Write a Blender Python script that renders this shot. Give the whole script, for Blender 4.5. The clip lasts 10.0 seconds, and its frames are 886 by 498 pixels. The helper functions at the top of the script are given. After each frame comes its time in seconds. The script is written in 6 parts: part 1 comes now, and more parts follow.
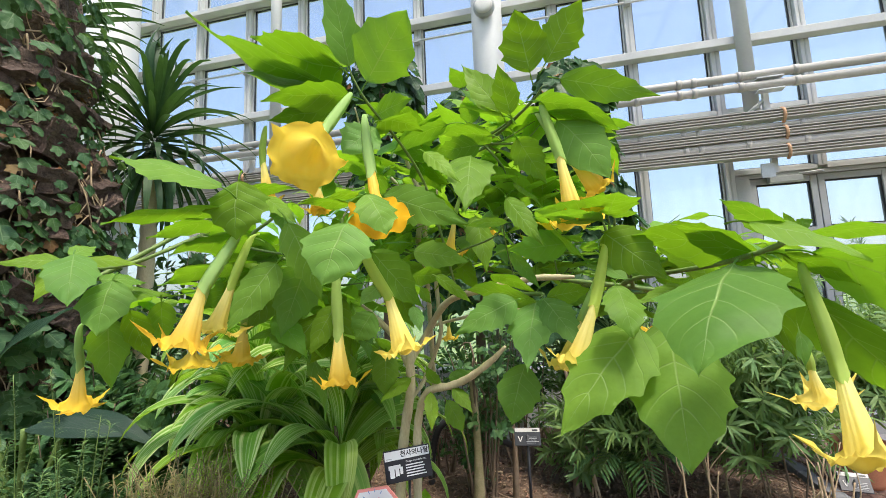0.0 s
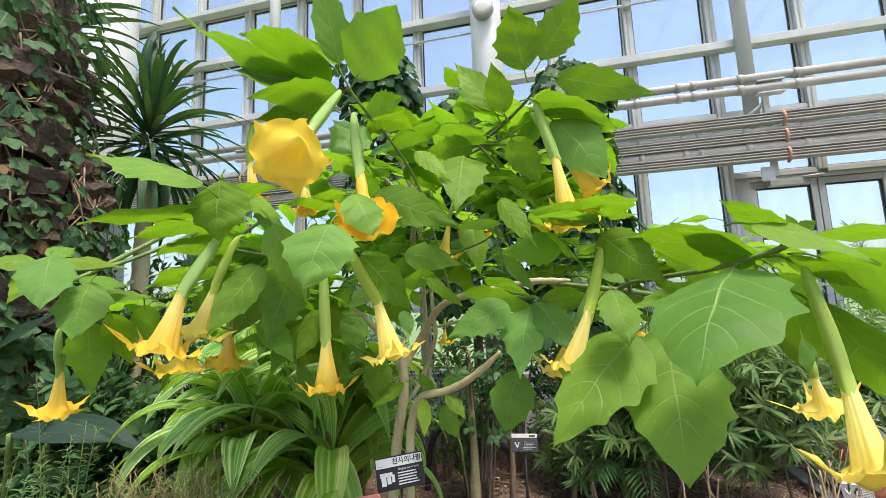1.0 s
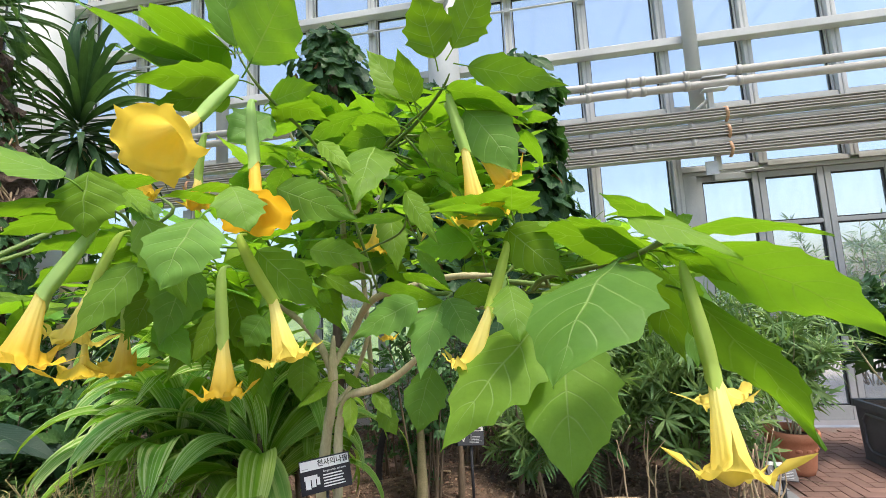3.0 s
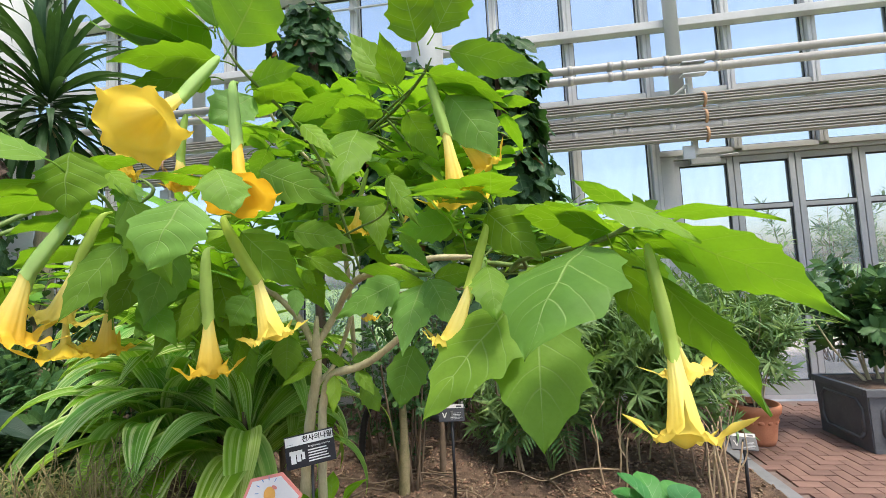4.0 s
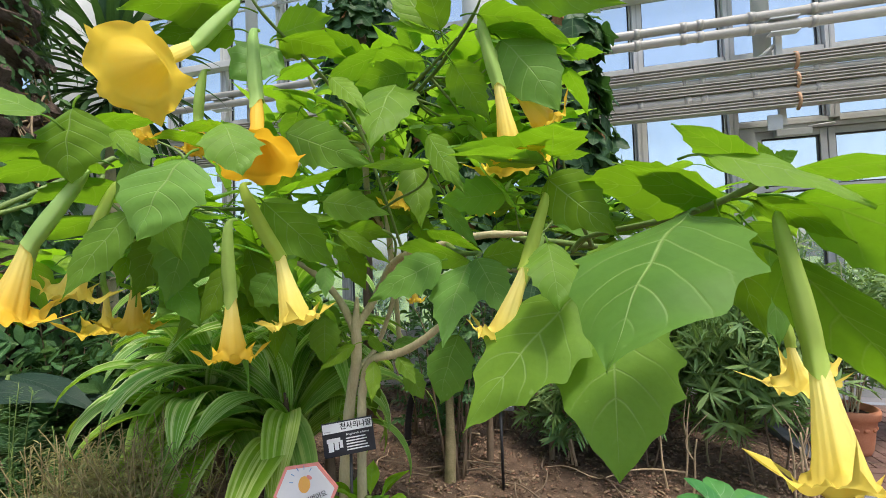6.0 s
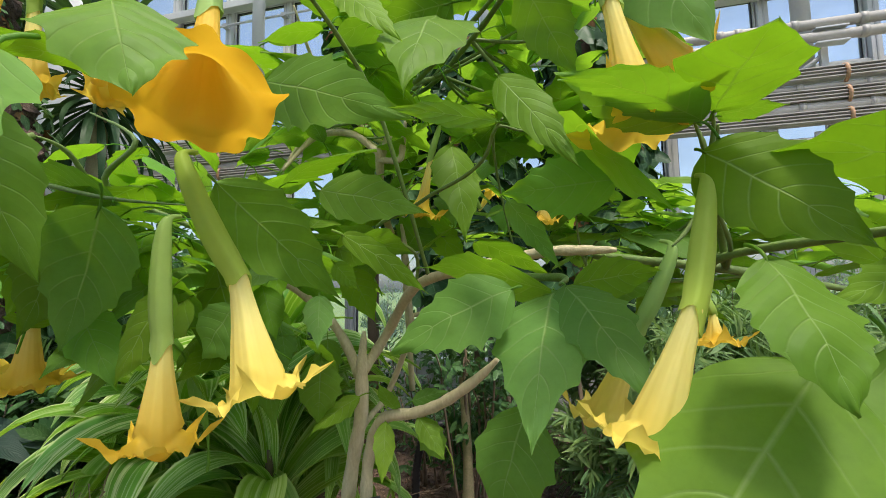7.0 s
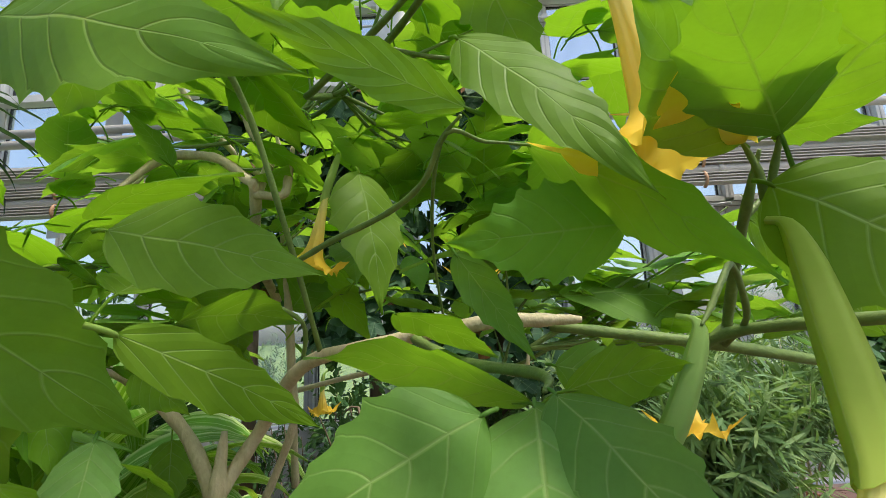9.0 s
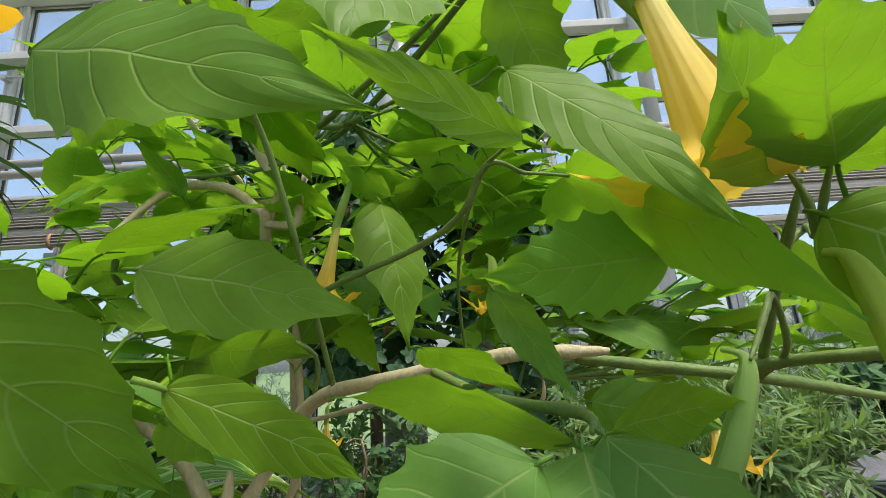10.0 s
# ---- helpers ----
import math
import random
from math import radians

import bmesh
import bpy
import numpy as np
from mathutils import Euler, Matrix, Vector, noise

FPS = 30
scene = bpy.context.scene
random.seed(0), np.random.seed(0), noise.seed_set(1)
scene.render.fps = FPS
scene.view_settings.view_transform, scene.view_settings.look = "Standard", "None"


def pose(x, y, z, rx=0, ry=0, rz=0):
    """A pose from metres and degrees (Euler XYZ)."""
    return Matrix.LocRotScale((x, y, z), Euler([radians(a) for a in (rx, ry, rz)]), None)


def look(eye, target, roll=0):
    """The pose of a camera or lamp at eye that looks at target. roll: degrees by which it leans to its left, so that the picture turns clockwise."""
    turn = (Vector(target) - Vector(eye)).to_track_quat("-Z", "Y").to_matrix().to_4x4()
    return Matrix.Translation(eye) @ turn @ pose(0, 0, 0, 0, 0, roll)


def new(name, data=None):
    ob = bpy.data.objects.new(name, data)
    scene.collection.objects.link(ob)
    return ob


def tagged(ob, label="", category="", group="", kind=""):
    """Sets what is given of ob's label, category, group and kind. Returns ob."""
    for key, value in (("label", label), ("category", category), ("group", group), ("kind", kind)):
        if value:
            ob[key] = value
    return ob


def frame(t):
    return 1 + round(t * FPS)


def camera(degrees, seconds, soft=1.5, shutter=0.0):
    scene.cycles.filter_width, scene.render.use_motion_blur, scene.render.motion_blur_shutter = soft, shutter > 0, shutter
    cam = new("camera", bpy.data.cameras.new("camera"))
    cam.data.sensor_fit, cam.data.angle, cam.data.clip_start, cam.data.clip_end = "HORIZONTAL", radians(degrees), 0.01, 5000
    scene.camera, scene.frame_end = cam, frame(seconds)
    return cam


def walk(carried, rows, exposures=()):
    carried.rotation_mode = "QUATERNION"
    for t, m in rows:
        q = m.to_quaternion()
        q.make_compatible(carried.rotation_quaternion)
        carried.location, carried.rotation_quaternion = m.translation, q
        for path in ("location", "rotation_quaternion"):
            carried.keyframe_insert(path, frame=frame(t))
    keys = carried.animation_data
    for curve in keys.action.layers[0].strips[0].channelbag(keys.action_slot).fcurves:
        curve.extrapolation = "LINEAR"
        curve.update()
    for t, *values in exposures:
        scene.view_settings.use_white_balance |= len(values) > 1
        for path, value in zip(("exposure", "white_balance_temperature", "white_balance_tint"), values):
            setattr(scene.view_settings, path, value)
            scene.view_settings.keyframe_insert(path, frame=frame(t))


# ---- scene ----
cam = camera(89.8, 10.0, 0.8)
PATH = [
    (0, (0.087, -0.075, 1.182), (-0.373, 1.854, 1.442), -2.2),
    (0.5, (0.089, -0.064, 1.185), (-0.355, 1.867, 1.451), -2.1),
    (1, (0.099, -0.041, 1.184), (-0.36, 1.886, 1.457), -2.0),
    (1.5, (0.13, -0.015, 1.185), (-0.336, 1.91, 1.463), -2.0),
    (2, (0.17, 0.018, 1.181), (-0.268, 1.95, 1.457), -2.2),
    (2.5, (0.201, 0.022, 1.188), (-0.182, 1.967, 1.453), -2.5),
    (3.8, (0.24, 0.007, 1.185), (-0.025, 1.982, 1.354), -3.0),
    (4, (0.232, -0.008, 1.185), (-0.026, 1.97, 1.336), -2.9),
    (4.5, (0.237, -0.012, 1.183), (-0.042, 1.965, 1.291), -2.9),
    (5, (0.248, 0.001, 1.179), (-0.095, 1.97, 1.259), -2.9),
    (5.5, (0.258, 0.031, 1.178), (-0.164, 1.984, 1.247), -2.7),
    (5.7, (0.251, 0.062, 1.178), (-0.203, 2.008, 1.248), -2.4),
    (6.8, (0.074, 0.392, 1.191), (-0.431, 2.321, 1.347), -1.2),
    (7, (0.058, 0.44, 1.191), (-0.437, 2.369, 1.376), -0.9),
    (7.5, (0.044, 0.509, 1.198), (-0.339, 2.455, 1.452), -1.1),
    (8, (0.003, 0.57, 1.221), (-0.233, 2.535, 1.507), -1.7),
    (8.5, (-0.007, 0.621, 1.238), (-0.105, 2.592, 1.566), -2.1),
    (9, (-0.009, 0.655, 1.241), (-0.022, 2.618, 1.622), -2.8),
    (9.5, (-0.026, 0.669, 1.247), (-0.021, 2.621, 1.683), -3.1),
    (10, (-0.04, 0.665, 1.252), (-0.029, 2.604, 1.74), -3.5),
]
walk(cam, [(t, look(eye, target, roll)) for t, eye, target, roll in PATH],
     ((0, 1.36), (4.5, 1.34), (5.5, 1.22), (7, 1.04), (10, 1.08)))

# ---- light ----
SUN_HEIGHT, SUN_TURN = 70, 135
world = bpy.data.worlds.new("world")
scene.world = world
world.use_nodes = True
wt = world.node_tree
wt.nodes.clear()
sky = wt.nodes.new("ShaderNodeTexSky")
sky.sky_type = "NISHITA"
sky.sun_disc = False
sky.sun_elevation, sky.sun_rotation = radians(SUN_HEIGHT), radians(SUN_TURN)
sky.air_density, sky.dust_density, sky.ozone_density = 1.0, 3.6, 1.1
bg = wt.nodes.new("ShaderNodeBackground")
bg.inputs["Strength"].default_value = 0.138
wo = wt.nodes.new("ShaderNodeOutputWorld")
wt.links.new(sky.outputs["Color"], bg.inputs["Color"])
wt.links.new(bg.outputs["Background"], wo.inputs["Surface"])
sun = new("sun", bpy.data.lights.new("sun", "SUN"))
sun.data.energy, sun.data.angle, sun.data.color = 1.9, radians(8), (1.0, 0.94, 0.84)
sun.matrix_world = look((0, 0, 0), (-math.sin(radians(SUN_TURN)) * math.cos(radians(SUN_HEIGHT)), -math.cos(radians(SUN_TURN)) * math.cos(radians(SUN_HEIGHT)), -math.sin(radians(SUN_HEIGHT))))
sun.location = (3, -2, 9)


# ---- materials ----
def nodes_of(name):
    m = bpy.data.materials.new(name)
    m.use_nodes = True
    m.node_tree.nodes.clear()
    return m, m.node_tree.nodes, m.node_tree.links


def mix_rgb(n, l, fac, a, b, kind="MIX"):
    k = n.new("ShaderNodeMix")
    k.data_type, k.blend_type = "RGBA", kind
    for sock, v in ((k.inputs[0], fac), (k.inputs[6], a), (k.inputs[7], b)):
        if isinstance(v, bpy.types.NodeSocket):
            l.new(v, sock)
        elif isinstance(v, tuple):
            sock.default_value = (*v, 1) if len(v) == 3 else v
        else:
            sock.default_value = v
    return k.outputs[2]


def maths(n, l, op, a, b=0.0, clamp=False):
    k = n.new("ShaderNodeMath")
    k.operation, k.use_clamp = op, clamp
    for sock, v in ((k.inputs[0], a), (k.inputs[1], b)):
        if isinstance(v, bpy.types.NodeSocket):
            l.new(v, sock)
        else:
            sock.default_value = v
    return k.outputs[0]


def noise_of(n, l, scale, detail=4.0, rough=0.55, stretch=None, space="Object"):
    co = n.new("ShaderNodeTexCoord")
    k = n.new("ShaderNodeTexNoise")
    k.inputs["Scale"].default_value, k.inputs["Detail"].default_value, k.inputs["Roughness"].default_value = scale, detail, rough
    src = co.outputs[space]
    if stretch:
        mp = n.new("ShaderNodeMapping")
        mp.inputs["Scale"].default_value = stretch
        l.new(src, mp.inputs["Vector"])
        src = mp.outputs["Vector"]
    l.new(src, k.inputs["Vector"])
    return k.outputs["Fac"]


def ramp(n, l, fac, lo, hi):
    k = n.new("ShaderNodeMapRange")
    k.inputs["From Min"].default_value, k.inputs["From Max"].default_value = lo, hi
    l.new(fac, k.inputs["Value"])
    return k.outputs["Result"]


def surface(name, dark, light, rough=0.6, scale=8.0, fine=80.0, bump=0.2, metal=0.0, stretch=None, vary=0.0, depth=0.004):
    """A plain surface: two tones by coarse stains and fine grain, with relief from the grain."""
    m, n, l = nodes_of(name)
    coarse, grain = noise_of(n, l, scale, 5, 0.6, stretch), noise_of(n, l, fine, 3, 0.6, stretch)
    f = maths(n, l, "ADD", maths(n, l, "MULTIPLY", ramp(n, l, coarse, 0.3, 0.7), 0.65), maths(n, l, "MULTIPLY", ramp(n, l, grain, 0.3, 0.7), 0.35))
    col = mix_rgb(n, l, f, dark, light)
    if vary:
        info = n.new("ShaderNodeObjectInfo")
        hsv = n.new("ShaderNodeHueSaturation")
        l.new(maths(n, l, "ADD", maths(n, l, "MULTIPLY", info.outputs["Random"], vary), 1 - vary / 2), hsv.inputs["Value"])
        l.new(col, hsv.inputs["Color"])
        col = hsv.outputs["Color"]
    p = n.new("ShaderNodeBsdfPrincipled")
    l.new(col, p.inputs["Base Color"])
    l.new(maths(n, l, "ADD", maths(n, l, "MULTIPLY", grain, 0.25), rough - 0.12), p.inputs["Roughness"])
    p.inputs["Metallic"].default_value = metal
    b = n.new("ShaderNodeBump")
    b.inputs["Strength"].default_value, b.inputs["Distance"].default_value = bump, depth
    l.new(f, b.inputs["Height"])
    l.new(b.outputs["Normal"], p.inputs["Normal"])
    o = n.new("ShaderNodeOutputMaterial")
    l.new(p.outputs["BSDF"], o.inputs["Surface"])
    return m


def foliage(name, dark, light, glow, vein, through_light=0.45, rough=0.45, veins=7.0, vein_mix=0.75, stripes=None, island=False):
    """A leaf: veins along its UV, blotches, a thin blade that lets light through."""
    m, n, l = nodes_of(name)
    uv = n.new("ShaderNodeUVMap")
    uv.uv_map = "leaf"
    sep = n.new("ShaderNodeSeparateXYZ")
    l.new(uv.outputs["UV"], sep.inputs["Vector"])
    u, v = sep.outputs["X"], maths(n, l, "ABSOLUTE", sep.outputs["Y"])
    slim = maths(n, l, "DIVIDE", v, maths(n, l, "SUBTRACT", 1.18, u))
    mid = maths(n, l, "SUBTRACT", 1.0, ramp(n, l, slim, 0.004, 0.045), True)
    if veins:
        curve = maths(n, l, "SUBTRACT", u, maths(n, l, "MULTIPLY", maths(n, l, "POWER", v, 1.25), 0.24))
        curve = maths(n, l, "ADD", curve, maths(n, l, "MULTIPLY", maths(n, l, "SUBTRACT", noise_of(n, l, 11.0, 2), 0.5), 0.10))
        side = maths(n, l, "PINGPONG", maths(n, l, "MULTIPLY", curve, veins), 0.5)
        swell = side
        side = maths(n, l, "SUBTRACT", 1.0, ramp(n, l, side, 0.0, 0.062), True)
        side = maths(n, l, "MULTIPLY", side, maths(n, l, "SUBTRACT", 0.85, maths(n, l, "MULTIPLY", v, 0.6)))
        side = maths(n, l, "MULTIPLY", side, maths(n, l, "SUBTRACT", 1.0, ramp(n, l, u, 0.68, 0.86)))
        vf = maths(n, l, "MAXIMUM", mid, side)
    else:
        vf = mid
    if island:
        g = n.new("ShaderNodeNewGeometry")
        rnd = g.outputs["Random Per Island"]
    else:
        info = n.new("ShaderNodeObjectInfo")
        rnd = info.outputs["Random"]
    blot = ramp(n, l, noise_of(n, l, 14.0, 4, 0.6), 0.3, 0.7)
    f = maths(n, l, "ADD", maths(n, l, "MULTIPLY", blot, 0.45), maths(n, l, "MULTIPLY", rnd, 0.55))
    col = mix_rgb(n, l, f, dark, light)
    hue = n.new("ShaderNodeHueSaturation")
    other = maths(n, l, "FRACT", maths(n, l, "MULTIPLY", rnd, 17.3))
    l.new(maths(n, l, "ADD", maths(n, l, "MULTIPLY", other, 0.045), 0.479), hue.inputs["Hue"])
    l.new(maths(n, l, "SUBTRACT", 1.06, maths(n, l, "MULTIPLY", other, 0.2)), hue.inputs["Saturation"])
    l.new(col, hue.inputs["Color"])
    col = hue.outputs["Color"]
    if stripes:
        at = n.new("ShaderNodeCombineXYZ")
        l.new(maths(n, l, "MULTIPLY", u, 0.7), at.inputs[0])
        l.new(maths(n, l, "MULTIPLY", sep.outputs["Y"], 7.5), at.inputs[1])
        l.new(maths(n, l, "MULTIPLY", rnd, 40.0), at.inputs[2])
        streak = n.new("ShaderNodeTexNoise")
        streak.inputs["Scale"].default_value, streak.inputs["Detail"].default_value = 1.0, 3.0
        l.new(at.outputs[0], streak.inputs["Vector"])
        st = ramp(n, l, streak.outputs["Fac"], 0.48, 0.61)
        st = maths(n, l, "MULTIPLY", st, maths(n, l, "ADD", 0.35, maths(n, l, "MULTIPLY", rnd, 0.6)))
        edge = ramp(n, l, v, 0.80, 0.92)
        st = maths(n, l, "MAXIMUM", st, maths(n, l, "MULTIPLY", edge, 0.62))
        col = mix_rgb(n, l, st, col, stripes)
    col = mix_rgb(n, l, maths(n, l, "MULTIPLY", vf, vein_mix), col, vein)
    if veins:
        col = mix_rgb(n, l, maths(n, l, "MULTIPLY", ramp(n, l, noise_of(n, l, 120.0, 3, 0.7), 0.45, 0.7), 0.16), col, tuple(c * 0.45 for c in dark))
    spot = noise_of(n, l, 42.0, 2, 0.5)
    col = mix_rgb(n, l, maths(n, l, "MULTIPLY", ramp(n, l, spot, 0.74, 0.78), 0.35), col, vein)
    p = n.new("ShaderNodeBsdfPrincipled")
    l.new(col, p.inputs["Base Color"])
    l.new(maths(n, l, "ADD", maths(n, l, "MULTIPLY", blot, 0.15), rough - 0.07), p.inputs["Roughness"])
    p.inputs["Specular IOR Level"].default_value = 0.16
    b = n.new("ShaderNodeBump")
    b.inputs["Strength"].default_value, b.inputs["Distance"].default_value = 0.36, 0.005
    h = maths(n, l, "SUBTRACT", maths(n, l, "MULTIPLY", noise_of(n, l, 35.0, 2), 0.5), maths(n, l, "MULTIPLY", vf, 0.6))
    if veins:
        h = maths(n, l, "ADD", h, maths(n, l, "MULTIPLY", swell, 0.55))
    l.new(h, b.inputs["Height"])
    l.new(b.outputs["Normal"], p.inputs["Normal"])
    t = n.new("ShaderNodeBsdfTranslucent")
    l.new(mix_rgb(n, l, maths(n, l, "MULTIPLY", vf, 0.45), mix_rgb(n, l, f, glow, tuple(min(1, c * 1.25) for c in glow)), dark), t.inputs["Color"])
    mx = n.new("ShaderNodeMixShader")
    mx.inputs[0].default_value = through_light
    l.new(p.outputs["BSDF"], mx.inputs[1])
    l.new(t.outputs["BSDF"], mx.inputs[2])
    o = n.new("ShaderNodeOutputMaterial")
    l.new(mx.outputs[0], o.inputs["Surface"])
    return m


def petal(name, base, mouth, glow):
    """Soft petal: colour runs from the tube to the mouth, with fine lengthwise ribs."""
    m, n, l = nodes_of(name)
    uv = n.new("ShaderNodeUVMap")
    uv.uv_map = "leaf"
    sep = n.new("ShaderNodeSeparateXYZ")
    l.new(uv.outputs["UV"], sep.inputs["Vector"])
    f = ramp(n, l, sep.outputs["X"], 0.15, 0.85)
    blot = noise_of(n, l, 25.0, 4, 0.6)
    rib = maths(n, l, "PINGPONG", maths(n, l, "MULTIPLY", sep.outputs["Y"], 15.0), 0.5)
    f = maths(n, l, "ADD", f, maths(n, l, "MULTIPLY", maths(n, l, "SUBTRACT", blot, 0.5), 0.5), True)
    info = n.new("ShaderNodeObjectInfo")
    col = mix_rgb(n, l, f, base, mouth)
    deep = tuple(c * k for c, k in zip(mouth, (1.0, 0.8, 0.65)))
    col = mix_rgb(n, l, maths(n, l, "MULTIPLY", info.outputs["Random"], 0.55), col, mix_rgb(n, l, f, base, deep))
    line = maths(n, l, "SUBTRACT", 1.0, ramp(n, l, rib, 0.0, 0.10), True)
    col = mix_rgb(n, l, maths(n, l, "MULTIPLY", line, 0.12), col, tuple(c * k for c, k in zip(base, (0.8, 0.8, 0.5))))
    p = n.new("ShaderNodeBsdfPrincipled")
    l.new(col, p.inputs["Base Color"])
    p.inputs["Roughness"].default_value = 0.55
    p.inputs["Specular IOR Level"].default_value = 0.25
    b = n.new("ShaderNodeBump")
    b.inputs["Strength"].default_value, b.inputs["Distance"].default_value = 0.3, 0.003
    l.new(maths(n, l, "ADD", maths(n, l, "MULTIPLY", rib, 0.8), blot), b.inputs["Height"])
    l.new(b.outputs["Normal"], p.inputs["Normal"])
    t = n.new("ShaderNodeBsdfTranslucent")
    l.new(mix_rgb(n, l, f, tuple(0.4 * a + 0.6 * c for a, c in zip(glow, base)), glow), t.inputs["Color"])
    mx = n.new("ShaderNodeMixShader")
    mx.inputs[0].default_value = 0.42
    l.new(p.outputs["BSDF"], mx.inputs[1])
    l.new(t.outputs["BSDF"], mx.inputs[2])
    o = n.new("ShaderNodeOutputMaterial")
    l.new(mx.outputs[0], o.inputs["Surface"])
    return m


def pane_glass(name):
    """Clear window glass with a thin dusty film that also whitens the sky behind like haze."""
    m, n, l = nodes_of(name)
    tr = n.new("ShaderNodeBsdfTransparent")
    tr.inputs["Color"].default_value = (0.97, 0.985, 0.99, 1)
    gl = n.new("ShaderNodeBsdfGlossy")
    gl.inputs["Roughness"].default_value = 0.03
    lw = n.new("ShaderNodeLayerWeight")
    lw.inputs["Blend"].default_value = 0.5
    fr = maths(n, l, "ADD", maths(n, l, "MULTIPLY", maths(n, l, "POWER", lw.outputs["Facing"], 4.0), 0.7), 0.035)
    a = n.new("ShaderNodeMixShader")
    l.new(fr, a.inputs[0])
    l.new(tr.outputs["BSDF"], a.inputs[1])
    l.new(gl.outputs["BSDF"], a.inputs[2])
    du = n.new("ShaderNodeBsdfTranslucent")
    du.inputs["Color"].default_value = (0.9, 0.92, 0.95, 1)
    b = n.new("ShaderNodeMixShader")
    dust_haze = maths(n, l, "ADD", maths(n, l, "MULTIPLY", ramp(n, l, noise_of(n, l, 3.0, 5, 0.65, (1, 1, 0.35)), 0.35, 0.75), 0.13), 0.05)
    l.new(dust_haze, b.inputs[0])
    l.new(a.outputs[0], b.inputs[1])
    l.new(du.outputs["BSDF"], b.inputs[2])
    o = n.new("ShaderNodeOutputMaterial")
    l.new(b.outputs[0], o.inputs["Surface"])
    return m


LEAF = foliage("trumpet_leaf", (0.082, 0.192, 0.018), (0.184, 0.345, 0.038), (0.22, 0.44, 0.010), (0.38, 0.53, 0.16), 0.38, 0.50, veins=6.3, vein_mix=0.72)
# young-leaf green; also makes leaves look lit where the crown blocks the light
YOUNG_LIT = foliage("young_lit_leaf", (0.11, 0.285, 0.018), (0.19, 0.42, 0.036), (0.28, 0.54, 0.014), (0.34, 0.52, 0.14), 0.44, 0.48, veins=6.0)
# inner copies of both leaf greens, lightened to offset shade inside the crown
INNER = foliage("inner_leaf", (0.12, 0.26, 0.024), (0.235, 0.43, 0.050), (0.30, 0.54, 0.022), (0.40, 0.58, 0.16), 0.40, 0.46, veins=6.0, island=True)
INNER_YOUNG_LIT = foliage("inner_young_lit_leaf", (0.145, 0.32, 0.027), (0.245, 0.47, 0.050), (0.34, 0.60, 0.028), (0.40, 0.58, 0.16), 0.44, 0.48, veins=6.0, island=True)
MOSSIVY = foliage("wall_ivy_leaf", (0.03, 0.09, 0.035), (0.10, 0.20, 0.075), (0.13, 0.26, 0.045), (0.24, 0.36, 0.16), 0.3, veins=4, island=True)
CALYX = foliage("calyx_green", (0.30, 0.47, 0.075), (0.46, 0.62, 0.16), (0.46, 0.62, 0.09), (0.5, 0.62, 0.2), 0.34, 0.5, veins=0)
PETAL = petal("yellow_petal", (0.92, 0.83, 0.28), (0.92, 0.62, 0.05), (0.94, 0.72, 0.09))
PALE = petal("pale_yellow_petal", (0.92, 0.86, 0.34), (0.93, 0.77, 0.15), (0.93, 0.79, 0.17))
ORANGE = petal("orange_petal", (0.90, 0.64, 0.10), (0.88, 0.475, 0.02), (0.92, 0.55, 0.03))
BARK = surface("pale_bark", (0.40, 0.34, 0.19), (0.63, 0.55, 0.345), 0.75, 20, 160, 0.5, stretch=(1, 1, 0.4))
MOSSBARK = surface("mossy_bark", (0.16, 0.15, 0.06), (0.40, 0.32, 0.18), 0.85, 14, 120, 0.5)
TWIG = surface("green_twig", (0.085, 0.145, 0.028), (0.19, 0.28, 0.065), 0.6, 30, 200, 0.3)
DARKBARK = surface("shrub_bark", (0.10, 0.07, 0.045), (0.24, 0.17, 0.11), 0.8, 25, 160, 0.5, stretch=(1, 1, 0.4))
STRAP = foliage("striped_leaf", (0.05, 0.19, 0.014), (0.17, 0.41, 0.035), (0.32, 0.56, 0.03), (0.3, 0.45, 0.12), 0.36, 0.4, veins=0, vein_mix=0.2, stripes=(0.80, 0.86, 0.42), island=False)
# paler copy of STRAP: creamier leaves, plus brightness the shaded front clumps lack
STRAP_PALE = foliage("pale_striped_leaf", (0.09, 0.27, 0.02), (0.24, 0.46, 0.045), (0.40, 0.60, 0.04), (0.4, 0.5, 0.16), 0.36, 0.42, veins=0, vein_mix=0.2, stripes=(0.66, 0.76, 0.26))
PALM = foliage("palm_leaf", (0.012, 0.042, 0.018), (0.055, 0.12, 0.045), (0.08, 0.18, 0.03), (0.14, 0.22, 0.1), 0.18, veins=0, vein_mix=0.3, island=True)
IVY = foliage("ivy_leaf", (0.016, 0.055, 0.022), (0.055, 0.13, 0.045), (0.08, 0.2, 0.03), (0.16, 0.27, 0.11), 0.25, veins=4, island=True)
OLEANDER = foliage("narrow_leaf", (0.055, 0.14, 0.034), (0.24, 0.35, 0.13), (0.24, 0.40, 0.07), (0.34, 0.44, 0.22), 0.3, veins=0, island=True)
SHRUB = foliage("thick_leaf", (0.022, 0.075, 0.025), (0.085, 0.18, 0.05), (0.1, 0.23, 0.03), (0.15, 0.25, 0.1), 0.15, 0.35, veins=5, island=True)
HERB = foliage("needle_leaf", (0.055, 0.12, 0.04), (0.15, 0.26, 0.09), (0.18, 0.3, 0.07), (0.2, 0.3, 0.12), 0.2, veins=0, island=True)
DRYHERB = foliage("dry_needle", (0.10, 0.105, 0.03), (0.32, 0.30, 0.11), (0.32, 0.30, 0.1), (0.4, 0.36, 0.18), 0.2, veins=0, island=True)
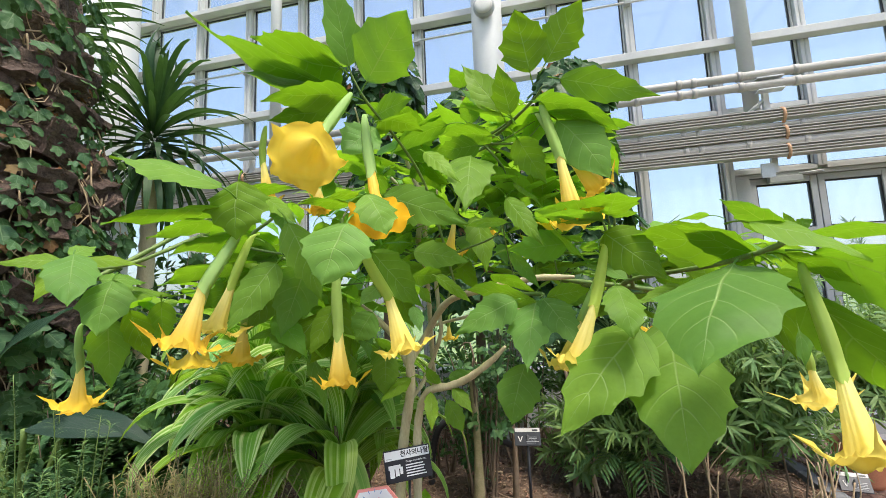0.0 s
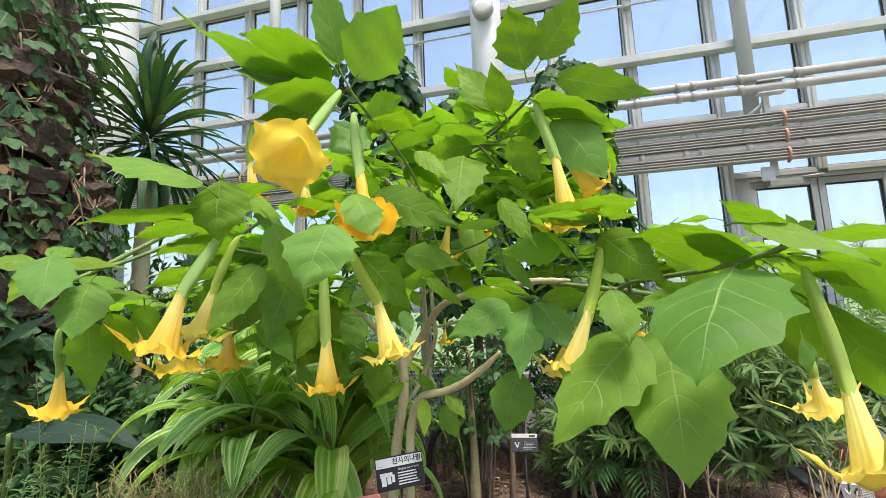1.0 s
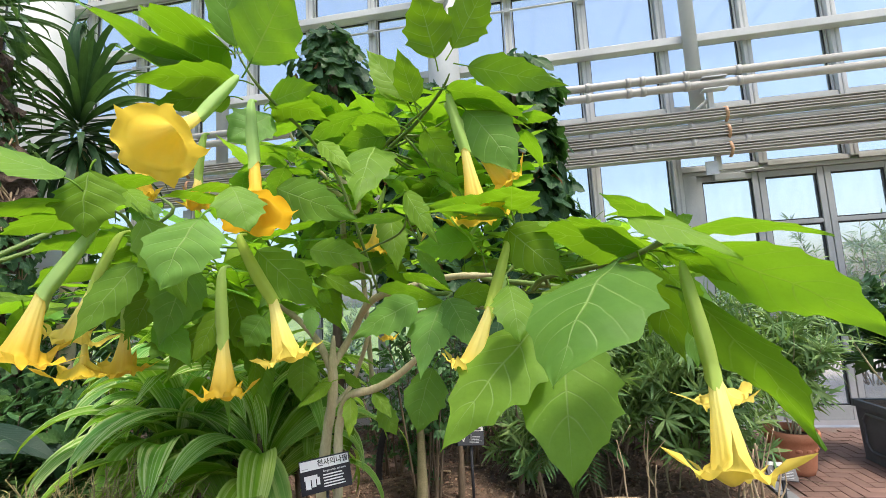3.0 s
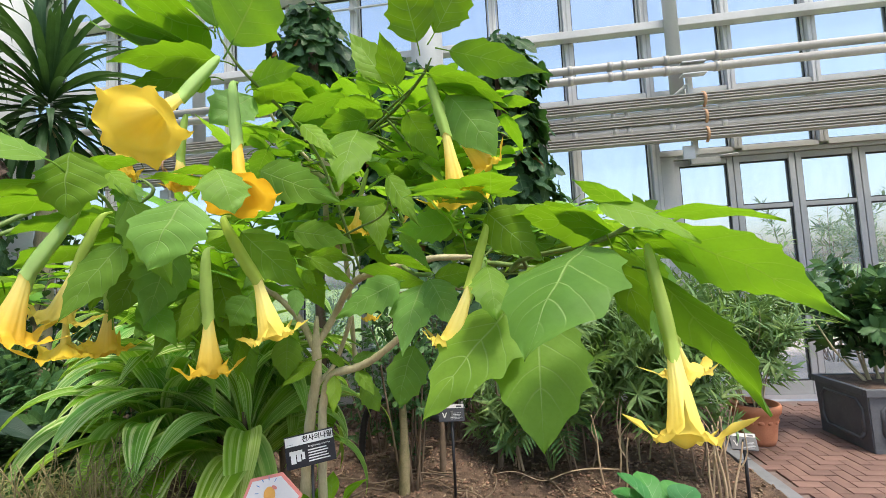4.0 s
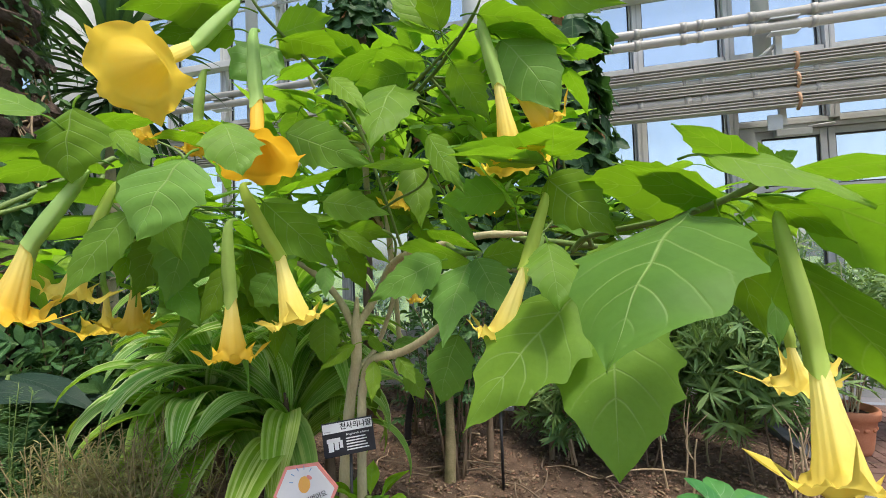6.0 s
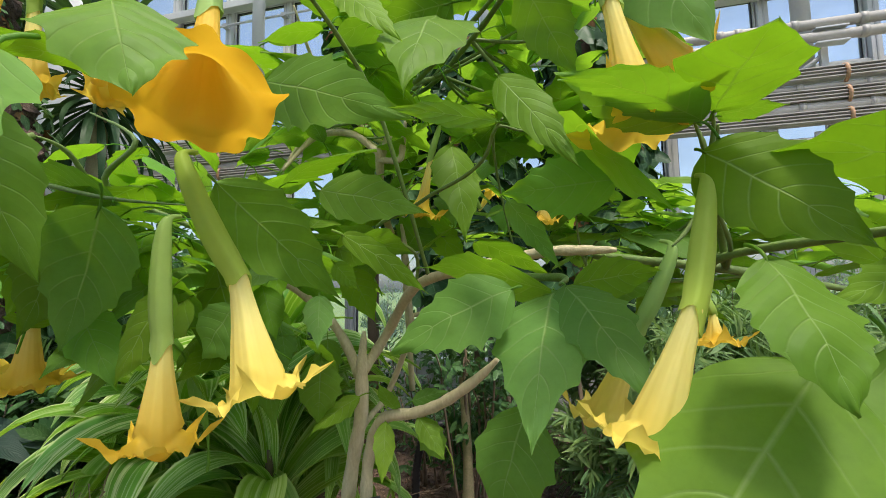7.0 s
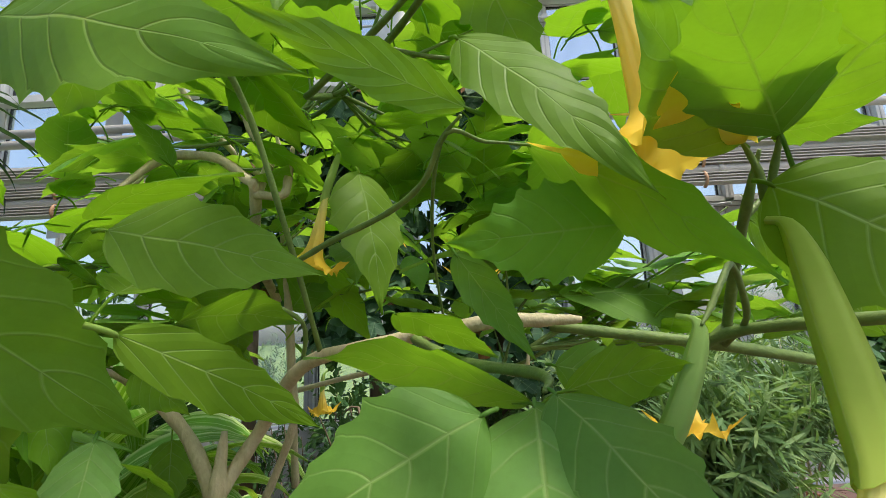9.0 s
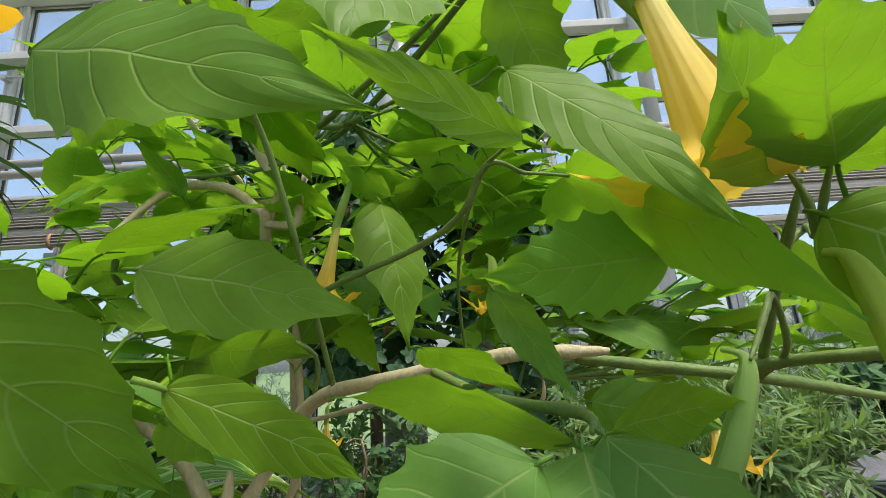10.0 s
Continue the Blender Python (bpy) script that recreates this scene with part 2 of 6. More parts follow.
BANANA = foliage("grey_green_leaf", (0.016, 0.040, 0.028), (0.034, 0.068, 0.046), (0.1, 0.22, 0.06), (0.30, 0.36, 0.2), 0.2, 0.4, veins=22, vein_mix=0.2)
FERN = foliage("fern_leaf", (0.025, 0.1, 0.03), (0.06, 0.18, 0.05), (0.12, 0.3, 0.04), (0.15, 0.28, 0.1), 0.3, veins=0, island=True)
CABBAGE = foliage("broad_leaf", (0.05, 0.2, 0.06), (0.09, 0.3, 0.09), (0.2, 0.45, 0.08), (0.4, 0.55, 0.3), 0.3, veins=5)
DRYLEAF = foliage("dead_leaf", (0.10, 0.05, 0.02), (0.30, 0.17, 0.07), (0.3, 0.15, 0.04), (0.3, 0.2, 0.1), 0.15, 0.8, veins=4, island=True)
BARKWALL = surface("cork_bark", (0.022, 0.013, 0.010), (0.25, 0.165, 0.125), 0.9, 6, 40, 0.9, depth=0.03)
DRYTWIG = surface("dry_twig", (0.15, 0.125, 0.055), (0.33, 0.27, 0.13), 0.85, 30, 120, 0.3)
VINE = surface("dry_vine", (0.32, 0.22, 0.13), (0.52, 0.39, 0.25), 0.85, 20, 120, 0.3)
SOIL = surface("dark_soil", (0.045, 0.028, 0.02), (0.24, 0.155, 0.10), 0.95, 16, 150, 1.0, depth=0.02)
BRICK = surface("red_paver", (0.125, 0.070, 0.054), (0.200, 0.118, 0.092), 0.85, 9, 180, 0.35, vary=0.35)
JOINT = surface("paver_joint", (0.10, 0.07, 0.06), (0.2, 0.15, 0.13), 0.95, 30, 200, 0.4)
KERB = surface("grey_kerb_stone", (0.11, 0.115, 0.12), (0.20, 0.205, 0.21), 0.85, 8, 180, 0.3)
WHITE = surface("white_frame_paint", (0.45, 0.455, 0.45), (0.57, 0.575, 0.57), 0.45, 4, 60, 0.08)
GREYFRAME = surface("grey_aluminium_frame", (0.33, 0.34, 0.34), (0.43, 0.44, 0.44), 0.4, 4, 80, 0.08)
DARKGAP = surface("black_gasket", (0.015, 0.015, 0.016), (0.03, 0.03, 0.032), 0.6, 20, 100, 0.1)
COLUMN = surface("white_column_paint", (0.50, 0.51, 0.51), (0.60, 0.61, 0.61), 0.5, 2, 50, 0.06)
PIPE = surface("cream_pipe_paint", (0.34, 0.32, 0.295), (0.48, 0.46, 0.43), 0.45, 6, 60, 0.1)
FIN = surface("grey_fin_steel", (0.36, 0.345, 0.32), (0.53, 0.51, 0.475), 0.5, 8, 90, 0.15)
STEEL = surface("galvanised_steel", (0.45, 0.46, 0.47), (0.62, 0.63, 0.64), 0.45, 14, 120, 0.1, metal=0.3)
RUST = surface("copper_strap", (0.36, 0.18, 0.09), (0.52, 0.32, 0.18), 0.6, 25, 120, 0.2)
OUTPATH = surface("beige_outdoor_paving", (0.34, 0.29, 0.25), (0.48, 0.42, 0.37), 0.85, 3, 80, 0.3)
CONCRETE = surface("pale_concrete", (0.42, 0.42, 0.41), (0.56, 0.56, 0.55), 0.85, 3, 80, 0.3)
TERRACOTTA = surface("terracotta_clay", (0.44, 0.15, 0.07), (0.62, 0.27, 0.14), 0.8, 8, 120, 0.25)
LEAD = surface("lead_grey_planter", (0.06, 0.066, 0.072), (0.13, 0.138, 0.146), 0.55, 6, 70, 0.3)
BLACK = surface("black_plastic", (0.012, 0.012, 0.014), (0.028, 0.028, 0.032), 0.45, 10, 120, 0.1)
PLATE = surface("black_sign_plate", (0.012, 0.013, 0.018), (0.024, 0.026, 0.034), 0.4, 6, 100, 0.05)
PAPER = surface("white_print", (0.74, 0.75, 0.76), (0.82, 0.82, 0.83), 0.5, 5, 90, 0.03)
PINK = surface("pink_print", (0.78, 0.26, 0.22), (0.86, 0.34, 0.3), 0.55, 8, 90, 0.03)
SUNNY = surface("orange_print", (0.85, 0.42, 0.08), (0.9, 0.52, 0.14), 0.55, 8, 90, 0.03)
BLUEINK = surface("blue_print", (0.12, 0.26, 0.5), (0.2, 0.38, 0.62), 0.55, 8, 90, 0.03)
GRASS = surface("lawn_green", (0.10, 0.17, 0.04), (0.22, 0.30, 0.08), 0.9, 2, 30, 0.4)
STONE = surface("field_stone", (0.26, 0.24, 0.22), (0.46, 0.44, 0.41), 0.85, 5, 60, 0.5)
LENS = surface("frosted_lamp_glass", (0.55, 0.54, 0.5), (0.66, 0.65, 0.62), 0.3, 8, 90, 0.05)
RED = foliage("red_flower", (0.5, 0.02, 0.03), (0.7, 0.05, 0.05), (0.7, 0.05, 0.05), (0.6, 0.1, 0.1), 0.3, veins=0, island=True)
GLASS = pane_glass("window_glass")


# ---- mesh helpers ----
def mesh_of(name, verts, faces, mat, uvs=None, smooth=True):
    me = bpy.data.meshes.new(name)
    me.from_pydata([tuple(v) for v in verts], [], faces)
    me.materials.append(mat)
    if uvs is not None:
        lay = me.uv_layers.new(name="leaf")
        idx = np.empty(len(me.loops), dtype=np.int32)
        me.loops.foreach_get("vertex_index", idx)
        lay.data.foreach_set("uv", np.asarray(uvs, dtype=np.float32)[idx].ravel())
    if smooth:
        me.polygons.foreach_set("use_smooth", [True] * len(me.polygons))
    me.update()
    return me


def put(name, me, parent=None, label=""):
    ob = new(name, me)
    if parent is not None:
        ob.parent = parent
    if label:
        ob["label"] = label
    return ob


def part(name, bm, mat, parent=None, label="", smooth=False):
    me = bpy.data.meshes.new(name)
    bm.to_mesh(me)
    bm.free()
    me.materials.append(mat)
    if smooth:
        me.polygons.foreach_set("use_smooth", [True] * len(me.polygons))
    return put(name, me, parent, label)


def thing(name, label, category, at=(0, 0, 0), group="", kind=""):
    ob = new(name)
    ob.location = at
    return tagged(ob, label, category, group, kind)


def box_bm(bm, lo, hi, bevel=0.0):
    c = [(a + b) / 2 for a, b in zip(lo, hi)]
    s = [abs(b - a) for a, b in zip(lo, hi)]
    r = bmesh.ops.create_cube(bm, size=1.0, matrix=Matrix.Translation(c) @ Matrix.Diagonal((*s, 1)))
    if bevel:
        es = list({e for v in r["verts"] for e in v.link_edges})
        bmesh.ops.bevel(bm, geom=es, offset=bevel, segments=2, profile=0.7, affect="EDGES")
    return bm


def box(name, lo, hi, mat, parent=None, bevel=0.003, label=""):
    return part(name, box_bm(bmesh.new(), lo, hi, bevel), mat, parent, label)


def smooth_line(pts, steps=6):
    """Catmull-Rom through the points (any number of values each)."""
    p = np.array([pts[0]] + list(pts) + [pts[-1]], float)
    out = []
    for i in range(1, len(p) - 2):
        for k in range(steps):
            t = k / steps
            a, b, c, d = p[i - 1], p[i], p[i + 1], p[i + 2]
            out.append(0.5 * (2 * b + (c - a) * t + (2 * a - 5 * b + 4 * c - d) * t * t + (3 * b - a - 3 * c + d) * t ** 3))
    out.append(p[-2])
    return np.array(out)


def tube_data(line, radii, sides=8, start=0):
    """Verts, faces and UVs of a tube along a line."""
    line = np.asarray(line, float)
    n = len(line)
    tan = np.gradient(line, axis=0)
    tan /= np.linalg.norm(tan, axis=1)[:, None] + 1e-9
    ref = np.array((0.0, 0.0, 1.0)) if abs(tan[0][2]) < 0.9 else np.array((1.0, 0.0, 0.0))
    vs, uv, fs = [], [], []
    a = np.cross(tan[0], ref)
    a /= np.linalg.norm(a)
    for i in range(n):
        a = a - tan[i] * (a @ tan[i])
        a /= np.linalg.norm(a)
        b = np.cross(tan[i], a)
        for k in range(sides):
            q = 2 * math.pi * k / sides
            vs.append(line[i] + radii[i] * (math.cos(q) * a + math.sin(q) * b))
            uv.append((i / (n - 1), k / sides))
    for i in range(n - 1):
        for k in range(sides):
            k2 = (k + 1) % sides
            fs.append((start + i * sides + k, start + i * sides + k2, start + (i + 1) * sides + k2, start + (i + 1) * sides + k))
    fs.append(tuple(start + k for k in reversed(range(sides))))
    fs.append(tuple(start + (n - 1) * sides + k for k in range(sides)))
    return vs, fs, uv


def tube(name, line, radii, mat, parent=None, sides=8, label=""):
    if isinstance(radii, (int, float)):
        radii = [radii] * len(line)
    vs, fs, uv = tube_data(line, radii, sides)
    return put(name, mesh_of(name, vs, fs, mat, uv), parent, label)


def basis(ax, up):
    ax = Vector(ax).normalized()
    up = Vector(up)
    up = (up - ax * up.dot(ax))
    if up.length < 1e-4:
        up = ax.orthogonal()
    up.normalize()
    y = up.cross(ax)
    return np.array((ax, y, up))


def blade_data(L, W, arch=0.05, fold=-0.1, rows=26, teeth=5, tooth=0.16, wide=0.4, seed=0, stalk=0.05, wave=0.02, cols=3, droop=0.0, blunt=1.0):
    """A leaf along +x, upper side +z: outline with teeth, arched midrib, folded and waved blade, short stalk."""
    rng = random.Random(seed)
    k = wide / (1 - wide)

    def body(u):
        return max(u, 1e-4) ** (k * 0.95) * max(1 - u, 0) ** (blunt * (0.74 + 0.62 * u if W < 0.6 * L else 0.58 + 0.52 * u))

    def bite(f):
        """From tooth to tooth: a quick fall behind the point, then a long hollow rise to the next."""
        return (1 - f / 0.3) ** 1.5 if f < 0.3 else ((f - 0.3) / 0.7) ** 2.2
    peak = max(body(i / 60) for i in range(61))
    vs, uv, fs = [], [], []
    ph = [rng.uniform(0, 6.28) for _ in range(4)]
    jit = [rng.uniform(-0.3, 0.3) for _ in range(2)]
    size = [[rng.uniform(0.55, 1.35) for _ in range(16)] for _ in range(2)]
    us = [i / rows for i in range(rows + 1)]
    for i, u in enumerate(us):
        h = 0.5 * W * body(u) / peak
        if u < 0.06:
            h = max(h, 0.5 * W * 0.2 * u / 0.06)
        mid = 4 * arch * L * u * (1 - u) - droop * L * u * u
        for j in range(-cols, cols + 1):
            s = j / cols
            edge, ahead = h, 0.0
            if teeth and u > 0.16 and abs(s) > 0.99:
                side = 0 if j < 0 else 1
                q = (u - 0.16) / 0.84 * teeth + jit[side] + 0.5
                f = q % 1.0
                near = size[side][int(q + 0.3) % 16]
                fade = min(1, (u - 0.16) * 7) * min(1, (1 - u) * 7)
                edge = h * (1 + tooth * near * (bite(f) - 0.35) * fade)
                ahead = 0.16 * tooth * L * bite(f) * near * fade / max(3, teeth)
            y = edge * s
            z = mid + fold * abs(y) + wave * W * math.sin(ph[0 if j < 0 else 1] + u * 9) * s * s + 0.35 * wave * W * math.sin(ph[2] + u * 17 + s * 3)
            vs.append((u * L + ahead, y, z))
            uv.append((u, s))
    w = 2 * cols + 1
    for i in range(rows):
        for j in range(w - 1):
            fs.append((i * w + j, (i + 1) * w + j, (i + 1) * w + j + 1, i * w + j + 1))
    if stalk:
        n0 = len(vs)
        r = 0.0013 + 0.004 * W
        line = [(-stalk * q, 0, -0.5 * stalk * q * q) for q in (1.0, 0.66, 0.33, 0.0, -0.5)]
        a, b, c = tube_data(line, [r * 1.1, r, r, r * 0.9, r * 0.4], 5, n0)
        vs += a
        fs += b
        uv += [(0.36, 0.35)] * len(a)
    return np.array(vs, float), fs, uv


def scatter_mesh(name, template, frames_, mat):
    """Many copies of one small blade in one mesh. frames_: (origin, 3x3 axes, scale)."""
    tv, tf, tu = template
    tv = np.asarray(tv, float)
    n = len(tv)
    allv, allf, alluv = [], [], []
    for i, (o, ax, s) in enumerate(frames_):
        allv.append(tv @ (np.asarray(ax) * np.asarray(s).reshape(-1, 1)) + np.asarray(o))
        allf += [tuple(a + i * n for a in f) for f in tf]
        alluv += tu
    return mesh_of(name, np.vstack(allv), allf, mat, alluv)


def small_blade(L=1.0, W=0.3, bend=0.15, rows=3, wide=0.45):
    """A cheap unit blade for dense foliage."""
    k = wide / (1 - wide)
    peak = (wide ** k) * (1 - wide)
    vs, uv, fs = [], [], []
    for i in range(rows + 1):
        u = i / rows
        h = 0.5 * W * max(u, 0.02) ** k * (1 - u) / peak + 0.004
        for s in (-1, 0, 1):
            vs.append((u * L, h * s, -bend * u * u * L + 0.12 * abs(h * s)))
            uv.append((u, s))
    for i in range(rows):
        for j in range(2):
            fs.append((i * 3 + j, (i + 1) * 3 + j, (i + 1) * 3 + j + 1, i * 3 + j + 1))
    return vs, fs, uv


def lobed_blade(lobes=5, deep=0.35, cup=0.12):
    """An ivy-like leaf, one unit across, stalk at the origin, tip along +x."""
    vs, uv = [(0.12, 0, 0)], [(0.0, 0.0)]
    n = 4 * lobes
    for i in range(n + 1):
        a = math.pi * (-0.86 + 1.72 * i / n)
        r = 0.5 * (1 - deep * 0.5 * (1 + math.cos(2 * math.pi * lobes * i / n))) * (0.8 + 0.35 * math.cos(a))
        x, y = 0.28 + r * math.cos(a), r * math.sin(a)
        vs.append((x, y, -cup * (x * x + y * y) * 2 + 0.04 * math.sin(5 * a)))
        uv.append((min(1, max(0, x)), max(-1, min(1, y * 2))))
    fs = [(0, i, i + 1) for i in range(1, n + 1)]
    return vs, fs, uv


# ---- the glasshouse ----
WALL = 4.5
BAY, FIRST = 0.736, 1.022
floor = thing("floor", "floor slab under bed and paving", "floor", kind="structure")
box("slab", (-9, -7, -0.16), (7, 4.62, -0.06), CONCRETE, floor, 0)

lawn = put("ground", mesh_of("ground", [(-400, -400, -0.2), (400, -400, -0.2), (400, 400, -0.2), (-400, 400, -0.2)], [(0, 1, 2, 3)], GRASS))
tagged(lawn, "mown green lawn outside the glass", "ground", kind="structure")


def window(name, x0, x1, z0, z1, y, deep=0.07, label="white framed glazing bay of the greenhouse wall"):
    """One glazed bay: frame of four bars, a pane, dark gaskets."""
    w = thing(name, label, "window", ((x0 + x1) / 2, y, z0), kind="structure")
    cx = (x0 + x1) / 2
    h = z1 - z0
    a, b = x0 - cx, x1 - cx
    bar = 0.017
    bm = bmesh.new()
    box_bm(bm, (a + 0.004, -deep / 2, 0.004), (a + bar, deep / 2, h - 0.004), 0.003)
    box_bm(bm, (b - bar, -deep / 2, 0.004), (b - 0.004, deep / 2, h - 0.004), 0.003)
    box_bm(bm, (a + bar, -deep / 2 + 0.003, 0.004), (b - bar, deep / 2 - 0.003, bar), 0.003)
    box_bm(bm, (a + bar, -deep / 2 + 0.003, h - bar), (b - bar, deep / 2 - 0.003, h - 0.004), 0.003)
    part("window_frame", bm, WHITE, w)
    bm = bmesh.new()
    g = 0.009
    for lo, hi in (((a + bar, -0.012, bar), (a + bar + g, 0.012, h - bar)), ((b - bar - g, -0.012, bar), (b - bar, 0.012, h - bar)),
                   ((a + bar + g, -0.012, bar), (b - bar - g, 0.012, bar + g)), ((a + bar + g, -0.012, h - bar - g), (b - bar - g, 0.012, h - bar))):
        box_bm(bm, lo, hi)
    part("gasket", bm, DARKGAP, w)
    p = box("pane", (a + bar + g, -0.003, bar + g), (b - bar - g, 0.003, h - bar - g), GLASS, w, 0)
    p.visible_shadow = False
    return w


wall_back = thing("wall_back", "white steel frame of the tall greenhouse wall", "wall", kind="structure")
RAILS = (2.30, 2.90, 3.60, 4.38, 5.06, 5.80, 6.6)
X0, X1 = FIRST - BAY * 11, FIRST + BAY * 8
plinth = box("wall_plinth", (X0, WALL - 0.12, -0.05), (FIRST + BAY * 1 + 0.036, WALL + 0.12, 0.56), CONCRETE, None, 0.006)
tagged(plinth, "low pale concrete plinth under the glazing", "wall", kind="structure")
for i in range(-11, 9):
    x = FIRST + BAY * i
    box("mullion", (x - 0.036, WALL - 0.085, 0.56 if i <= 1 else 2.302), (x + 0.036, WALL + 0.06, 7.2), WHITE, wall_back, 0.006)
    box("mullion_seam", (x - 0.006, WALL - 0.089, 0.58 if i <= 1 else 2.32), (x + 0.006, WALL - 0.083, 7.15), GREYFRAME, wall_back, 0)
for z in RAILS:
    for i in range(1 if z < 2.5 else -11, 8):
        x = FIRST + BAY * i
        box("transom", (x + 0.037, WALL - 0.07, z - 0.022), (x + BAY - 0.037, WALL + 0.05, z + 0.022), WHITE, wall_back, 0.004)
box("ledge", (X0, WALL - 0.19, 3.50), (X1, WALL - 0.09, 3.575), WHITE, wall_back, 0.006)
box("ledge", (X0, WALL - 0.19, 4.30), (X1, WALL - 0.09, 4.375), WHITE, wall_back, 0.006)
box("ledge", (X0, WALL - 0.19, 5.00), (X1, WALL - 0.09, 5.06), WHITE, wall_back, 0.006)
nw = 0
for i in range(-11, 8):
    x = FIRST + BAY * i
    levels = (0.56,) + RAILS[1:] if i < 1 else RAILS
    for a, b in zip(levels[:-1], levels[1:]):
        nw += 1
        window("window_%d" % nw, x + 0.037, x + BAY - 0.037, a + 0.024, b - 0.024, WALL)

# thin rod with clips along the glass
rod = thing("curtain_rod", "thin steel rod clipped along the glass wall", "rod", (0, WALL - 0.13, 4.14))
tube("rod", [(X0, 0, 0), (X1, 0, 0)], 0.012, STEEL, rod, 8)
for i in range(-8, 9, 1):
    x = FIRST + BAY * i
    box("clip", (x - 0.03, -0.018, -0.022), (x + 0.03, 0.1, 0.022), GREYFRAME, rod, 0.003)


# folding doors on the paved side
def door_leaf(name, x0, x1, top=2.235):
    d = thing(name, "grey aluminium glazed door leaf, closed", "door", ((x0 + x1) / 2, WALL - 0.01, 0.02), "door leaves in the glass wall", "structure")
    a, b = x0 - (x0 + x1) / 2 + 0.004, x1 - (x0 + x1) / 2 - 0.004
    h = top - 0.02
    st = 0.05
    for n_, lo, hi in (("stile", (a, -0.03, 0), (a + st, 0.03, h)), ("stile", (b - st, -0.03, 0), (b, 0.03, h)),
                       ("rail", (a + st, -0.027, h - 0.055), (b - st, 0.027, h)), ("rail", (a + st, -0.027, 1.705), (b - st, 0.027, 1.745)), ("rail", (a + st, -0.027, 0), (b - st, 0.027, 0.12))):
        box(n_, lo, hi, GREYFRAME, d, 0.004)
    for z0, z1 in ((0.12, 1.705), (1.745, h - 0.055)):
        bm = bmesh.new()
        for lo, hi in (((a + st, -0.014, z0), (a + st + 0.012, 0.014, z1)), ((b - st - 0.012, -0.014, z0), (b - st, 0.014, z1)),
                       ((a + st + 0.012, -0.014, z0), (b - st - 0.012, 0.014, z0 + 0.012)), ((a + st + 0.012, -0.014, z1 - 0.012), (b - st - 0.012, 0.014, z1))):
            box_bm(bm, lo, hi)
        part("gasket", bm, DARKGAP, d)
        p = box("pane", (a + st + 0.012, -0.003, z0 + 0.012), (b - st - 0.012, 0.003, z1 - 0.012), GLASS, d, 0)
        p.visible_shadow = False
    return d


box("wall_door_post", (1.80, WALL - 0.07, 0), (1.915, WALL + 0.05, 2.237), GREYFRAME, wall_back, 0.004)
box("wall_door_head", (1.80, WALL - 0.06, 2.239), (4.62, WALL + 0.045, 2.276), GREYFRAME, wall_back, 0.004)
for i in range(5):
    door_leaf("door_%d" % (i + 1), 1.92 + 0.535 * i, 1.92 + 0.535 * (i + 1))
closer = thing("door_closer", "grey door closer on the head of the door", "door closer", (2.18, WALL - 0.10, 2.20))
box("body", (-0.13, -0.03, -0.03), (0.13, 0.03, 0.03), GREYFRAME, closer, 0.008)
tube("arm", [(0.1, -0.02, 0.035), (0.26, -0.05, 0.04), (0.3, 0.0, 0.045)], 0.008, STEEL, closer, 6)

# roof and the walls out of view
for nm, y0, y1, x0, x1 in (("wall_left", -7, WALL, X0 - 0.1, X0), ("wall_right", -7, WALL, X1, X1 + 0.1)):
    w = thing(nm, "white framed glass side wall", "wall", kind="structure")
    for k in range(8):
        y = y0 + (y1 - y0) * k / 7
        box("mullion", (x0, y - 0.04, 0), (x1, y + 0.04, 7.2), WHITE, w, 0)
    box("sill", (x0, y0, 0), (x1, y1, 0.5), CONCRETE, w, 0)
wf = thing("wall_front", "white framed glass front wall", "wall", kind="structure")
for k in range(15):
    x = X0 + (X1 - X0) * k / 14
    box("mullion", (x - 0.04, -7.1, 0), (x + 0.04, -7.0, 7.2), WHITE, wf, 0)
box("sill", (X0, -7.1, 0), (X1, -7.0, 0.5), CONCRETE, wf, 0)
roof = thing("roof", "white steel rafters of the glass roof", "roof", kind="structure")
for k in range(15):
    x = X0 + (X1 - X0) * k / 14
    box("rafter", (x - 0.04, -7.1, 7.2), (x + 0.04, WALL + 0.05, 7.32), WHITE, roof, 0)
for k in range(6):
    y = -7 + k * 2.3
    box("purlin", (X0, y - 0.05, 7.33), (X1, y + 0.05, 7.42), WHITE, roof, 0)

# columns
def column(x, y, r, h, label, foot=0.0):
    c = thing("column", label, "column", (x, y, foot), kind="structure")
    tube("shaft", [(0, 0, 0.02), (0, 0, h - foot)], r, COLUMN, c, 40)
    tube("base_ring", [(0, 0, 0), (0, 0, 0.06)], r * 1.25, CONCRETE if foot == 0 else COLUMN, c, 40)
    return c


column(-0.37, 4.15, 0.155, 7.2, "round white painted steel column before the glass")
column(-5.02, 4.0, 0.28, 7.2, "thick round white column behind the palm")
column(1.945, 4.28, 0.062, 7.2, "slim white steel post behind the heating pipes", 2.6)
column(-2.9, 4.28, 0.062, 7.2, "slim white steel post behind the heating pipes", 2.6)
lamp = thing("wall_lamp", "round bulkhead lamp, unlit, on the white column", "lamp", (-0.37, 3.985, 4.10))
tube("ring", [(0, 0, 0), (0, -0.05, 0)], 0.105, GREYFRAME, lamp, 28)
tube("lens", [(0, -0.03, 0), (0, -0.06, 0), (0, -0.068, 0)], [0.088, 0.086, 0.05], LENS, lamp, 28)

# ---- heating pipes ----
PIPE_Y = 4.05


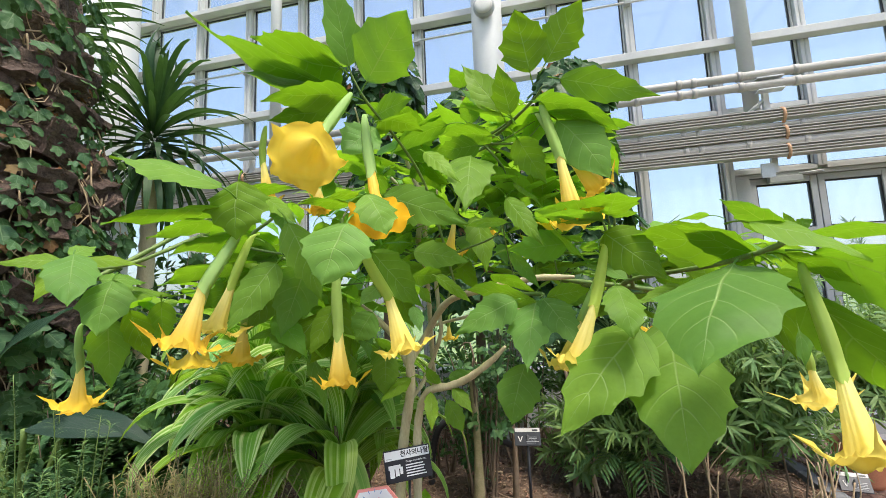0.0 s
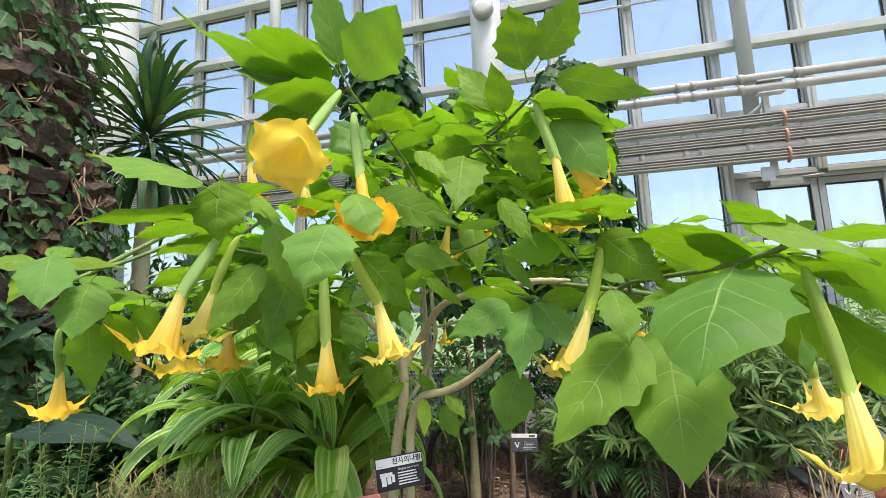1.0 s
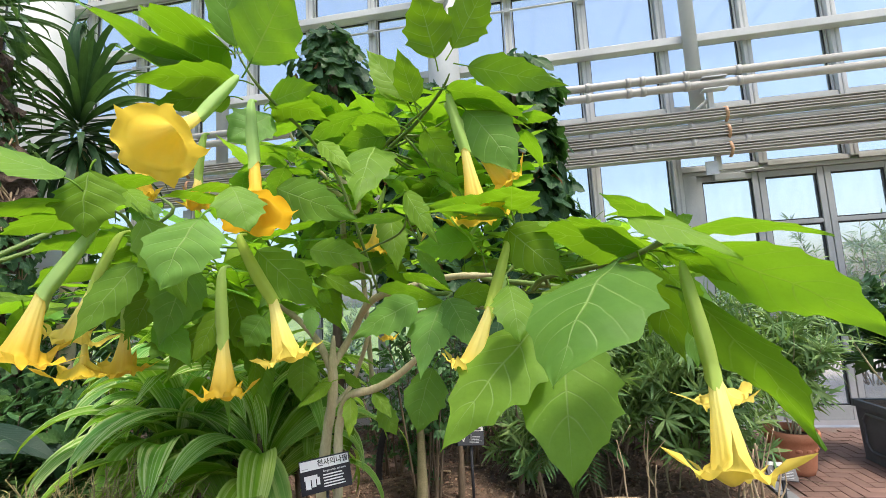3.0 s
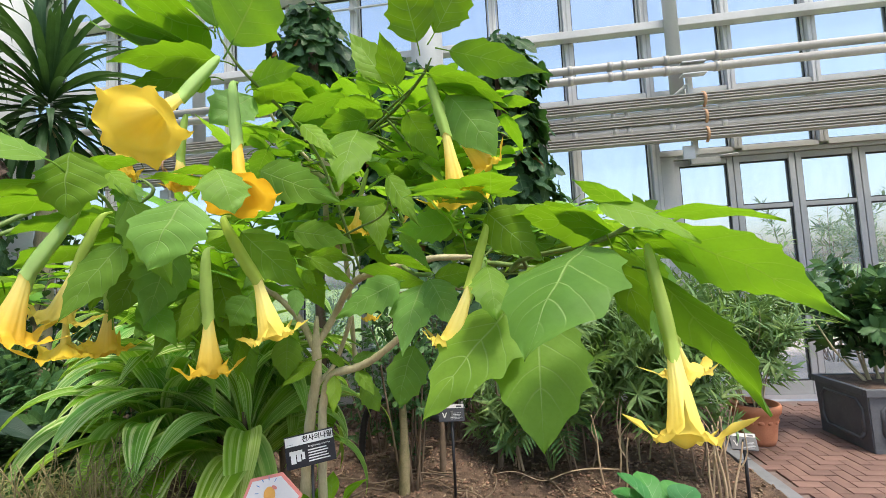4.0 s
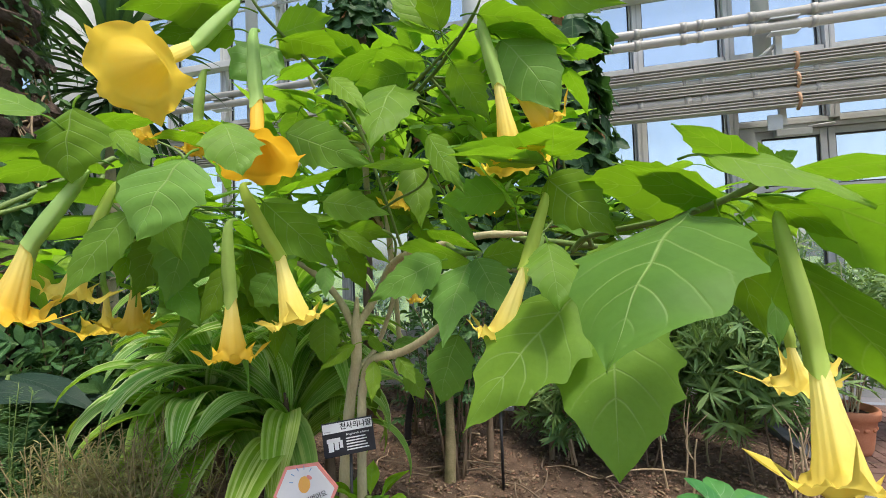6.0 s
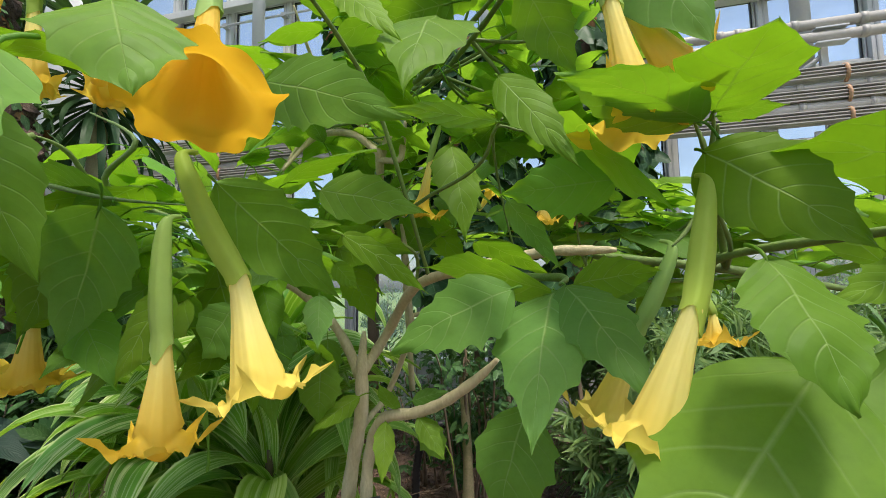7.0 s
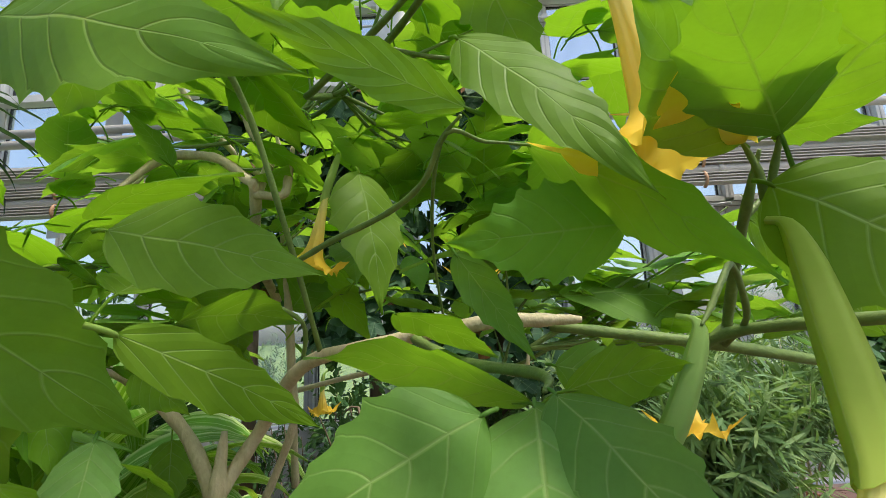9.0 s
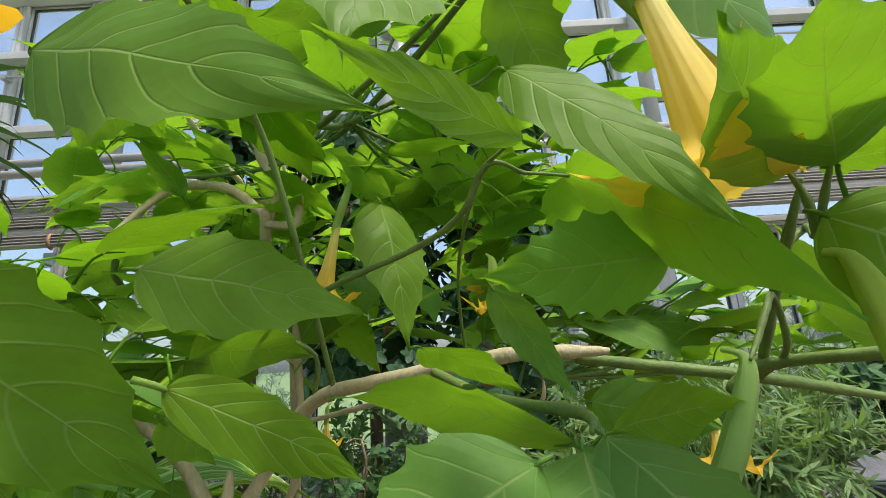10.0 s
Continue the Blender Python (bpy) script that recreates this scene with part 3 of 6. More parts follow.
def round_pipe(z, r, label):
    p = thing("heating_pipe", label, "pipe", (0, PIPE_Y, z), "heating pipes along the wall")
    tube("run", [(X0, 0, 0), (X1, 0, 0)], r, PIPE, p, 20)
    for x in (-4.2, -1.3, 0.95, 1.3, 1.42, 1.78, 2.2, 3.9):
        tube("coupling", [(x - 0.022, 0, 0), (x + 0.022, 0, 0)], r + 0.007, PIPE, p, 20)
    return p


round_pipe(3.05, 0.036, "cream painted heating pipe, upper one")
round_pipe(2.590, 0.020, "thin cream heating pipe between the finned ones")
round_pipe(2.437, 0.040, "smooth cream heating pipe above the lowest finned one")
round_pipe(2.953, 0.036, "cream painted heating pipe under the upper one")
for z in (2.672, 2.515, 2.360):
    p = thing("finned_pipe", "finned heating pipe with dusty steel fins", "pipe", (0, PIPE_Y, z), "heating pipes along the wall")
    tube("core", [(X0, 0, 0.0), (X1, 0, 0.0)], 0.030, PIPE, p, 16)
    for k in range(4):
        box("fin", (X0, -0.055, -0.040 + 0.024 * k), (X1, 0.05, -0.033 + 0.024 * k), FIN, p, 0)
    for x in (-3.1, 2.056):
        vs = [(x, -0.062 * math.cos(a) + 0.0, 0.062 * math.sin(a) - 0.01) for a in np.linspace(-1.35, 1.45, 12)]
        tube("strap", vs, 0.014, RUST, p, 6, "copper coloured strap")
for x in (-3.1, 2.0):
    b = thing("pipe_bracket", "galvanised steel bracket carrying the pipes", "bracket", (x, 4.15, 2.3))
    box("upright", (-0.022, -0.02, -0.1), (0.022, 0.02, 0.72), WHITE, b, 0.003)
    box("arm", (-0.10, -0.14, 0.592), (0.10, -0.06, 0.604), STEEL, b, 0.003)
    box("arm", (-0.10, -0.14, 0.698), (0.10, -0.06, 0.710), STEEL, b, 0.003)
    tube("brace", [(-0.16, 0.05, 0.44), (0.02, 0.0, 0.58)], 0.018, WHITE, b, 4)
    box("tab", (-0.12, -0.05, -0.14), (-0.02, -0.035, -0.02), STEEL, b, 0.002)

# ---- bed, kerb, soil ----
rng = np.random.default_rng(5)
nx, ny = 110, 80
gx, gy = np.linspace(-8.5, 1.56, nx), np.linspace(-0.2, 4.37, ny)
vs = []
for y in gy:
    for x in gx:
        vs.append((x, y, 0.02 + 0.05 * noise.noise(Vector((x * 0.9, y * 0.9, 0))) + 0.025 * noise.noise(Vector((x * 5, y * 5, 3))) + 0.012 * noise.noise(Vector((x * 16, y * 16, 7)))))
fs = [(j * nx + i, j * nx + i + 1, (j + 1) * nx + i + 1, (j + 1) * nx + i) for j in range(ny - 1) for i in range(nx - 1)]
soil = put("soil", mesh_of("soil", vs, fs, SOIL))
tagged(soil, "dark crumbly soil of the planting bed", "soil", kind="structure")


def ground_z(x, y):
    return 0.02 + 0.05 * noise.noise(Vector((x * 0.9, y * 0.9, 0))) + 0.025 * noise.noise(Vector((x * 5, y * 5, 3)))


chips = []
for i in range(20000):
    x = rng.uniform(-1.6, 1.55)
    y = rng.uniform(1.3, 4.2)
    a = rng.uniform(0, 6.28)
    t = rng.uniform(-0.5, 0.5)
    ax = basis((math.cos(a), math.sin(a), t), (rng.normal() * 0.4, rng.normal() * 0.4, 1))
    s = 0.0025 + 0.010 * rng.uniform(0, 1) ** 2.6
    chips.append(((x, y, ground_z(x, y) + 0.010), ax, (s, s * rng.uniform(0.3, 0.7), s * 0.25)))
cube_v = [(-1, -1, -1), (1, -0.8, -1), (0.9, 1, -1), (-1, 0.8, -1), (-0.9, -0.8, 1), (0.8, -1, 1), (1, 0.9, 1), (-0.8, 1, 1)]
cube_f = [(0, 3, 2, 1), (4, 5, 6, 7), (0, 1, 5, 4), (1, 2, 6, 5), (2, 3, 7, 6), (3, 0, 4, 7)]
MULCH_BITS = foliage("mulch_bits", (0.04, 0.024, 0.016), (0.38, 0.25, 0.165), (0.1, 0.06, 0.03), (0.2, 0.14, 0.09), 0.02, 0.9, veins=0, island=True)
mulch = put("mulch", scatter_mesh("mulch", (cube_v, cube_f, [(0.3, 0.5)] * 8), chips, MULCH_BITS))
tagged(mulch, "brown bark mulch chips scattered on the soil", "mulch", kind="stuff")
kerb = thing("kerb", "grey stone edging between bed and paving", "kerb", (1.60, 0, 0), kind="structure")
for k in range(10):
    y = -0.4 + 0.48 * k
    box("kerb_stone", (-0.035, y, -0.06), (0.045, y + 0.474, 0.035 + 0.003 * (k % 3)), KERB, kerb, 0.006)

# stones, path and lawn just outside the glass
path_slab = box("outdoor_path", (1.3, WALL + 0.13, -0.195), (9.0, 8.5, -0.09), OUTPATH, None, 0.01)
tagged(path_slab, "beige paved path outside the glass doors", "pavement", kind="structure")
srng = random.Random(4)
for k in range(16):
    bm = bmesh.new()
    bmesh.ops.create_icosphere(bm, subdivisions=2, radius=1.0)
    for v in bm.verts:
        v.co *= 1 + 0.22 * noise.noise(v.co * 1.7 + Vector((k * 3.1, 0, 0)))
    st = part("edging_stone", bm, STONE, None, smooth=True)
    st.scale = (srng.uniform(0.16, 0.32), srng.uniform(0.14, 0.2), srng.uniform(0.1, 0.2))
    st.location = (-6 + k * 0.42 + srng.uniform(-0.1, 0.1), 6.4 + srng.uniform(-0.3, 0.3), 0.0 + srng.uniform(-0.1, 0.16))
    tagged(st, "rough grey field stone edging the lawn", "stone", "stones along the lawn")


# ---- plants round the bed ----
def strap_data(L, W, rise, bend, seed, rows=12, late=1.5):
    """A strap leaf: rises along its root direction, then arches over."""
    r = random.Random(seed)
    vs, uv, fs = [], [], []
    x = z = 0.0
    for i in range(rows + 1):
        u = i / rows
        a = rise - bend * u ** late
        h = 0.5 * W * min(1, 0.45 + 1.3 * u) * (1 - max(0, (u - 0.45) / 0.55) ** 2.2)
        for s in (-1, -0.5, 0, 0.5, 1):
            y = h * s
            vs.append((x, y, z + 0.28 * abs(y) + 0.004 * math.sin(9 * u + seed + 3 * s)))
            uv.append((u, s))
        x += L / rows * math.cos(a)
        z += L / rows * math.sin(a)
    for i in range(rows):
        for j in range(4):
            fs.append((i * 5 + j, (i + 1) * 5 + j, (i + 1) * 5 + j + 1, i * 5 + j + 1))
    return vs, fs, uv


def strap_plant(x, y, crown, n, size, seed, pale=0.3, shun=None, wide=1.15, falls=()):
    r = random.Random(seed)
    p = thing("striped_lily_plant", "clump of arching strap leaves striped green and cream in the bed", "plant", (x, y, 0), "striped clumps in the bed")
    tube("stem", smooth_line([(0.03, 0.02, -0.05), (0.02, 0, crown * 0.5), (0, 0, crown), (0, 0, crown + 0.12)], 5), np.linspace(0.028, 0.014, 16), DARKBARK, p, 8)
    flat = strap_data(1, 1, 1, 1, 1, 16)[2]
    for k in range(n):
        q = k / n
        L = size * r.uniform(0.8, 1.2) * (1 - 0.35 * max(0, q - 0.6))
        a = k * 2.399 + r.uniform(-0.3, 0.3)
        if shun is not None and math.cos(a - shun) > 0.75:
            a += 1.6
        rise = 0.55 + 0.85 * q ** 0.8 + r.uniform(-0.2, 0.2)
        d = strap_data(L, wide * r.uniform(0.085, 0.13), rise, r.uniform(1.5, 2.7) + 0.6 * (1 - q), seed + k, 16)
        lf = put("leaf", mesh_of("leaf", d[0], d[1], STRAP_PALE if q < pale and r.random() < 0.6 else STRAP, flat), p)
        lf.rotation_euler = (r.uniform(-0.25, 0.25), 0, a)
        lf.location = (0, 0, crown - 0.16 + 0.26 * q)
    for k, (turn, L, rise) in enumerate(falls):
        d = strap_data(L, r.uniform(0.115, 0.14), rise, rise + 1.5, seed + 50 + k, 18, 0.75)
        lf = put("leaf", mesh_of("leaf", d[0], d[1], STRAP_PALE, strap_data(1, 1, 1, 1, 1, 18)[2]), p, "broad pale striped leaf hanging over")
        lf.rotation_euler = (r.uniform(-0.15, 0.15), 0, math.radians(turn))
        lf.location = (0.05 * math.cos(math.radians(turn)), 0.05 * math.sin(math.radians(turn)), crown)
    return p


strap_plant(-1.36, 1.84, 0.62, 22, 0.56, 11, 0.0, 3.3, 1.15, ((-75, 0.60, 0.9), (-45, 0.64, 1.0)))
strap_plant(-0.97, 1.76, 0.60, 32, 0.72, 57, 0.4, -0.5, 1.15, ((-92, 0.66, 0.95), (-128, 0.56, 0.7), (-38, 0.66, 0.6)))
strap_plant(-1.15, 2.15, 0.80, 38, 0.74, 91)
strap_plant(-1.62, 2.25, 0.82, 28, 0.72, 131, 0.0)
strap_plant(-0.80, 1.66, 0.60, 24, 0.60, 171, 0.7, -0.5, 1.15, ((-112, 0.62, 1.1), (-62, 0.52, 1.2), (160, 0.6, 0.9)))
strap_plant(-1.16, 1.70, 0.62, 26, 0.60, 211, 0.3)
strap_plant(-0.86, 2.05, 0.56, 28, 0.62, 251, 0.9, None, 0.62)


def big_leaf(p, base, tip, W, up, mat=None, seed=0, arch=0.08, fold=0.12, rows=18):
    v = np.array(tip) - np.array(base)
    L = float(np.linalg.norm(v))
    vs, fs, uv = blade_data(L, W, arch, fold, rows, 0, 0, 0.45, seed, 0.0, 0.03, 3)
    vs = vs @ basis(v, up) + np.array(base)
    o = p.location
    return put("leaf", mesh_of("leaf", vs - np.array(o), fs, mat, uv), p)


bop = thing("crane_flower_plant", "broad grey-green paddle leaves low in the bed", "plant", (-2.25, 1.5, 0.05))
for s, (b, t, w) in enumerate((((-2.43, 1.45, 0.96), (-2.10, 1.60, 1.26), 0.21), ((-2.62, 1.60, 0.95), (-2.36, 1.62, 1.26), 0.18), ((-2.00, 1.33, 0.76), (-1.63, 1.48, 0.69), 0.12),
                              ((-1.99, 1.50, 0.79), (-1.55, 1.56, 0.62), 0.10), ((-2.3, 1.6, 0.72), (-1.72, 1.75, 0.60), 0.13), ((-2.6, 1.5, 0.6), (-2.75, 1.2, 1.05), 0.18))):
    big_leaf(bop, b, t, w, (0.1, -0.5, 1), BANANA, s)
    tube("stalk", np.array(smooth_line([(-2.25, 1.5, 0.05), ((-2.25 + b[0]) / 2, (1.5 + b[1]) / 2, b[2] * 0.6), b], 4)) - np.array(bop.location), 0.012, TWIG, bop, 6)


def rod_frames(p0, p1, n, r, size, seed, spread=0.9):
    """Leaf frames set round a straight shoot."""
    g = random.Random(seed)
    p0, p1 = np.array(p0, float), np.array(p1, float)
    ax = (p1 - p0) / np.linalg.norm(p1 - p0)
    out = []
    for k in range(n):
        q = (k + g.random()) / n
        side = Vector((g.gauss(0, 1), g.gauss(0, 1), g.gauss(0, 1)))
        side = (side - Vector(ax) * side.dot(Vector(ax))).normalized()
        d = Vector(ax) * (1 - spread * 0.6) + side * spread
        out.append((p0 + (p1 - p0) * q + np.array(side) * r, basis(d, Vector(ax) + Vector((0, 0, 0.3))), size * g.uniform(0.7, 1.25)))
    return out


def herb(x, y, z0, h, n, mat, name, label, seed, size=0.022, wide=0.12, lean=0.25, per=70, blade=0.15, stem=None):
    g = random.Random(seed)
    p = thing(name, label, "plant", (x, y, 0.0))
    fr = []
    for k in range(n):
        a, q = g.uniform(0, 6.28), g.uniform(0, 1) ** 0.5
        b = (wide * q * math.cos(a), wide * q * math.sin(a), z0)
        t = (b[0] + lean * h * g.uniform(-1, 1), b[1] + lean * h * g.uniform(-1, 1), z0 + h * g.uniform(0.6, 1.1))
        m = ((b[0] * 0.6 + t[0] * 0.4), (b[1] * 0.6 + t[1] * 0.4), (b[2] * 0.4 + t[2] * 0.6))
        line = smooth_line([(b[0] * 0.3, b[1] * 0.3, 0.0), b, m, t], 3)
        tube("shoot", line, np.linspace(0.003, 0.0012, len(line)), stem or TWIG, p, 5)
        fr += rod_frames(b, m, per // 2, 0.002, size, seed * 50 + k) + rod_frames(m, t, per // 2, 0.002, size, seed * 70 + k)
    put("foliage", scatter_mesh("foliage", small_blade(1, blade, 0.3, 2), fr, mat), p)
    return p


ROSEMARY = "upright feathery green herb with needle leaves"
HEATH = "straw-green tuft of fine dry stems"
herb(-1.58, 1.12, 0.28, 0.56, 9, HERB, "rosemary_bush", ROSEMARY, 3, 0.030, 0.16, 0.14, 90, 0.2)
herb(-1.85, 1.20, 0.30, 0.66, 8, HERB, "rosemary_bush", ROSEMARY, 8, 0.030, 0.16, 0.14, 90, 0.2)
herb(-1.36, 1.20, 0.22, 0.46, 4, HERB, "rosemary_bush", ROSEMARY, 9, 0.030, 0.10, 0.14, 80, 0.2)
herb(-1.06, 1.16, 0.34, 0.38, 150, DRYHERB, "heath_tuft", HEATH, 5, 0.026, 0.17, 0.3, 44, 0.14, DRYTWIG)
herb(-0.94, 1.16, 0.30, 0.36, 90, DRYHERB, "heath_tuft", HEATH, 6, 0.03, 0.15, 0.3, 44, 0.14, DRYTWIG)
herb(-1.14, 1.14, 0.28, 0.32, 40, DRYHERB, "heath_tuft", HEATH, 7, 0.03, 0.10, 0.3, 44, 0.14, DRYTWIG)


def bush(name, label, x, y, h, r, n_stem, n_leaf, mat, blade, size, seed, bare=0.35, flat=1.0, stem_r=0.009, z=0.0, droop=0.0, bark=None, twigs=4):
    """A shrub: stems from one foot that fork, and leaves set along the twigs."""
    g = random.Random(seed)
    p = thing(name, label, "shrub", (x, y, z))
    fr = []
    tips = []
    for k in range(n_stem):
        a = k * 2.399 + g.uniform(-0.4, 0.4)
        rr = r * g.uniform(0.25, 1.0)
        top = (rr * math.cos(a), rr * math.sin(a) * flat, h * g.uniform(0.6, 1.0))
        fork = (top[0] * 0.45 + g.uniform(-0.07, 0.07), top[1] * 0.45 + g.uniform(-0.05, 0.05), h * bare * g.uniform(0.6, 1.2))
        line = smooth_line([(0.06 * math.cos(a), 0.06 * math.sin(a), -0.03), fork, (top[0] * 0.75, top[1] * 0.75, (fork[2] + top[2]) / 2), top], 4)
        tube("stem", line, np.linspace(stem_r, stem_r * 0.25, len(line)), bark or DARKBARK, p, 6)
        for j in range(twigs):
            q = g.uniform(0.3, 0.95)
            s0 = line[int(q * (len(line) - 1))]
            d = np.array((g.gauss(0, 1), g.gauss(0, 1), g.uniform(0.1, 1.2)))
            d /= np.linalg.norm(d)
            s1 = s0 + d * h * g.uniform(0.15, 0.32)
            tips.append((s0, s1))
        tips.append((line[len(line) // 2], line[-1]))
    per = max(4, n_leaf // len(tips))
    for i, (s0, s1) in enumerate(tips):
        fr += rod_frames(s0, s1, per, 0.003, size, seed * 90 + i, 0.8 + droop)
    put("crown", scatter_mesh("crown", blade, fr, mat), p)
    return p


NARROW = small_blade(1, 0.135, 0.15, 3)
OVAL = small_blade(1, 0.42, 0.18, 3, 0.5)
for i, (x, y, h, r, low) in enumerate(((0.62, 2.80, 1.05, 0.36, 0.42), (1.00, 3.00, 1.25, 0.42, 0.36), (1.20, 2.70, 1.15, 0.20, 0.45), (1.40, 3.62, 1.35, 0.38, 0.3), (0.95, 3.65, 1.3, 0.45, 0.25), (0.45, 3.3, 1.1, 0.4, 0.25), (1.62, 4.0, 1.3, 0.3, 0.3), (0.30, 3.0, 0.75, 0.3, 0.3))):
    bush("oleander_bush", "green shrub with narrow pointed leaves and bare pale stems", x, y, h, r, 5, 3000, OLEANDER, NARROW, 0.104, 20 + i, low, bark=MOSSBARK if i % 2 else DARKBARK, stem_r=0.0055, twigs=14)
# last three are added as dark fill for the leaf shade behind the herbs
for i, (x, y, h, r) in enumerate(((-0.75, 3.2, 1.15, 0.42), (-0.2, 3.35, 1.25, 0.42), (-1.25, 3.5, 0.9, 0.4), (-0.45, 2.85, 0.75, 0.26), (-0.36, 2.60, 1.12, 0.32), (-1.75, 1.48, 0.55, 0.26), (-2.15, 1.36, 0.6, 0.28), (-1.45, 1.40, 0.42, 0.2))):
    bush("dark_bush", "twiggy shrub with small dark glossy leaves", x, y, h, r, 9, 900, SHRUB, OVAL, 0.05, 40 + i, 0.7 if i == 4 else 0.25, stem_r=0.008)
for i, (x, y, h, r) in enumerate(((-2.6, 3.2, 1.7, 0.6), (-3.6, 3.4, 1.9, 0.6), (-2.1, 3.6, 1.3, 0.5), (-4.6, 3.0, 2.0, 0.7), (-3.0, 2.3, 1.5, 0.5))):
    bush("leafy_bush", "tall dark green leafy shrub at the back of the bed", x, y, h, r, 10, 1500, SHRUB, OVAL, 0.10, 60 + i, 0.2)
for i, (x, y, h, r) in enumerate(((-2.30, 2.05, 1.05, 0.42), (-1.95, 2.00, 0.90, 0.38), (-2.60, 1.25, 0.95, 0.36), (-1.85, 2.60, 1.1, 0.4), (-2.20, 1.72, 0.8, 0.34))):
    bush("dark_bush", "shaded shrub with dark green leaves behind the striped clumps", x, y, h, r, 10, 1500, SHRUB, OVAL, 0.085, 140 + i, 0.15, stem_r=0.008)
# outside the glass
for i, (x, y, h) in enumerate(((4.25, 6.2, 2.0), (4.9, 6.5, 2.2), (5.8, 6.8, 2.2), (3.5, 9.5, 1.7), (2.6, 9.8, 1.5), (4.6, 9.6, 1.8), (-3.4, 9, 1.5), (-1.0, 10, 1.2))):
    bush("willow_shrub", "pale green wispy shrub outside the glass", x, y, h, 0.7, 10, 2200, HERB, NARROW, 0.12, 80 + i, 0.2)


def palm(x, y, h, n, L, seed, label):
    """A dragon tree: ringed trunk, one head of sword leaves."""
    g = random.Random(seed)
    p = thing("dragon_tree", label, "tree", (x, y, 0))
    line, rad = [], []
    for k in range(60):
        q = k / 59
        line.append((0.04 * math.sin(q * 2), 0.03 * q, h * q))
        rad.append(0.062 - 0.01 * q + (0.005 if k % 3 == 0 else 0.0))
    tube("trunk", line, rad, BARK, p, 12, "pale ringed trunk")
    top = np.array(line[-1])
    kinds = [strap_data(1, 0.072, 0.0, 1.3, 2, 10), strap_data(1, 0.066, 0.0, 2.6, 2, 10, 4.0), strap_data(1, 0.078, 0.0, 0.9, 2, 10)]
    groups = [[], [], []]
    for k in range(n):
        q = k / n
        a = k * 2.399
        el = 1.35 - 2.3 * (1 - q) ** 1.1 + g.uniform(-0.12, 0.12)
        d = Vector((math.cos(a) * math.cos(el), math.sin(a) * math.cos(el), math.sin(el)))
        groups[g.choice((0, 0, 1, 1, 2))].append((top + np.array((0, 0, 0.32 * q)) + np.array(d) * 0.03, basis(d, (0, 0, 1) if abs(el) < 1.2 else (math.cos(a), math.sin(a), 0.3)), (L * g.uniform(0.75, 1.1),) * 3))
    for tpl, fr in zip(kinds, groups):
        put("crown", scatter_mesh("crown", tpl, fr, PALM), p, "dark sword leaves, some with snapped tips")
    return p


palm(-2.90, 2.62, 2.42, 130, 0.74, 3, "dragon tree with a ringed trunk and drooping dark leaves")
palm(-3.95, 2.5, 3.35, 110, 0.95, 4, "tall dragon tree with long sword leaves")


def ivy_on(p, frames_fn, n, size, seed, mat=None):
    g = random.Random(seed)
    fr = []
    for k in range(n):
        o, nrm = frames_fn(g)
        down = Vector((g.gauss(0, 0.5), g.gauss(0, 0.3), -1))
        up = Vector(nrm) + Vector((g.gauss(0, 0.35), g.gauss(0, 0.35), g.gauss(0.2, 0.35)))
        fr.append((o, basis(down - up * down.dot(up) / up.length_squared, up), size * g.uniform(0.55, 1.25)))
    return put("foliage", scatter_mesh("foliage", lobed_blade(), fr, mat or IVY), p)


# cork-bark pillar grown over with vines
moss = thing("cork_pillar", "cork-bark pillar overgrown with dry vines and ivy leaves", "planted pillar", (-3.12, 1.72, 0))
vs, fs = [], []
for i in range(70):
    for k in range(48):
        a, z = 2 * math.pi * k / 48, 3.3 * i / 69
        r = 0.56 + 0.10 * noise.noise(Vector((math.cos(a) * 2.4, math.sin(a) * 2.4, z * 2.2))) + 0.05 * noise.noise(Vector((math.cos(a) * 7, math.sin(a) * 7, z * 7)))
        r *= 1 - 0.26 * min(1, max(0, (z - 1.9) / 0.7))
        vs.append((r * math.cos(a), r * math.sin(a), z))
fs = [(i * 48 + k, i * 48 + (k + 1) % 48, (i + 1) * 48 + (k + 1) % 48, (i + 1) * 48 + k) for i in range(69) for k in range(48)]
fs.append(tuple(69 * 48 + k for k in range(48)))
put("bark", mesh_of("bark", vs, fs, BARKWALL), moss)
slabs = random.Random(12)


def pillar_r(z):
    return 1 - 0.26 * min(1, max(0, (z - 1.9) / 0.7))


for k in range(110):
    a, z = slabs.uniform(-2.6, 0.6), slabs.uniform(0.8, 2.75)
    bm = bmesh.new()
    bmesh.ops.create_cube(bm, size=1.0)
    bmesh.ops.subdivide_edges(bm, edges=bm.edges[:], cuts=2, use_grid_fill=True)
    for v in bm.verts:
        v.co += Vector((noise.noise(v.co * 1.6 + Vector((k, 0, 0))), noise.noise(v.co * 1.6 + Vector((0, k, 0))), noise.noise(v.co * 1.6 + Vector((0, 0, k))))) * 0.32
    o = part("bark_slab", bm, BARKWALL, moss)
    o.scale = (slabs.uniform(0.14, 0.24), slabs.uniform(0.12, 0.24), slabs.uniform(0.08, 0.16))
    o.rotation_euler = (slabs.uniform(-0.5, 0.5), slabs.uniform(0.1, 0.7), a)
    o.location = (0.63 * pillar_r(z) * math.cos(a), 0.63 * pillar_r(z) * math.sin(a), z)
vr = random.Random(21)
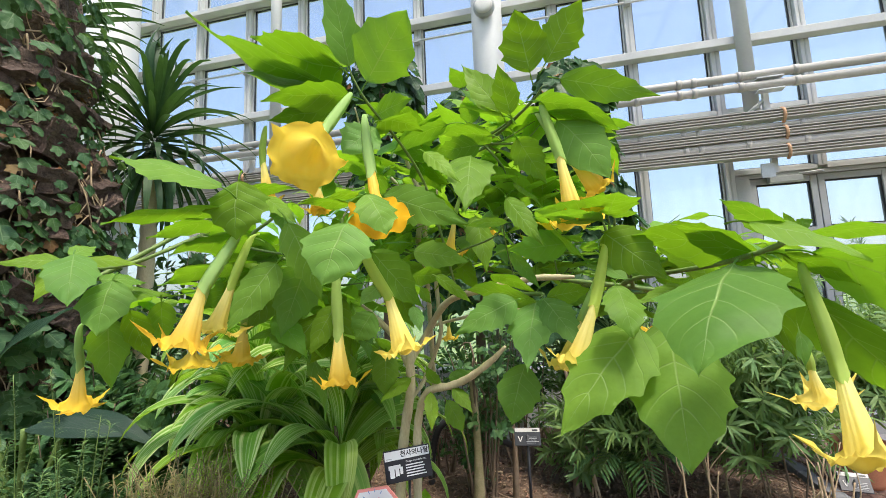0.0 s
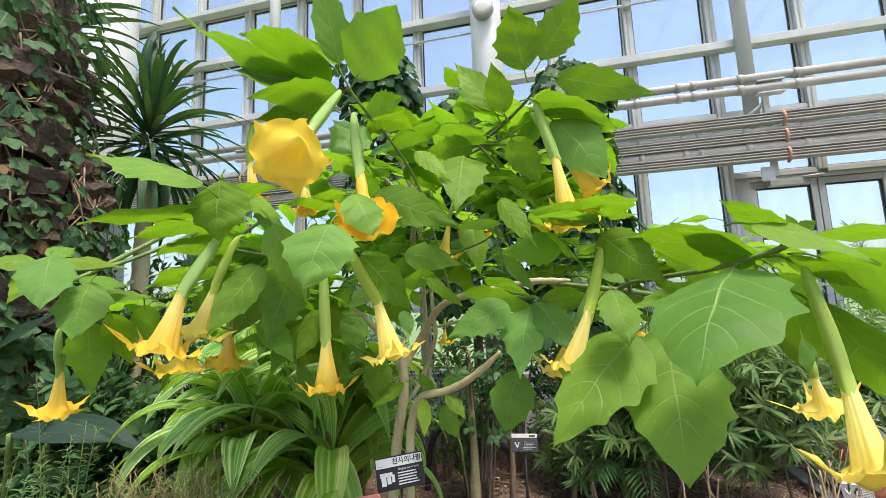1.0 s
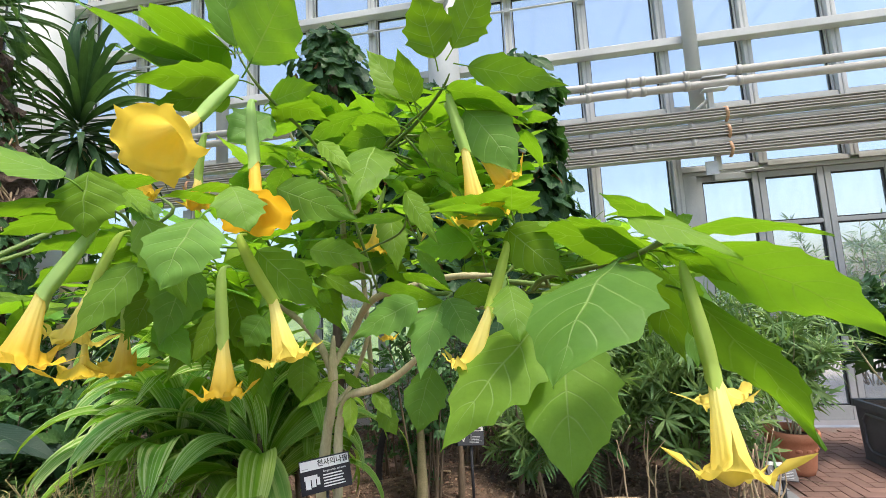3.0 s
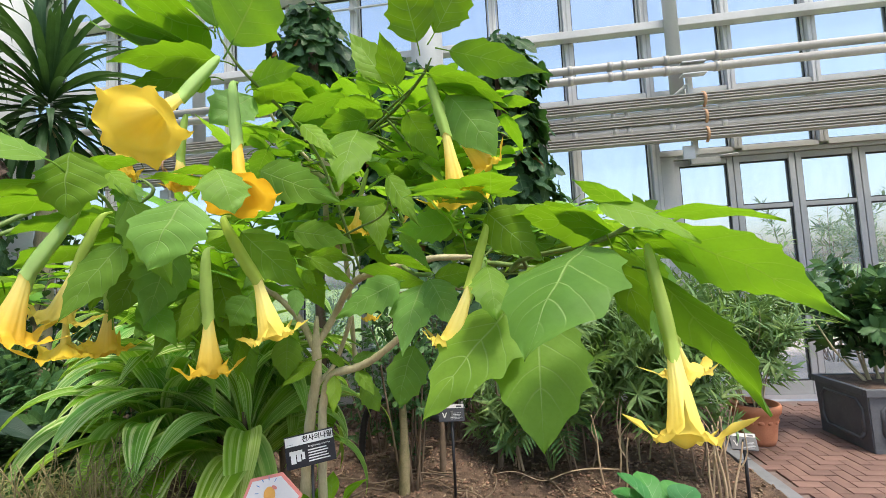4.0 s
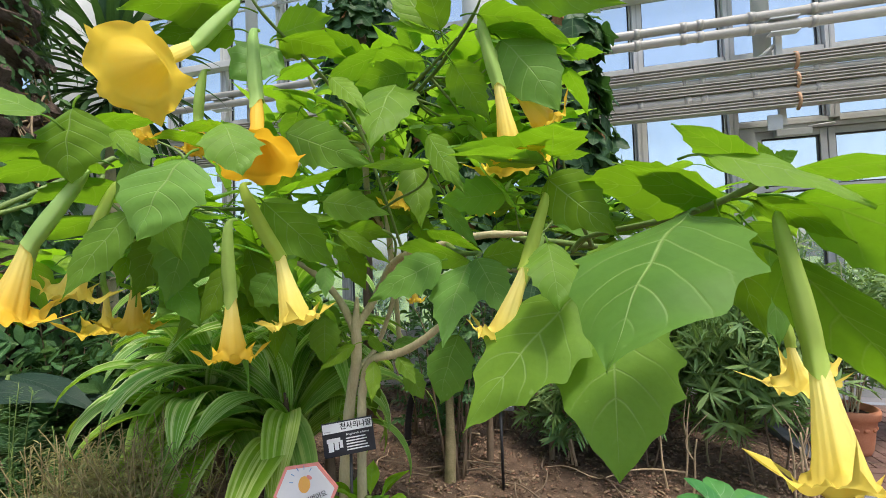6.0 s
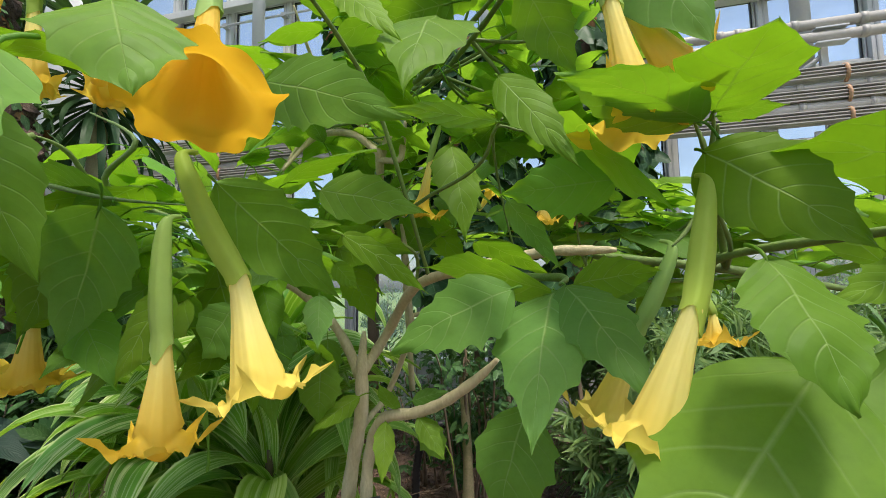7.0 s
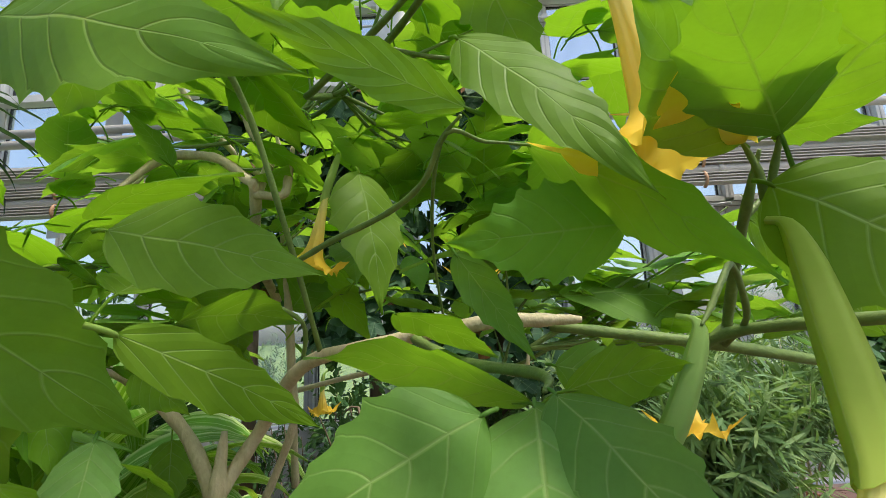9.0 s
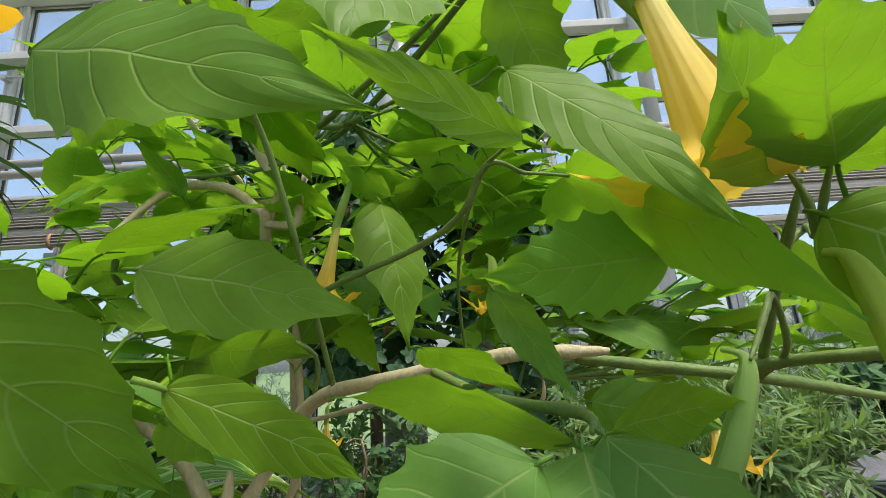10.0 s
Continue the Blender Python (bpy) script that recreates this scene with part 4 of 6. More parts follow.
for k in range(220):
    a, z = vr.uniform(-2.4, 0.7), vr.uniform(0.8, 3.0)
    pts = []
    for j in range(7):
        pr = (0.62 + vr.uniform(0, 0.10)) * pillar_r(z)
        pts.append((pr * math.cos(a), pr * math.sin(a), z))
        a += vr.uniform(-0.2, 0.2)
        z -= vr.uniform(-0.05, 0.2)
    tube("vine", smooth_line(pts, 3), vr.uniform(0.002, 0.006), VINE, moss, 4)


def moss_spot(lo, hi, a0=-2.5, a1=0.9, out=0.66):
    def f(g):
        a, z = g.uniform(a0, a1), g.uniform(lo, hi)
        r = (out + g.uniform(-0.04, 0.08)) * pillar_r(z)
        return (r * math.cos(a), r * math.sin(a), z), (math.cos(a), math.sin(a), 0.35)
    return f


ivy_on(moss, moss_spot(0.3, 1.75), 620, 0.155, 1, MOSSIVY)
ivy_on(moss, moss_spot(1.65, 2.6), 110, 0.11, 2, MOSSIVY)
ivy_on(moss, moss_spot(2.6, 3.35, -2.6, 1.0, 0.70), 300, 0.13, 3, MOSSIVY)
ivy_on(moss, moss_spot(0.8, 2.5, -0.45, 0.7, 0.72), 260, 0.085, 4, MOSSIVY)
ivy_on(moss, moss_spot(1.3, 2.7), 300, 0.075, 5, DRYLEAF)

# vine-covered supports behind the tree
def vine_pillar(x, y, z0, z1, r, n, seed):
    p = thing("vine_pillar", "pillar wrapped in large dark heart-shaped vine leaves", "climbing plant", (x, y, 0))
    tube("post", [(0, 0, -0.05), (0, 0, z1 - 0.1)], 0.04, DARKBARK, p, 10)

    def f(g):
        a, z = g.uniform(0, 6.28), z0 + (z1 - z0) * g.random() ** 0.9
        k = r * (0.75 + 0.35 * noise.noise(Vector((math.cos(a) * 1.5, math.sin(a) * 1.5, z * 2.3)))) * min(1.0, 0.35 + 2.2 * (z1 - z))
        k *= g.uniform(0.8, 1.1)
        return (k * math.cos(a), k * math.sin(a), z), (math.cos(a), math.sin(a), 0.5)
    ivy_on(p, f, n, 0.22, seed)
    ivy_on(p, f, n // 12, 0.14, seed + 50, DRYLEAF)
    return p


vine_pillar(0.30, 3.35, 1.0, 3.05, 0.38, 800, 11)
vine_pillar(-1.22, 3.4, 1.6, 3.55, 0.36, 560, 12)
vine_pillar(-0.5, 3.6, 1.2, 3.05, 0.48, 760, 13)

# fern, broad-leaved seedlings
fern = thing("fern", "dark green fern with feathery fronds on the soil", "fern", (0.50, 3.05, 0.05))
fr = []
fg = random.Random(2)
for k in range(16):
    a = k * 2.399
    pts = smooth_line([(0, 0, 0), (0.10 * math.cos(a), 0.10 * math.sin(a), 0.20 + fg.uniform(-0.05, 0.08)), (0.26 * math.cos(a), 0.26 * math.sin(a), 0.19 + fg.uniform(-0.1, 0.1))], 8)
    tube("frond", pts, 0.002, TWIG, fern, 5)
    for j in range(3, len(pts) - 1):
        d = pts[j + 1] - pts[j]
        for sgn in (-1, 1):
            side = np.cross(d, (0, 0, 1)) * sgn
            fr.append((pts[j], basis(side + 0.5 * d, (0, 0, 1)), 0.075 * (1 - 0.7 * j / len(pts))))
            fr.append(((pts[j] + pts[j + 1]) / 2, basis(side + 0.5 * d, (0, 0, 1)), 0.075 * (1 - 0.7 * j / len(pts))))
put("frond_blade", scatter_mesh("frond_blade", small_blade(1, 0.16, 0.2, 2), fr, FERN), fern)


def rosette(x, y, z, n, L, W, seed, mat, name, label):
    p = thing(name, label, "plant", (x, y, z))
    g = random.Random(seed)
    tube("stem", [(0, 0, -0.05), (0, 0, 0.05)], 0.012, TWIG, p, 6)
    for k in range(n):
        a = k * 2.399
        el = 0.25 + 0.9 * k / n
        d = Vector((math.cos(a) * math.cos(el), math.sin(a) * math.cos(el), math.sin(el)))
        b, u, c = blade_data(L * g.uniform(0.7, 1.1), W * g.uniform(0.8, 1.1), 0.08, 0.25, 12, 0, 0, 0.6, seed + k, 0.04, 0.05, 3, 0.1, 0.55 if mat is CABBAGE else 1.0)
        put("leaf", mesh_of("leaf", b @ basis(d, (0, 0, 1) if el < 1.2 else (math.cos(a), math.sin(a), 0)) + np.array((0.04 * math.cos(a), 0.04 * math.sin(a), 0.03)), u, mat, c), p)
    return p


rosette(0.90, 2.20, 0.02, 11, 0.23, 0.155, 1, CABBAGE, "broadleaf_seedling", "young plant with broad glossy green leaves")
rosette(0.62, 2.12, -0.02, 6, 0.20, 0.09, 5, CABBAGE, "broadleaf_seedling", "young plant with broad glossy green leaves")
rosette(-0.365, 1.415, 0.44, 9, 0.115, 0.055, 9, YOUNG_LIT, "sapling_sprout", "fresh green sprouts at the foot of the tree")
rosette(-0.43, 1.43, 0.36, 7, 0.11, 0.055, 29, YOUNG_LIT, "sapling_sprout", "fresh green sprouts at the foot of the tree")
redf = thing("red_flower_plant", "small red flowers among dark leaves", "plant", (-3.0, 2.3, 0))
tube("stem", [(0, 0, 0), (0, 0, 1.2)], 0.01, TWIG, redf, 5)
put("blossom", scatter_mesh("blossom", OVAL, rod_frames((0, 0, 1.1), (0, 0, 1.22), 16, 0.01, 0.07, 4), RED), redf)

# roots, dry twigs and small trunks on the soil
tr = random.Random(31)
for k in range(20):
    x, y = tr.uniform(-0.7, 1.2), tr.uniform(2.2, 3.3)
    a = tr.uniform(0, 6.28)
    pts = []
    for j in range(6):
        pts.append((x, y, ground_z(x, y) + 0.012 + tr.uniform(0, 0.06)))
        a += tr.uniform(-0.45, 0.45)
        x += 0.15 * math.cos(a)
        y += 0.11 * math.sin(a)
    o = tube("dry_root", smooth_line(pts, 4), np.linspace(0.0052, 0.002, 21)[:len(smooth_line(pts, 4))], DARKBARK if k % 5 else VINE, None, 5)
    tagged(o, "thin dry brown root lying on the mulch", "root", "dry roots on the soil")
for x, y, h, r in ((-0.385, 2.52, 0.80, 0.031), (-0.20, 2.75, 0.7, 0.02), (0.15, 2.85, 0.8, 0.018)):
    o = thing("shrub_trunk", "bare brown trunk standing in the soil", "trunk", (x, y, -0.02))
    tube("trunk", smooth_line([(0, 0, 0), (0.012, 0, h * 0.5), (-0.01, 0.02, h)], 6), r * np.array((1.0, 1.02, 1.0, 0.98, 0.95, 0.8, 0.74, 0.7, 0.67, 0.64, 0.6, 0.57, 0.54)), MOSSBARK if r > 0.03 else DARKBARK, o, 10)


def bare_stems(x, y, n, h, lean, seed):
    """Leafless pale stems from one foot, forked once."""
    g = random.Random(seed)
    p = thing("bare_shrub", "leafless shrub of thin pale brown stems in the mulch", "shrub", (x, y, 0), "bare stems in the bed")
    for k in range(n):
        bx, by = g.uniform(-0.07, 0.07), g.uniform(-0.05, 0.05)
        tx, ty, tz = bx + lean * g.uniform(-1, 1), by + 0.5 * lean * g.uniform(-1, 1), h * g.uniform(0.7, 1.1)
        line = smooth_line([(bx, by, -0.02), (bx * 0.8 + tx * 0.2 + g.uniform(-0.015, 0.015), by, tz * 0.35), (bx * 0.4 + tx * 0.6, (by + ty) / 2, tz * 0.7), (tx, ty, tz)], 4)
        tube("stem", line, np.linspace(0.0085, 0.004, len(line)) * g.uniform(0.7, 1.1), VINE, p, 6)
        q = line[7]
        fork = smooth_line([q, q + np.array((g.uniform(-0.05, 0.05), g.uniform(-0.03, 0.03), 0.09)), q + np.array((g.uniform(-0.09, 0.09), g.uniform(-0.05, 0.05), 0.22 * h / 0.4))], 3)
        tube("twig", fork, np.linspace(0.004, 0.0018, len(fork)), VINE, p, 5)
    return p


bare_stems(1.22, 2.36, 6, 0.46, 0.09, 3)
bare_stems(0.78, 2.62, 3, 0.44, 0.10, 5)
bare_stems(0.25, 2.85, 3, 0.40, 0.10, 12)


def fern(x, y, n, L, seed):
    """A low clump of arching fronds with paired narrow leaflets."""
    g = random.Random(seed)
    p = thing("fern", "low dark green clump of arching cut fronds in the mulch", "plant", (x, y, 0.02))
    for k in range(n):
        a = k * 2.399 + g.uniform(-0.3, 0.3)
        rise, reach = L * g.uniform(0.75, 1.05), L * g.uniform(0.55, 0.85)
        line = smooth_line([(0, 0, -0.03), (0.25 * reach * math.cos(a), 0.25 * reach * math.sin(a), 0.6 * rise), (0.6 * reach * math.cos(a), 0.6 * reach * math.sin(a), 0.85 * rise), (reach * math.cos(a), reach * math.sin(a), 0.62 * rise)], 6)
        rib = tube("frond", line, np.linspace(0.0035, 0.0012, len(line)), TWIG, p, 5)
        fr = []
        for i in range(6, len(line) - 1):
            way = Vector(line[i + 1] - line[i]).normalized()
            out = Vector((-math.sin(a), math.cos(a), 0.0))
            size = L * 0.34 * (1 - 0.6 * abs(2 * i / len(line) - 1.25))
            for q in (-1, 1):
                fr.append((line[i], basis(out * q + way * 0.7, (0, 0, 1)), size))
        put("foliage", scatter_mesh("foliage", NARROW, fr, SHRUB), rib)
    return p


fern(0.46, 2.82, 10, 0.40, 2)

# ribbed hose
hose = thing("hose", "black corrugated drain hose arching out of the soil", "hose", (-0.72, 2.98, 0))
hl = smooth_line([(-0.06, 0, -0.03), (-0.05, 0, 0.18), (0.0, 0, 0.36), (0.1, 0.02, 0.42), (0.24, 0.06, 0.38), (0.36, 0.1, 0.30), (0.5, 0.2, 0.2)], 16)
tube("tube", hl, [0.026 if k % 2 else 0.021 for k in range(len(hl))], BLACK, hose, 12)

# ---- pots ----
pot = thing("terracotta_pot", "terracotta pot with a moulded band and shrub on the paving", "pot", (1.885, 3.36, 0.0))
prof = ((0.0, 0.0), (0.10, 0.0), (0.112, 0.03), (0.128, 0.16), (0.138, 0.205), (0.15, 0.21), (0.155, 0.245), (0.15, 0.262), (0.136, 0.262), (0.128, 0.22), (0.12, 0.215))
bm = bmesh.new()
rings = [[bm.verts.new((r * math.cos(2 * math.pi * k / 36), r * math.sin(2 * math.pi * k / 36), z)) for k in range(36)] for r, z in prof[1:]]
for a, b in zip(rings[:-1], rings[1:]):
    for k in range(36):
        bm.faces.new((a[k], a[(k + 1) % 36], b[(k + 1) % 36], b[k]))
bm.faces.new(list(reversed(rings[0])))
part("body", bm, TERRACOTTA, pot, smooth=True)
bm = bmesh.new()
for k in range(14):
    a = 2 * math.pi * k / 14
    bmesh.ops.create_uvsphere(bm, u_segments=8, v_segments=6, radius=0.016, matrix=Matrix.Translation((0.128 * math.cos(a), 0.128 * math.sin(a), 0.155)) @ Matrix.Rotation(a, 4, "Z") @ Matrix.Diagonal((0.5, 1.2, 0.8, 1)))
part("relief", bm, TERRACOTTA, pot, "moulded garland", True)
tube("earth", [(0, 0, 0.19), (0, 0, 0.222)], 0.122, SOIL, pot, 24)
bush("potted_bush", "green narrow-leaved shrub growing in the terracotta pot", 1.885, 3.37, 1.00, 0.46, 11, 3200, OLEANDER, NARROW, 0.112, 33, 0.28, z=0.22, bark=BARK, stem_r=0.006, twigs=12)

planter = thing("lead_planter", "square lead-grey planter box with raised panels", "planter", (2.72, 3.36, 0.0))
PW, PH = 0.30, 0.38
bm = bmesh.new()
bmesh.ops.create_cube(bm, size=1.0, matrix=Matrix.Translation((0, 0, PH / 2)) @ Matrix.Diagonal((2 * PW, 2 * PW * 0.8, PH, 1)))
for v in bm.verts:
    if v.co.z < 0.1:
        v.co.x *= 0.955
        v.co.y *= 0.955
bmesh.ops.bevel(bm, geom=bm.edges[:], offset=0.006, segments=2, affect="EDGES")
part("box", bm, LEAD, planter)
for lo, hi in (((-PW - 0.012, -PW * 0.8 - 0.012, PH - 0.035), (PW + 0.012, -PW * 0.8 + 0.02, PH + 0.012)), ((-PW - 0.012, PW * 0.8 - 0.02, PH - 0.035), (PW + 0.012, PW * 0.8 + 0.012, PH + 0.012)),
               ((-PW - 0.012, -PW * 0.8 + 0.02, PH - 0.035), (-PW + 0.02, PW * 0.8 - 0.02, PH + 0.012)), ((PW - 0.02, -PW * 0.8 + 0.02, PH - 0.035), (PW + 0.012, PW * 0.8 - 0.02, PH + 0.012)),
               ((-PW * 0.95, -PW * 0.77, 0.0), (PW * 0.95, PW * 0.77, 0.03))):
    box("rim" if hi[2] > 0.2 else "foot", lo, hi, LEAD, planter, 0.006)


def octagon(name, w, h, m):
    pts = [(-w, -h * 0.6), (-w * 0.8, -h), (w * 0.8, -h), (w, -h * 0.6), (w, h * 0.6), (w * 0.8, h), (-w * 0.8, h), (-w, h * 0.6), (-w, -h * 0.6)]
    o = tube(name, [(x, 0, z) for x, z in pts], 0.011, LEAD, planter, 6)
    o.matrix_local = m
    return o


octagon("panel_moulding", PW * 0.75, 0.12, pose(0, -PW * 0.8 * 0.985, 0.19, 0, 0, 0))
octagon("panel_moulding", PW * 0.6, 0.12, pose(-PW * 0.985, 0, 0.19, 0, 0, 90))
box("earth", (-PW + 0.03, -PW * 0.8 + 0.03, PH - 0.02), (PW - 0.03, PW * 0.8 - 0.03, PH + 0.008), SOIL, planter, 0)
bush("planter_bush", "dense shrub with leathery dark leaves growing in the grey planter", 2.70, 3.36, 0.92, 0.50, 12, 2400, SHRUB, OVAL, 0.095, 35, 0.28, z=PH - 0.02, bark=BARK)


# ---- the angel's trumpet ----
tree = thing("angels_trumpet_tree", "angel's trumpet shrub with hanging yellow flowers and large toothed leaves", "flowering tree", (-0.60, 1.80, 0.0))
ORIGIN = np.array(tree.location)
COUNT = [0]
NODES = []


def limb(*pts):
    line = smooth_line(pts, 6)
    if max(p[3] for p in pts) > 0.012:
        line[:, 3] *= 0.8
    line[-6:, 3] *= np.linspace(0.9, 0.45, 6)
    thick = max(p[3] for p in pts)
    if NODES and thick < 0.009:
        p0, p1 = np.array(pts[0][:3]), np.array(pts[1][:3])
        way = (p1 - p0) / np.linalg.norm(p1 - p0)

        def cost(q):
            v = p0 - q
            d = float(np.linalg.norm(v)) + 1e-6
            return d * (1.5 - float(v @ way) / d)
        node = min(NODES, key=cost)
        if 0.03 < float(np.linalg.norm(node - p0)) < 0.6:
            bow = (node + p0) / 2 + np.array((0.035 * math.sin(37 * p0[0]), 0.03 * math.sin(41 * p0[1]), 0.03 * math.sin(29 * p0[2])))
            line = smooth_line([(*node, thick), (*bow, thick)] + list(pts), 6)
            line[-6:, 3] *= np.linspace(0.9, 0.45, 6)
    if thick > 0.0045:
        NODES.extend(line[::2, :3])
    vs, fs, uv = tube_data(line[:, :3] - ORIGIN, [max(0.0012, r * (1 + 0.07 * math.sin(i * 1.9))) for i, r in enumerate(line[:, 3])], 10 if thick > 0.01 else 7)
    return put("trunk" if thick > 0.019 else "branch", mesh_of("branch", vs, fs, BARK if thick > 0.0075 else TWIG, uv), tree)


def leaf(base, tip, width, up, arch, fold, mat=None, stalk=None):
    COUNT[0] += 1
    v = np.array(tip) - np.array(base)
    L = float(np.linalg.norm(v))
    g = random.Random(COUNT[0])
    vs, fs, uv = blade_data(L, width, arch, fold, 46, g.choice((3, 4, 4)) if width > 0.7 * L else g.choice((4, 4, 5, 6)), g.uniform(0.17, 0.25) if width > 0.7 * L else g.uniform(0.14, 0.24), g.uniform(0.34, 0.42) + (0.06 if width > 0.6 * L else 0.0), COUNT[0], min(0.03, 0.2 * L) if stalk is None else stalk, 0.036, 4)
    vs = vs @ basis(v, up) + np.array(base)
    return put("leaf", mesh_of("leaf", vs - ORIGIN, fs, mat or LEAF, uv), tree)


def flower(stalk, calyx_mouth, mouth, rim, seed, petal_mat=None, tail_len=1.0, disc=0.0, slim=1.0):
    """A hanging trumpet: ribbed green calyx, flaring tube, five recurved lobes with long tails."""
    g = random.Random(seed + 100)
    c0, j, m = np.array(stalk), np.array(calyx_mouth), np.array(mouth)
    lc = float(np.linalg.norm(j - c0))
    ax = (m - j) / np.linalg.norm(m - j)
    hook = c0 + np.array((g.uniform(-0.01, 0.01), 0.015, 0.012))
    line = smooth_line([hook, c0, c0 * 0.45 + j * 0.55 + np.array((0, -0.004, -0.004)), j], 6)
    n = len(line)
    rc = slim * 0.0092 * min(1.15, max(0.75, lc / 0.11))
    shape = ((0.0, 0.24), (0.2, 0.28), (0.3, 0.55), (0.45, 0.86), (0.65, 1.06), (0.82, 1.08), (0.93, 0.98), (1.0, 1.0))
    rad = [rc * float(np.interp(i / (n - 1), [q[0] for q in shape], [q[1] for q in shape])) for i in range(n)]
    sides = 20
    vs, fs, uv = tube_data(line, rad, sides)
    vs = [np.array(v) for v in vs]
    for i in range(n):
        for k in range(sides):
            if k % 4 == 0:
                q = i * sides + k
                vs[q] = line[i] + (vs[q] - line[i]) * 1.17
    last = (n - 1) * sides
    ph = g.uniform(0, 6.28)
    for k in range(sides):
        lift = (0.5 + 0.5 * math.cos(2 * math.pi * k / sides + ph)) ** 3 + 0.25 * (0.5 + 0.5 * math.cos(3 * 2 * math.pi * k / sides))
        vs[last + k] = vs[last + k] + ax * (0.022 * min(1, lc / 0.11) * lift) + (vs[last + k] - j) * (0.05 + 0.06 * lift)
    fs = [f for f in fs if len(f) == 4]
    cal = put("flower", mesh_of("flower", np.array(vs) - ORIGIN, fs, CALYX, uv), tree)
    # corolla
    Lc = float(np.linalg.norm(m - j))
    A = basis(ax, (0.3, -1, 0.2))
    seg = 100
    prof = [(-0.12, 0.5 * rc), (0.0, 0.86 * rc), (0.12, 0.94 * rc), (0.25, 1.10 * rc), (0.4, 1.32 * rc), (0.55, 1.62 * rc), (0.68, 1.86 * rc), (0.78, max(2.05 * rc, 0.38 * rim)), (0.86, max(2.3 * rc, 0.48 * rim)), (0.92, 0.60 * rim), (0.965, 0.76 * rim), (0.99, 0.93 * rim)]
    if disc:
        prof = prof[:3] + [(0.30, 1.1 * rc), (0.48, 0.24 * rim), (0.60, 0.34 * rim), (0.70, 0.46 * rim), (0.79, 0.59 * rim), (0.865, 0.72 * rim), (0.925, 0.85 * rim), (0.97, 0.98 * rim)]
    cv, cu = [], []
    turn = g.uniform(0, 6.28)
    for i, (s, r) in enumerate(prof):
        for k in range(seg):
            a = 2 * math.pi * k / seg
            five = 0.5 + 0.5 * math.cos(5 * (a - turn))
            rr = r * (1 + (0.04 + 0.12 * (1 - disc) * max(0, s) ** 2) * (five - 0.5) + (1 - disc) * (0.016 * math.sin(10 * a + seed) + 0.012 * math.sin(15 * a) * min(1, 2 * max(0, s))))
            cv.append(A[0] * (s * Lc + 0.010 * (1 - 0.8 * disc) * max(0, s) ** 3 * math.sin(3 * a + seed)) + (A[1] * math.cos(a) + A[2] * math.sin(a)) * rr)
            cu.append((max(0, s) * 0.86, k / seg))
    tails = [(1 - 0.6 * disc) * tail_len * g.uniform(0.6, 1.3) for _ in range(5)]
    curls = [g.uniform(0.2, 1.0) for _ in range(5)]
    for e in range(1, 9):
        q = e / 8
        for k in range(seg):
            a = 2 * math.pi * k / seg
            ph = (5 * (a - turn)) % (2 * math.pi)
            ph = min(ph, 2 * math.pi - ph)
            which = int(round((a - turn) / (2 * math.pi / 5))) % 5
            lobe = math.exp(-(ph / 1.1) ** 2)
            tail = math.exp(-(ph / (0.36 - 0.24 * q)) ** 2)
            out = rim * (0.93 + 0.05 * disc + 0.68 * q * (0.28 + 0.72 * max(lobe, disc * 0.5)) + 1.1 * tail * tails[which] * max(0, q - 0.35) ** 1.1)
            back = rim * (0.05 * math.sin(q * 2.4) - (0.42 - 0.30 * disc) * q ** 1.6 * lobe + q * q * (0.14 * math.sin(7 * a + seed) + (0.09 - 0.06 * disc) * math.sin(13 * a + 2 * seed) + 0.05 * (1 - disc) * math.sin(27 * a + seed))) + rim * curls[which] * -1.1 * tail * max(0, q - 0.4) ** 1.3 * tails[which]
            side = tail * max(0, q - 0.5) * 0.35 * rim * math.sin(which * 2.1 + seed)
            cv.append(A[0] * (prof[-1][0] * Lc + 0.01 * Lc * q + back) + (A[1] * math.cos(a) + A[2] * math.sin(a)) * out + (-A[1] * math.sin(a) + A[2] * math.cos(a)) * side)
            cu.append((0.86 + 0.14 * q, k / seg))
    rows = len(prof) + 8
    cf = [(i * seg + k, i * seg + (k + 1) % seg, (i + 1) * seg + (k + 1) % seg, (i + 1) * seg + k) for i in range(rows - 1) for k in range(seg)]
    put("corolla", mesh_of("corolla", np.array(cv) + j - ORIGIN, cf, petal_mat or PETAL, cu), cal, "yellow trumpet corolla with recurved lobes")
    return cal


# limbs: points with radius
limb((-0.478, 1.440, -0.02, 0.0235), (-0.462, 1.442, 0.30, 0.0225), (-0.457, 1.450, 0.570, 0.0220), (-0.446, 1.470, 0.745, 0.0215), (-0.418, 1.470, 0.900, 0.0205), (-0.420, 1.475, 1.000, 0.0198), (-0.425, 1.500, 1.090, 0.0150))
limb((-0.420, 1.475, 0.990, 0.0170), (-0.372, 1.520, 1.080, 0.0160), (-0.261, 1.420, 1.199, 0.0150), (-0.120, 1.315, 1.232, 0.0135), (0.030, 1.235, 1.254, 0.0120), (0.100, 1.215, 1.254, 0.0115), (0.152, 1.205, 1.252, 0.0115))
limb((-0.422, 1.475, 0.980, 0.0180), (-0.500, 1.500, 1.095, 0.0150), (-0.599, 1.478, 1.193, 0.0130), (-0.656, 1.365, 1.246, 0.0100))
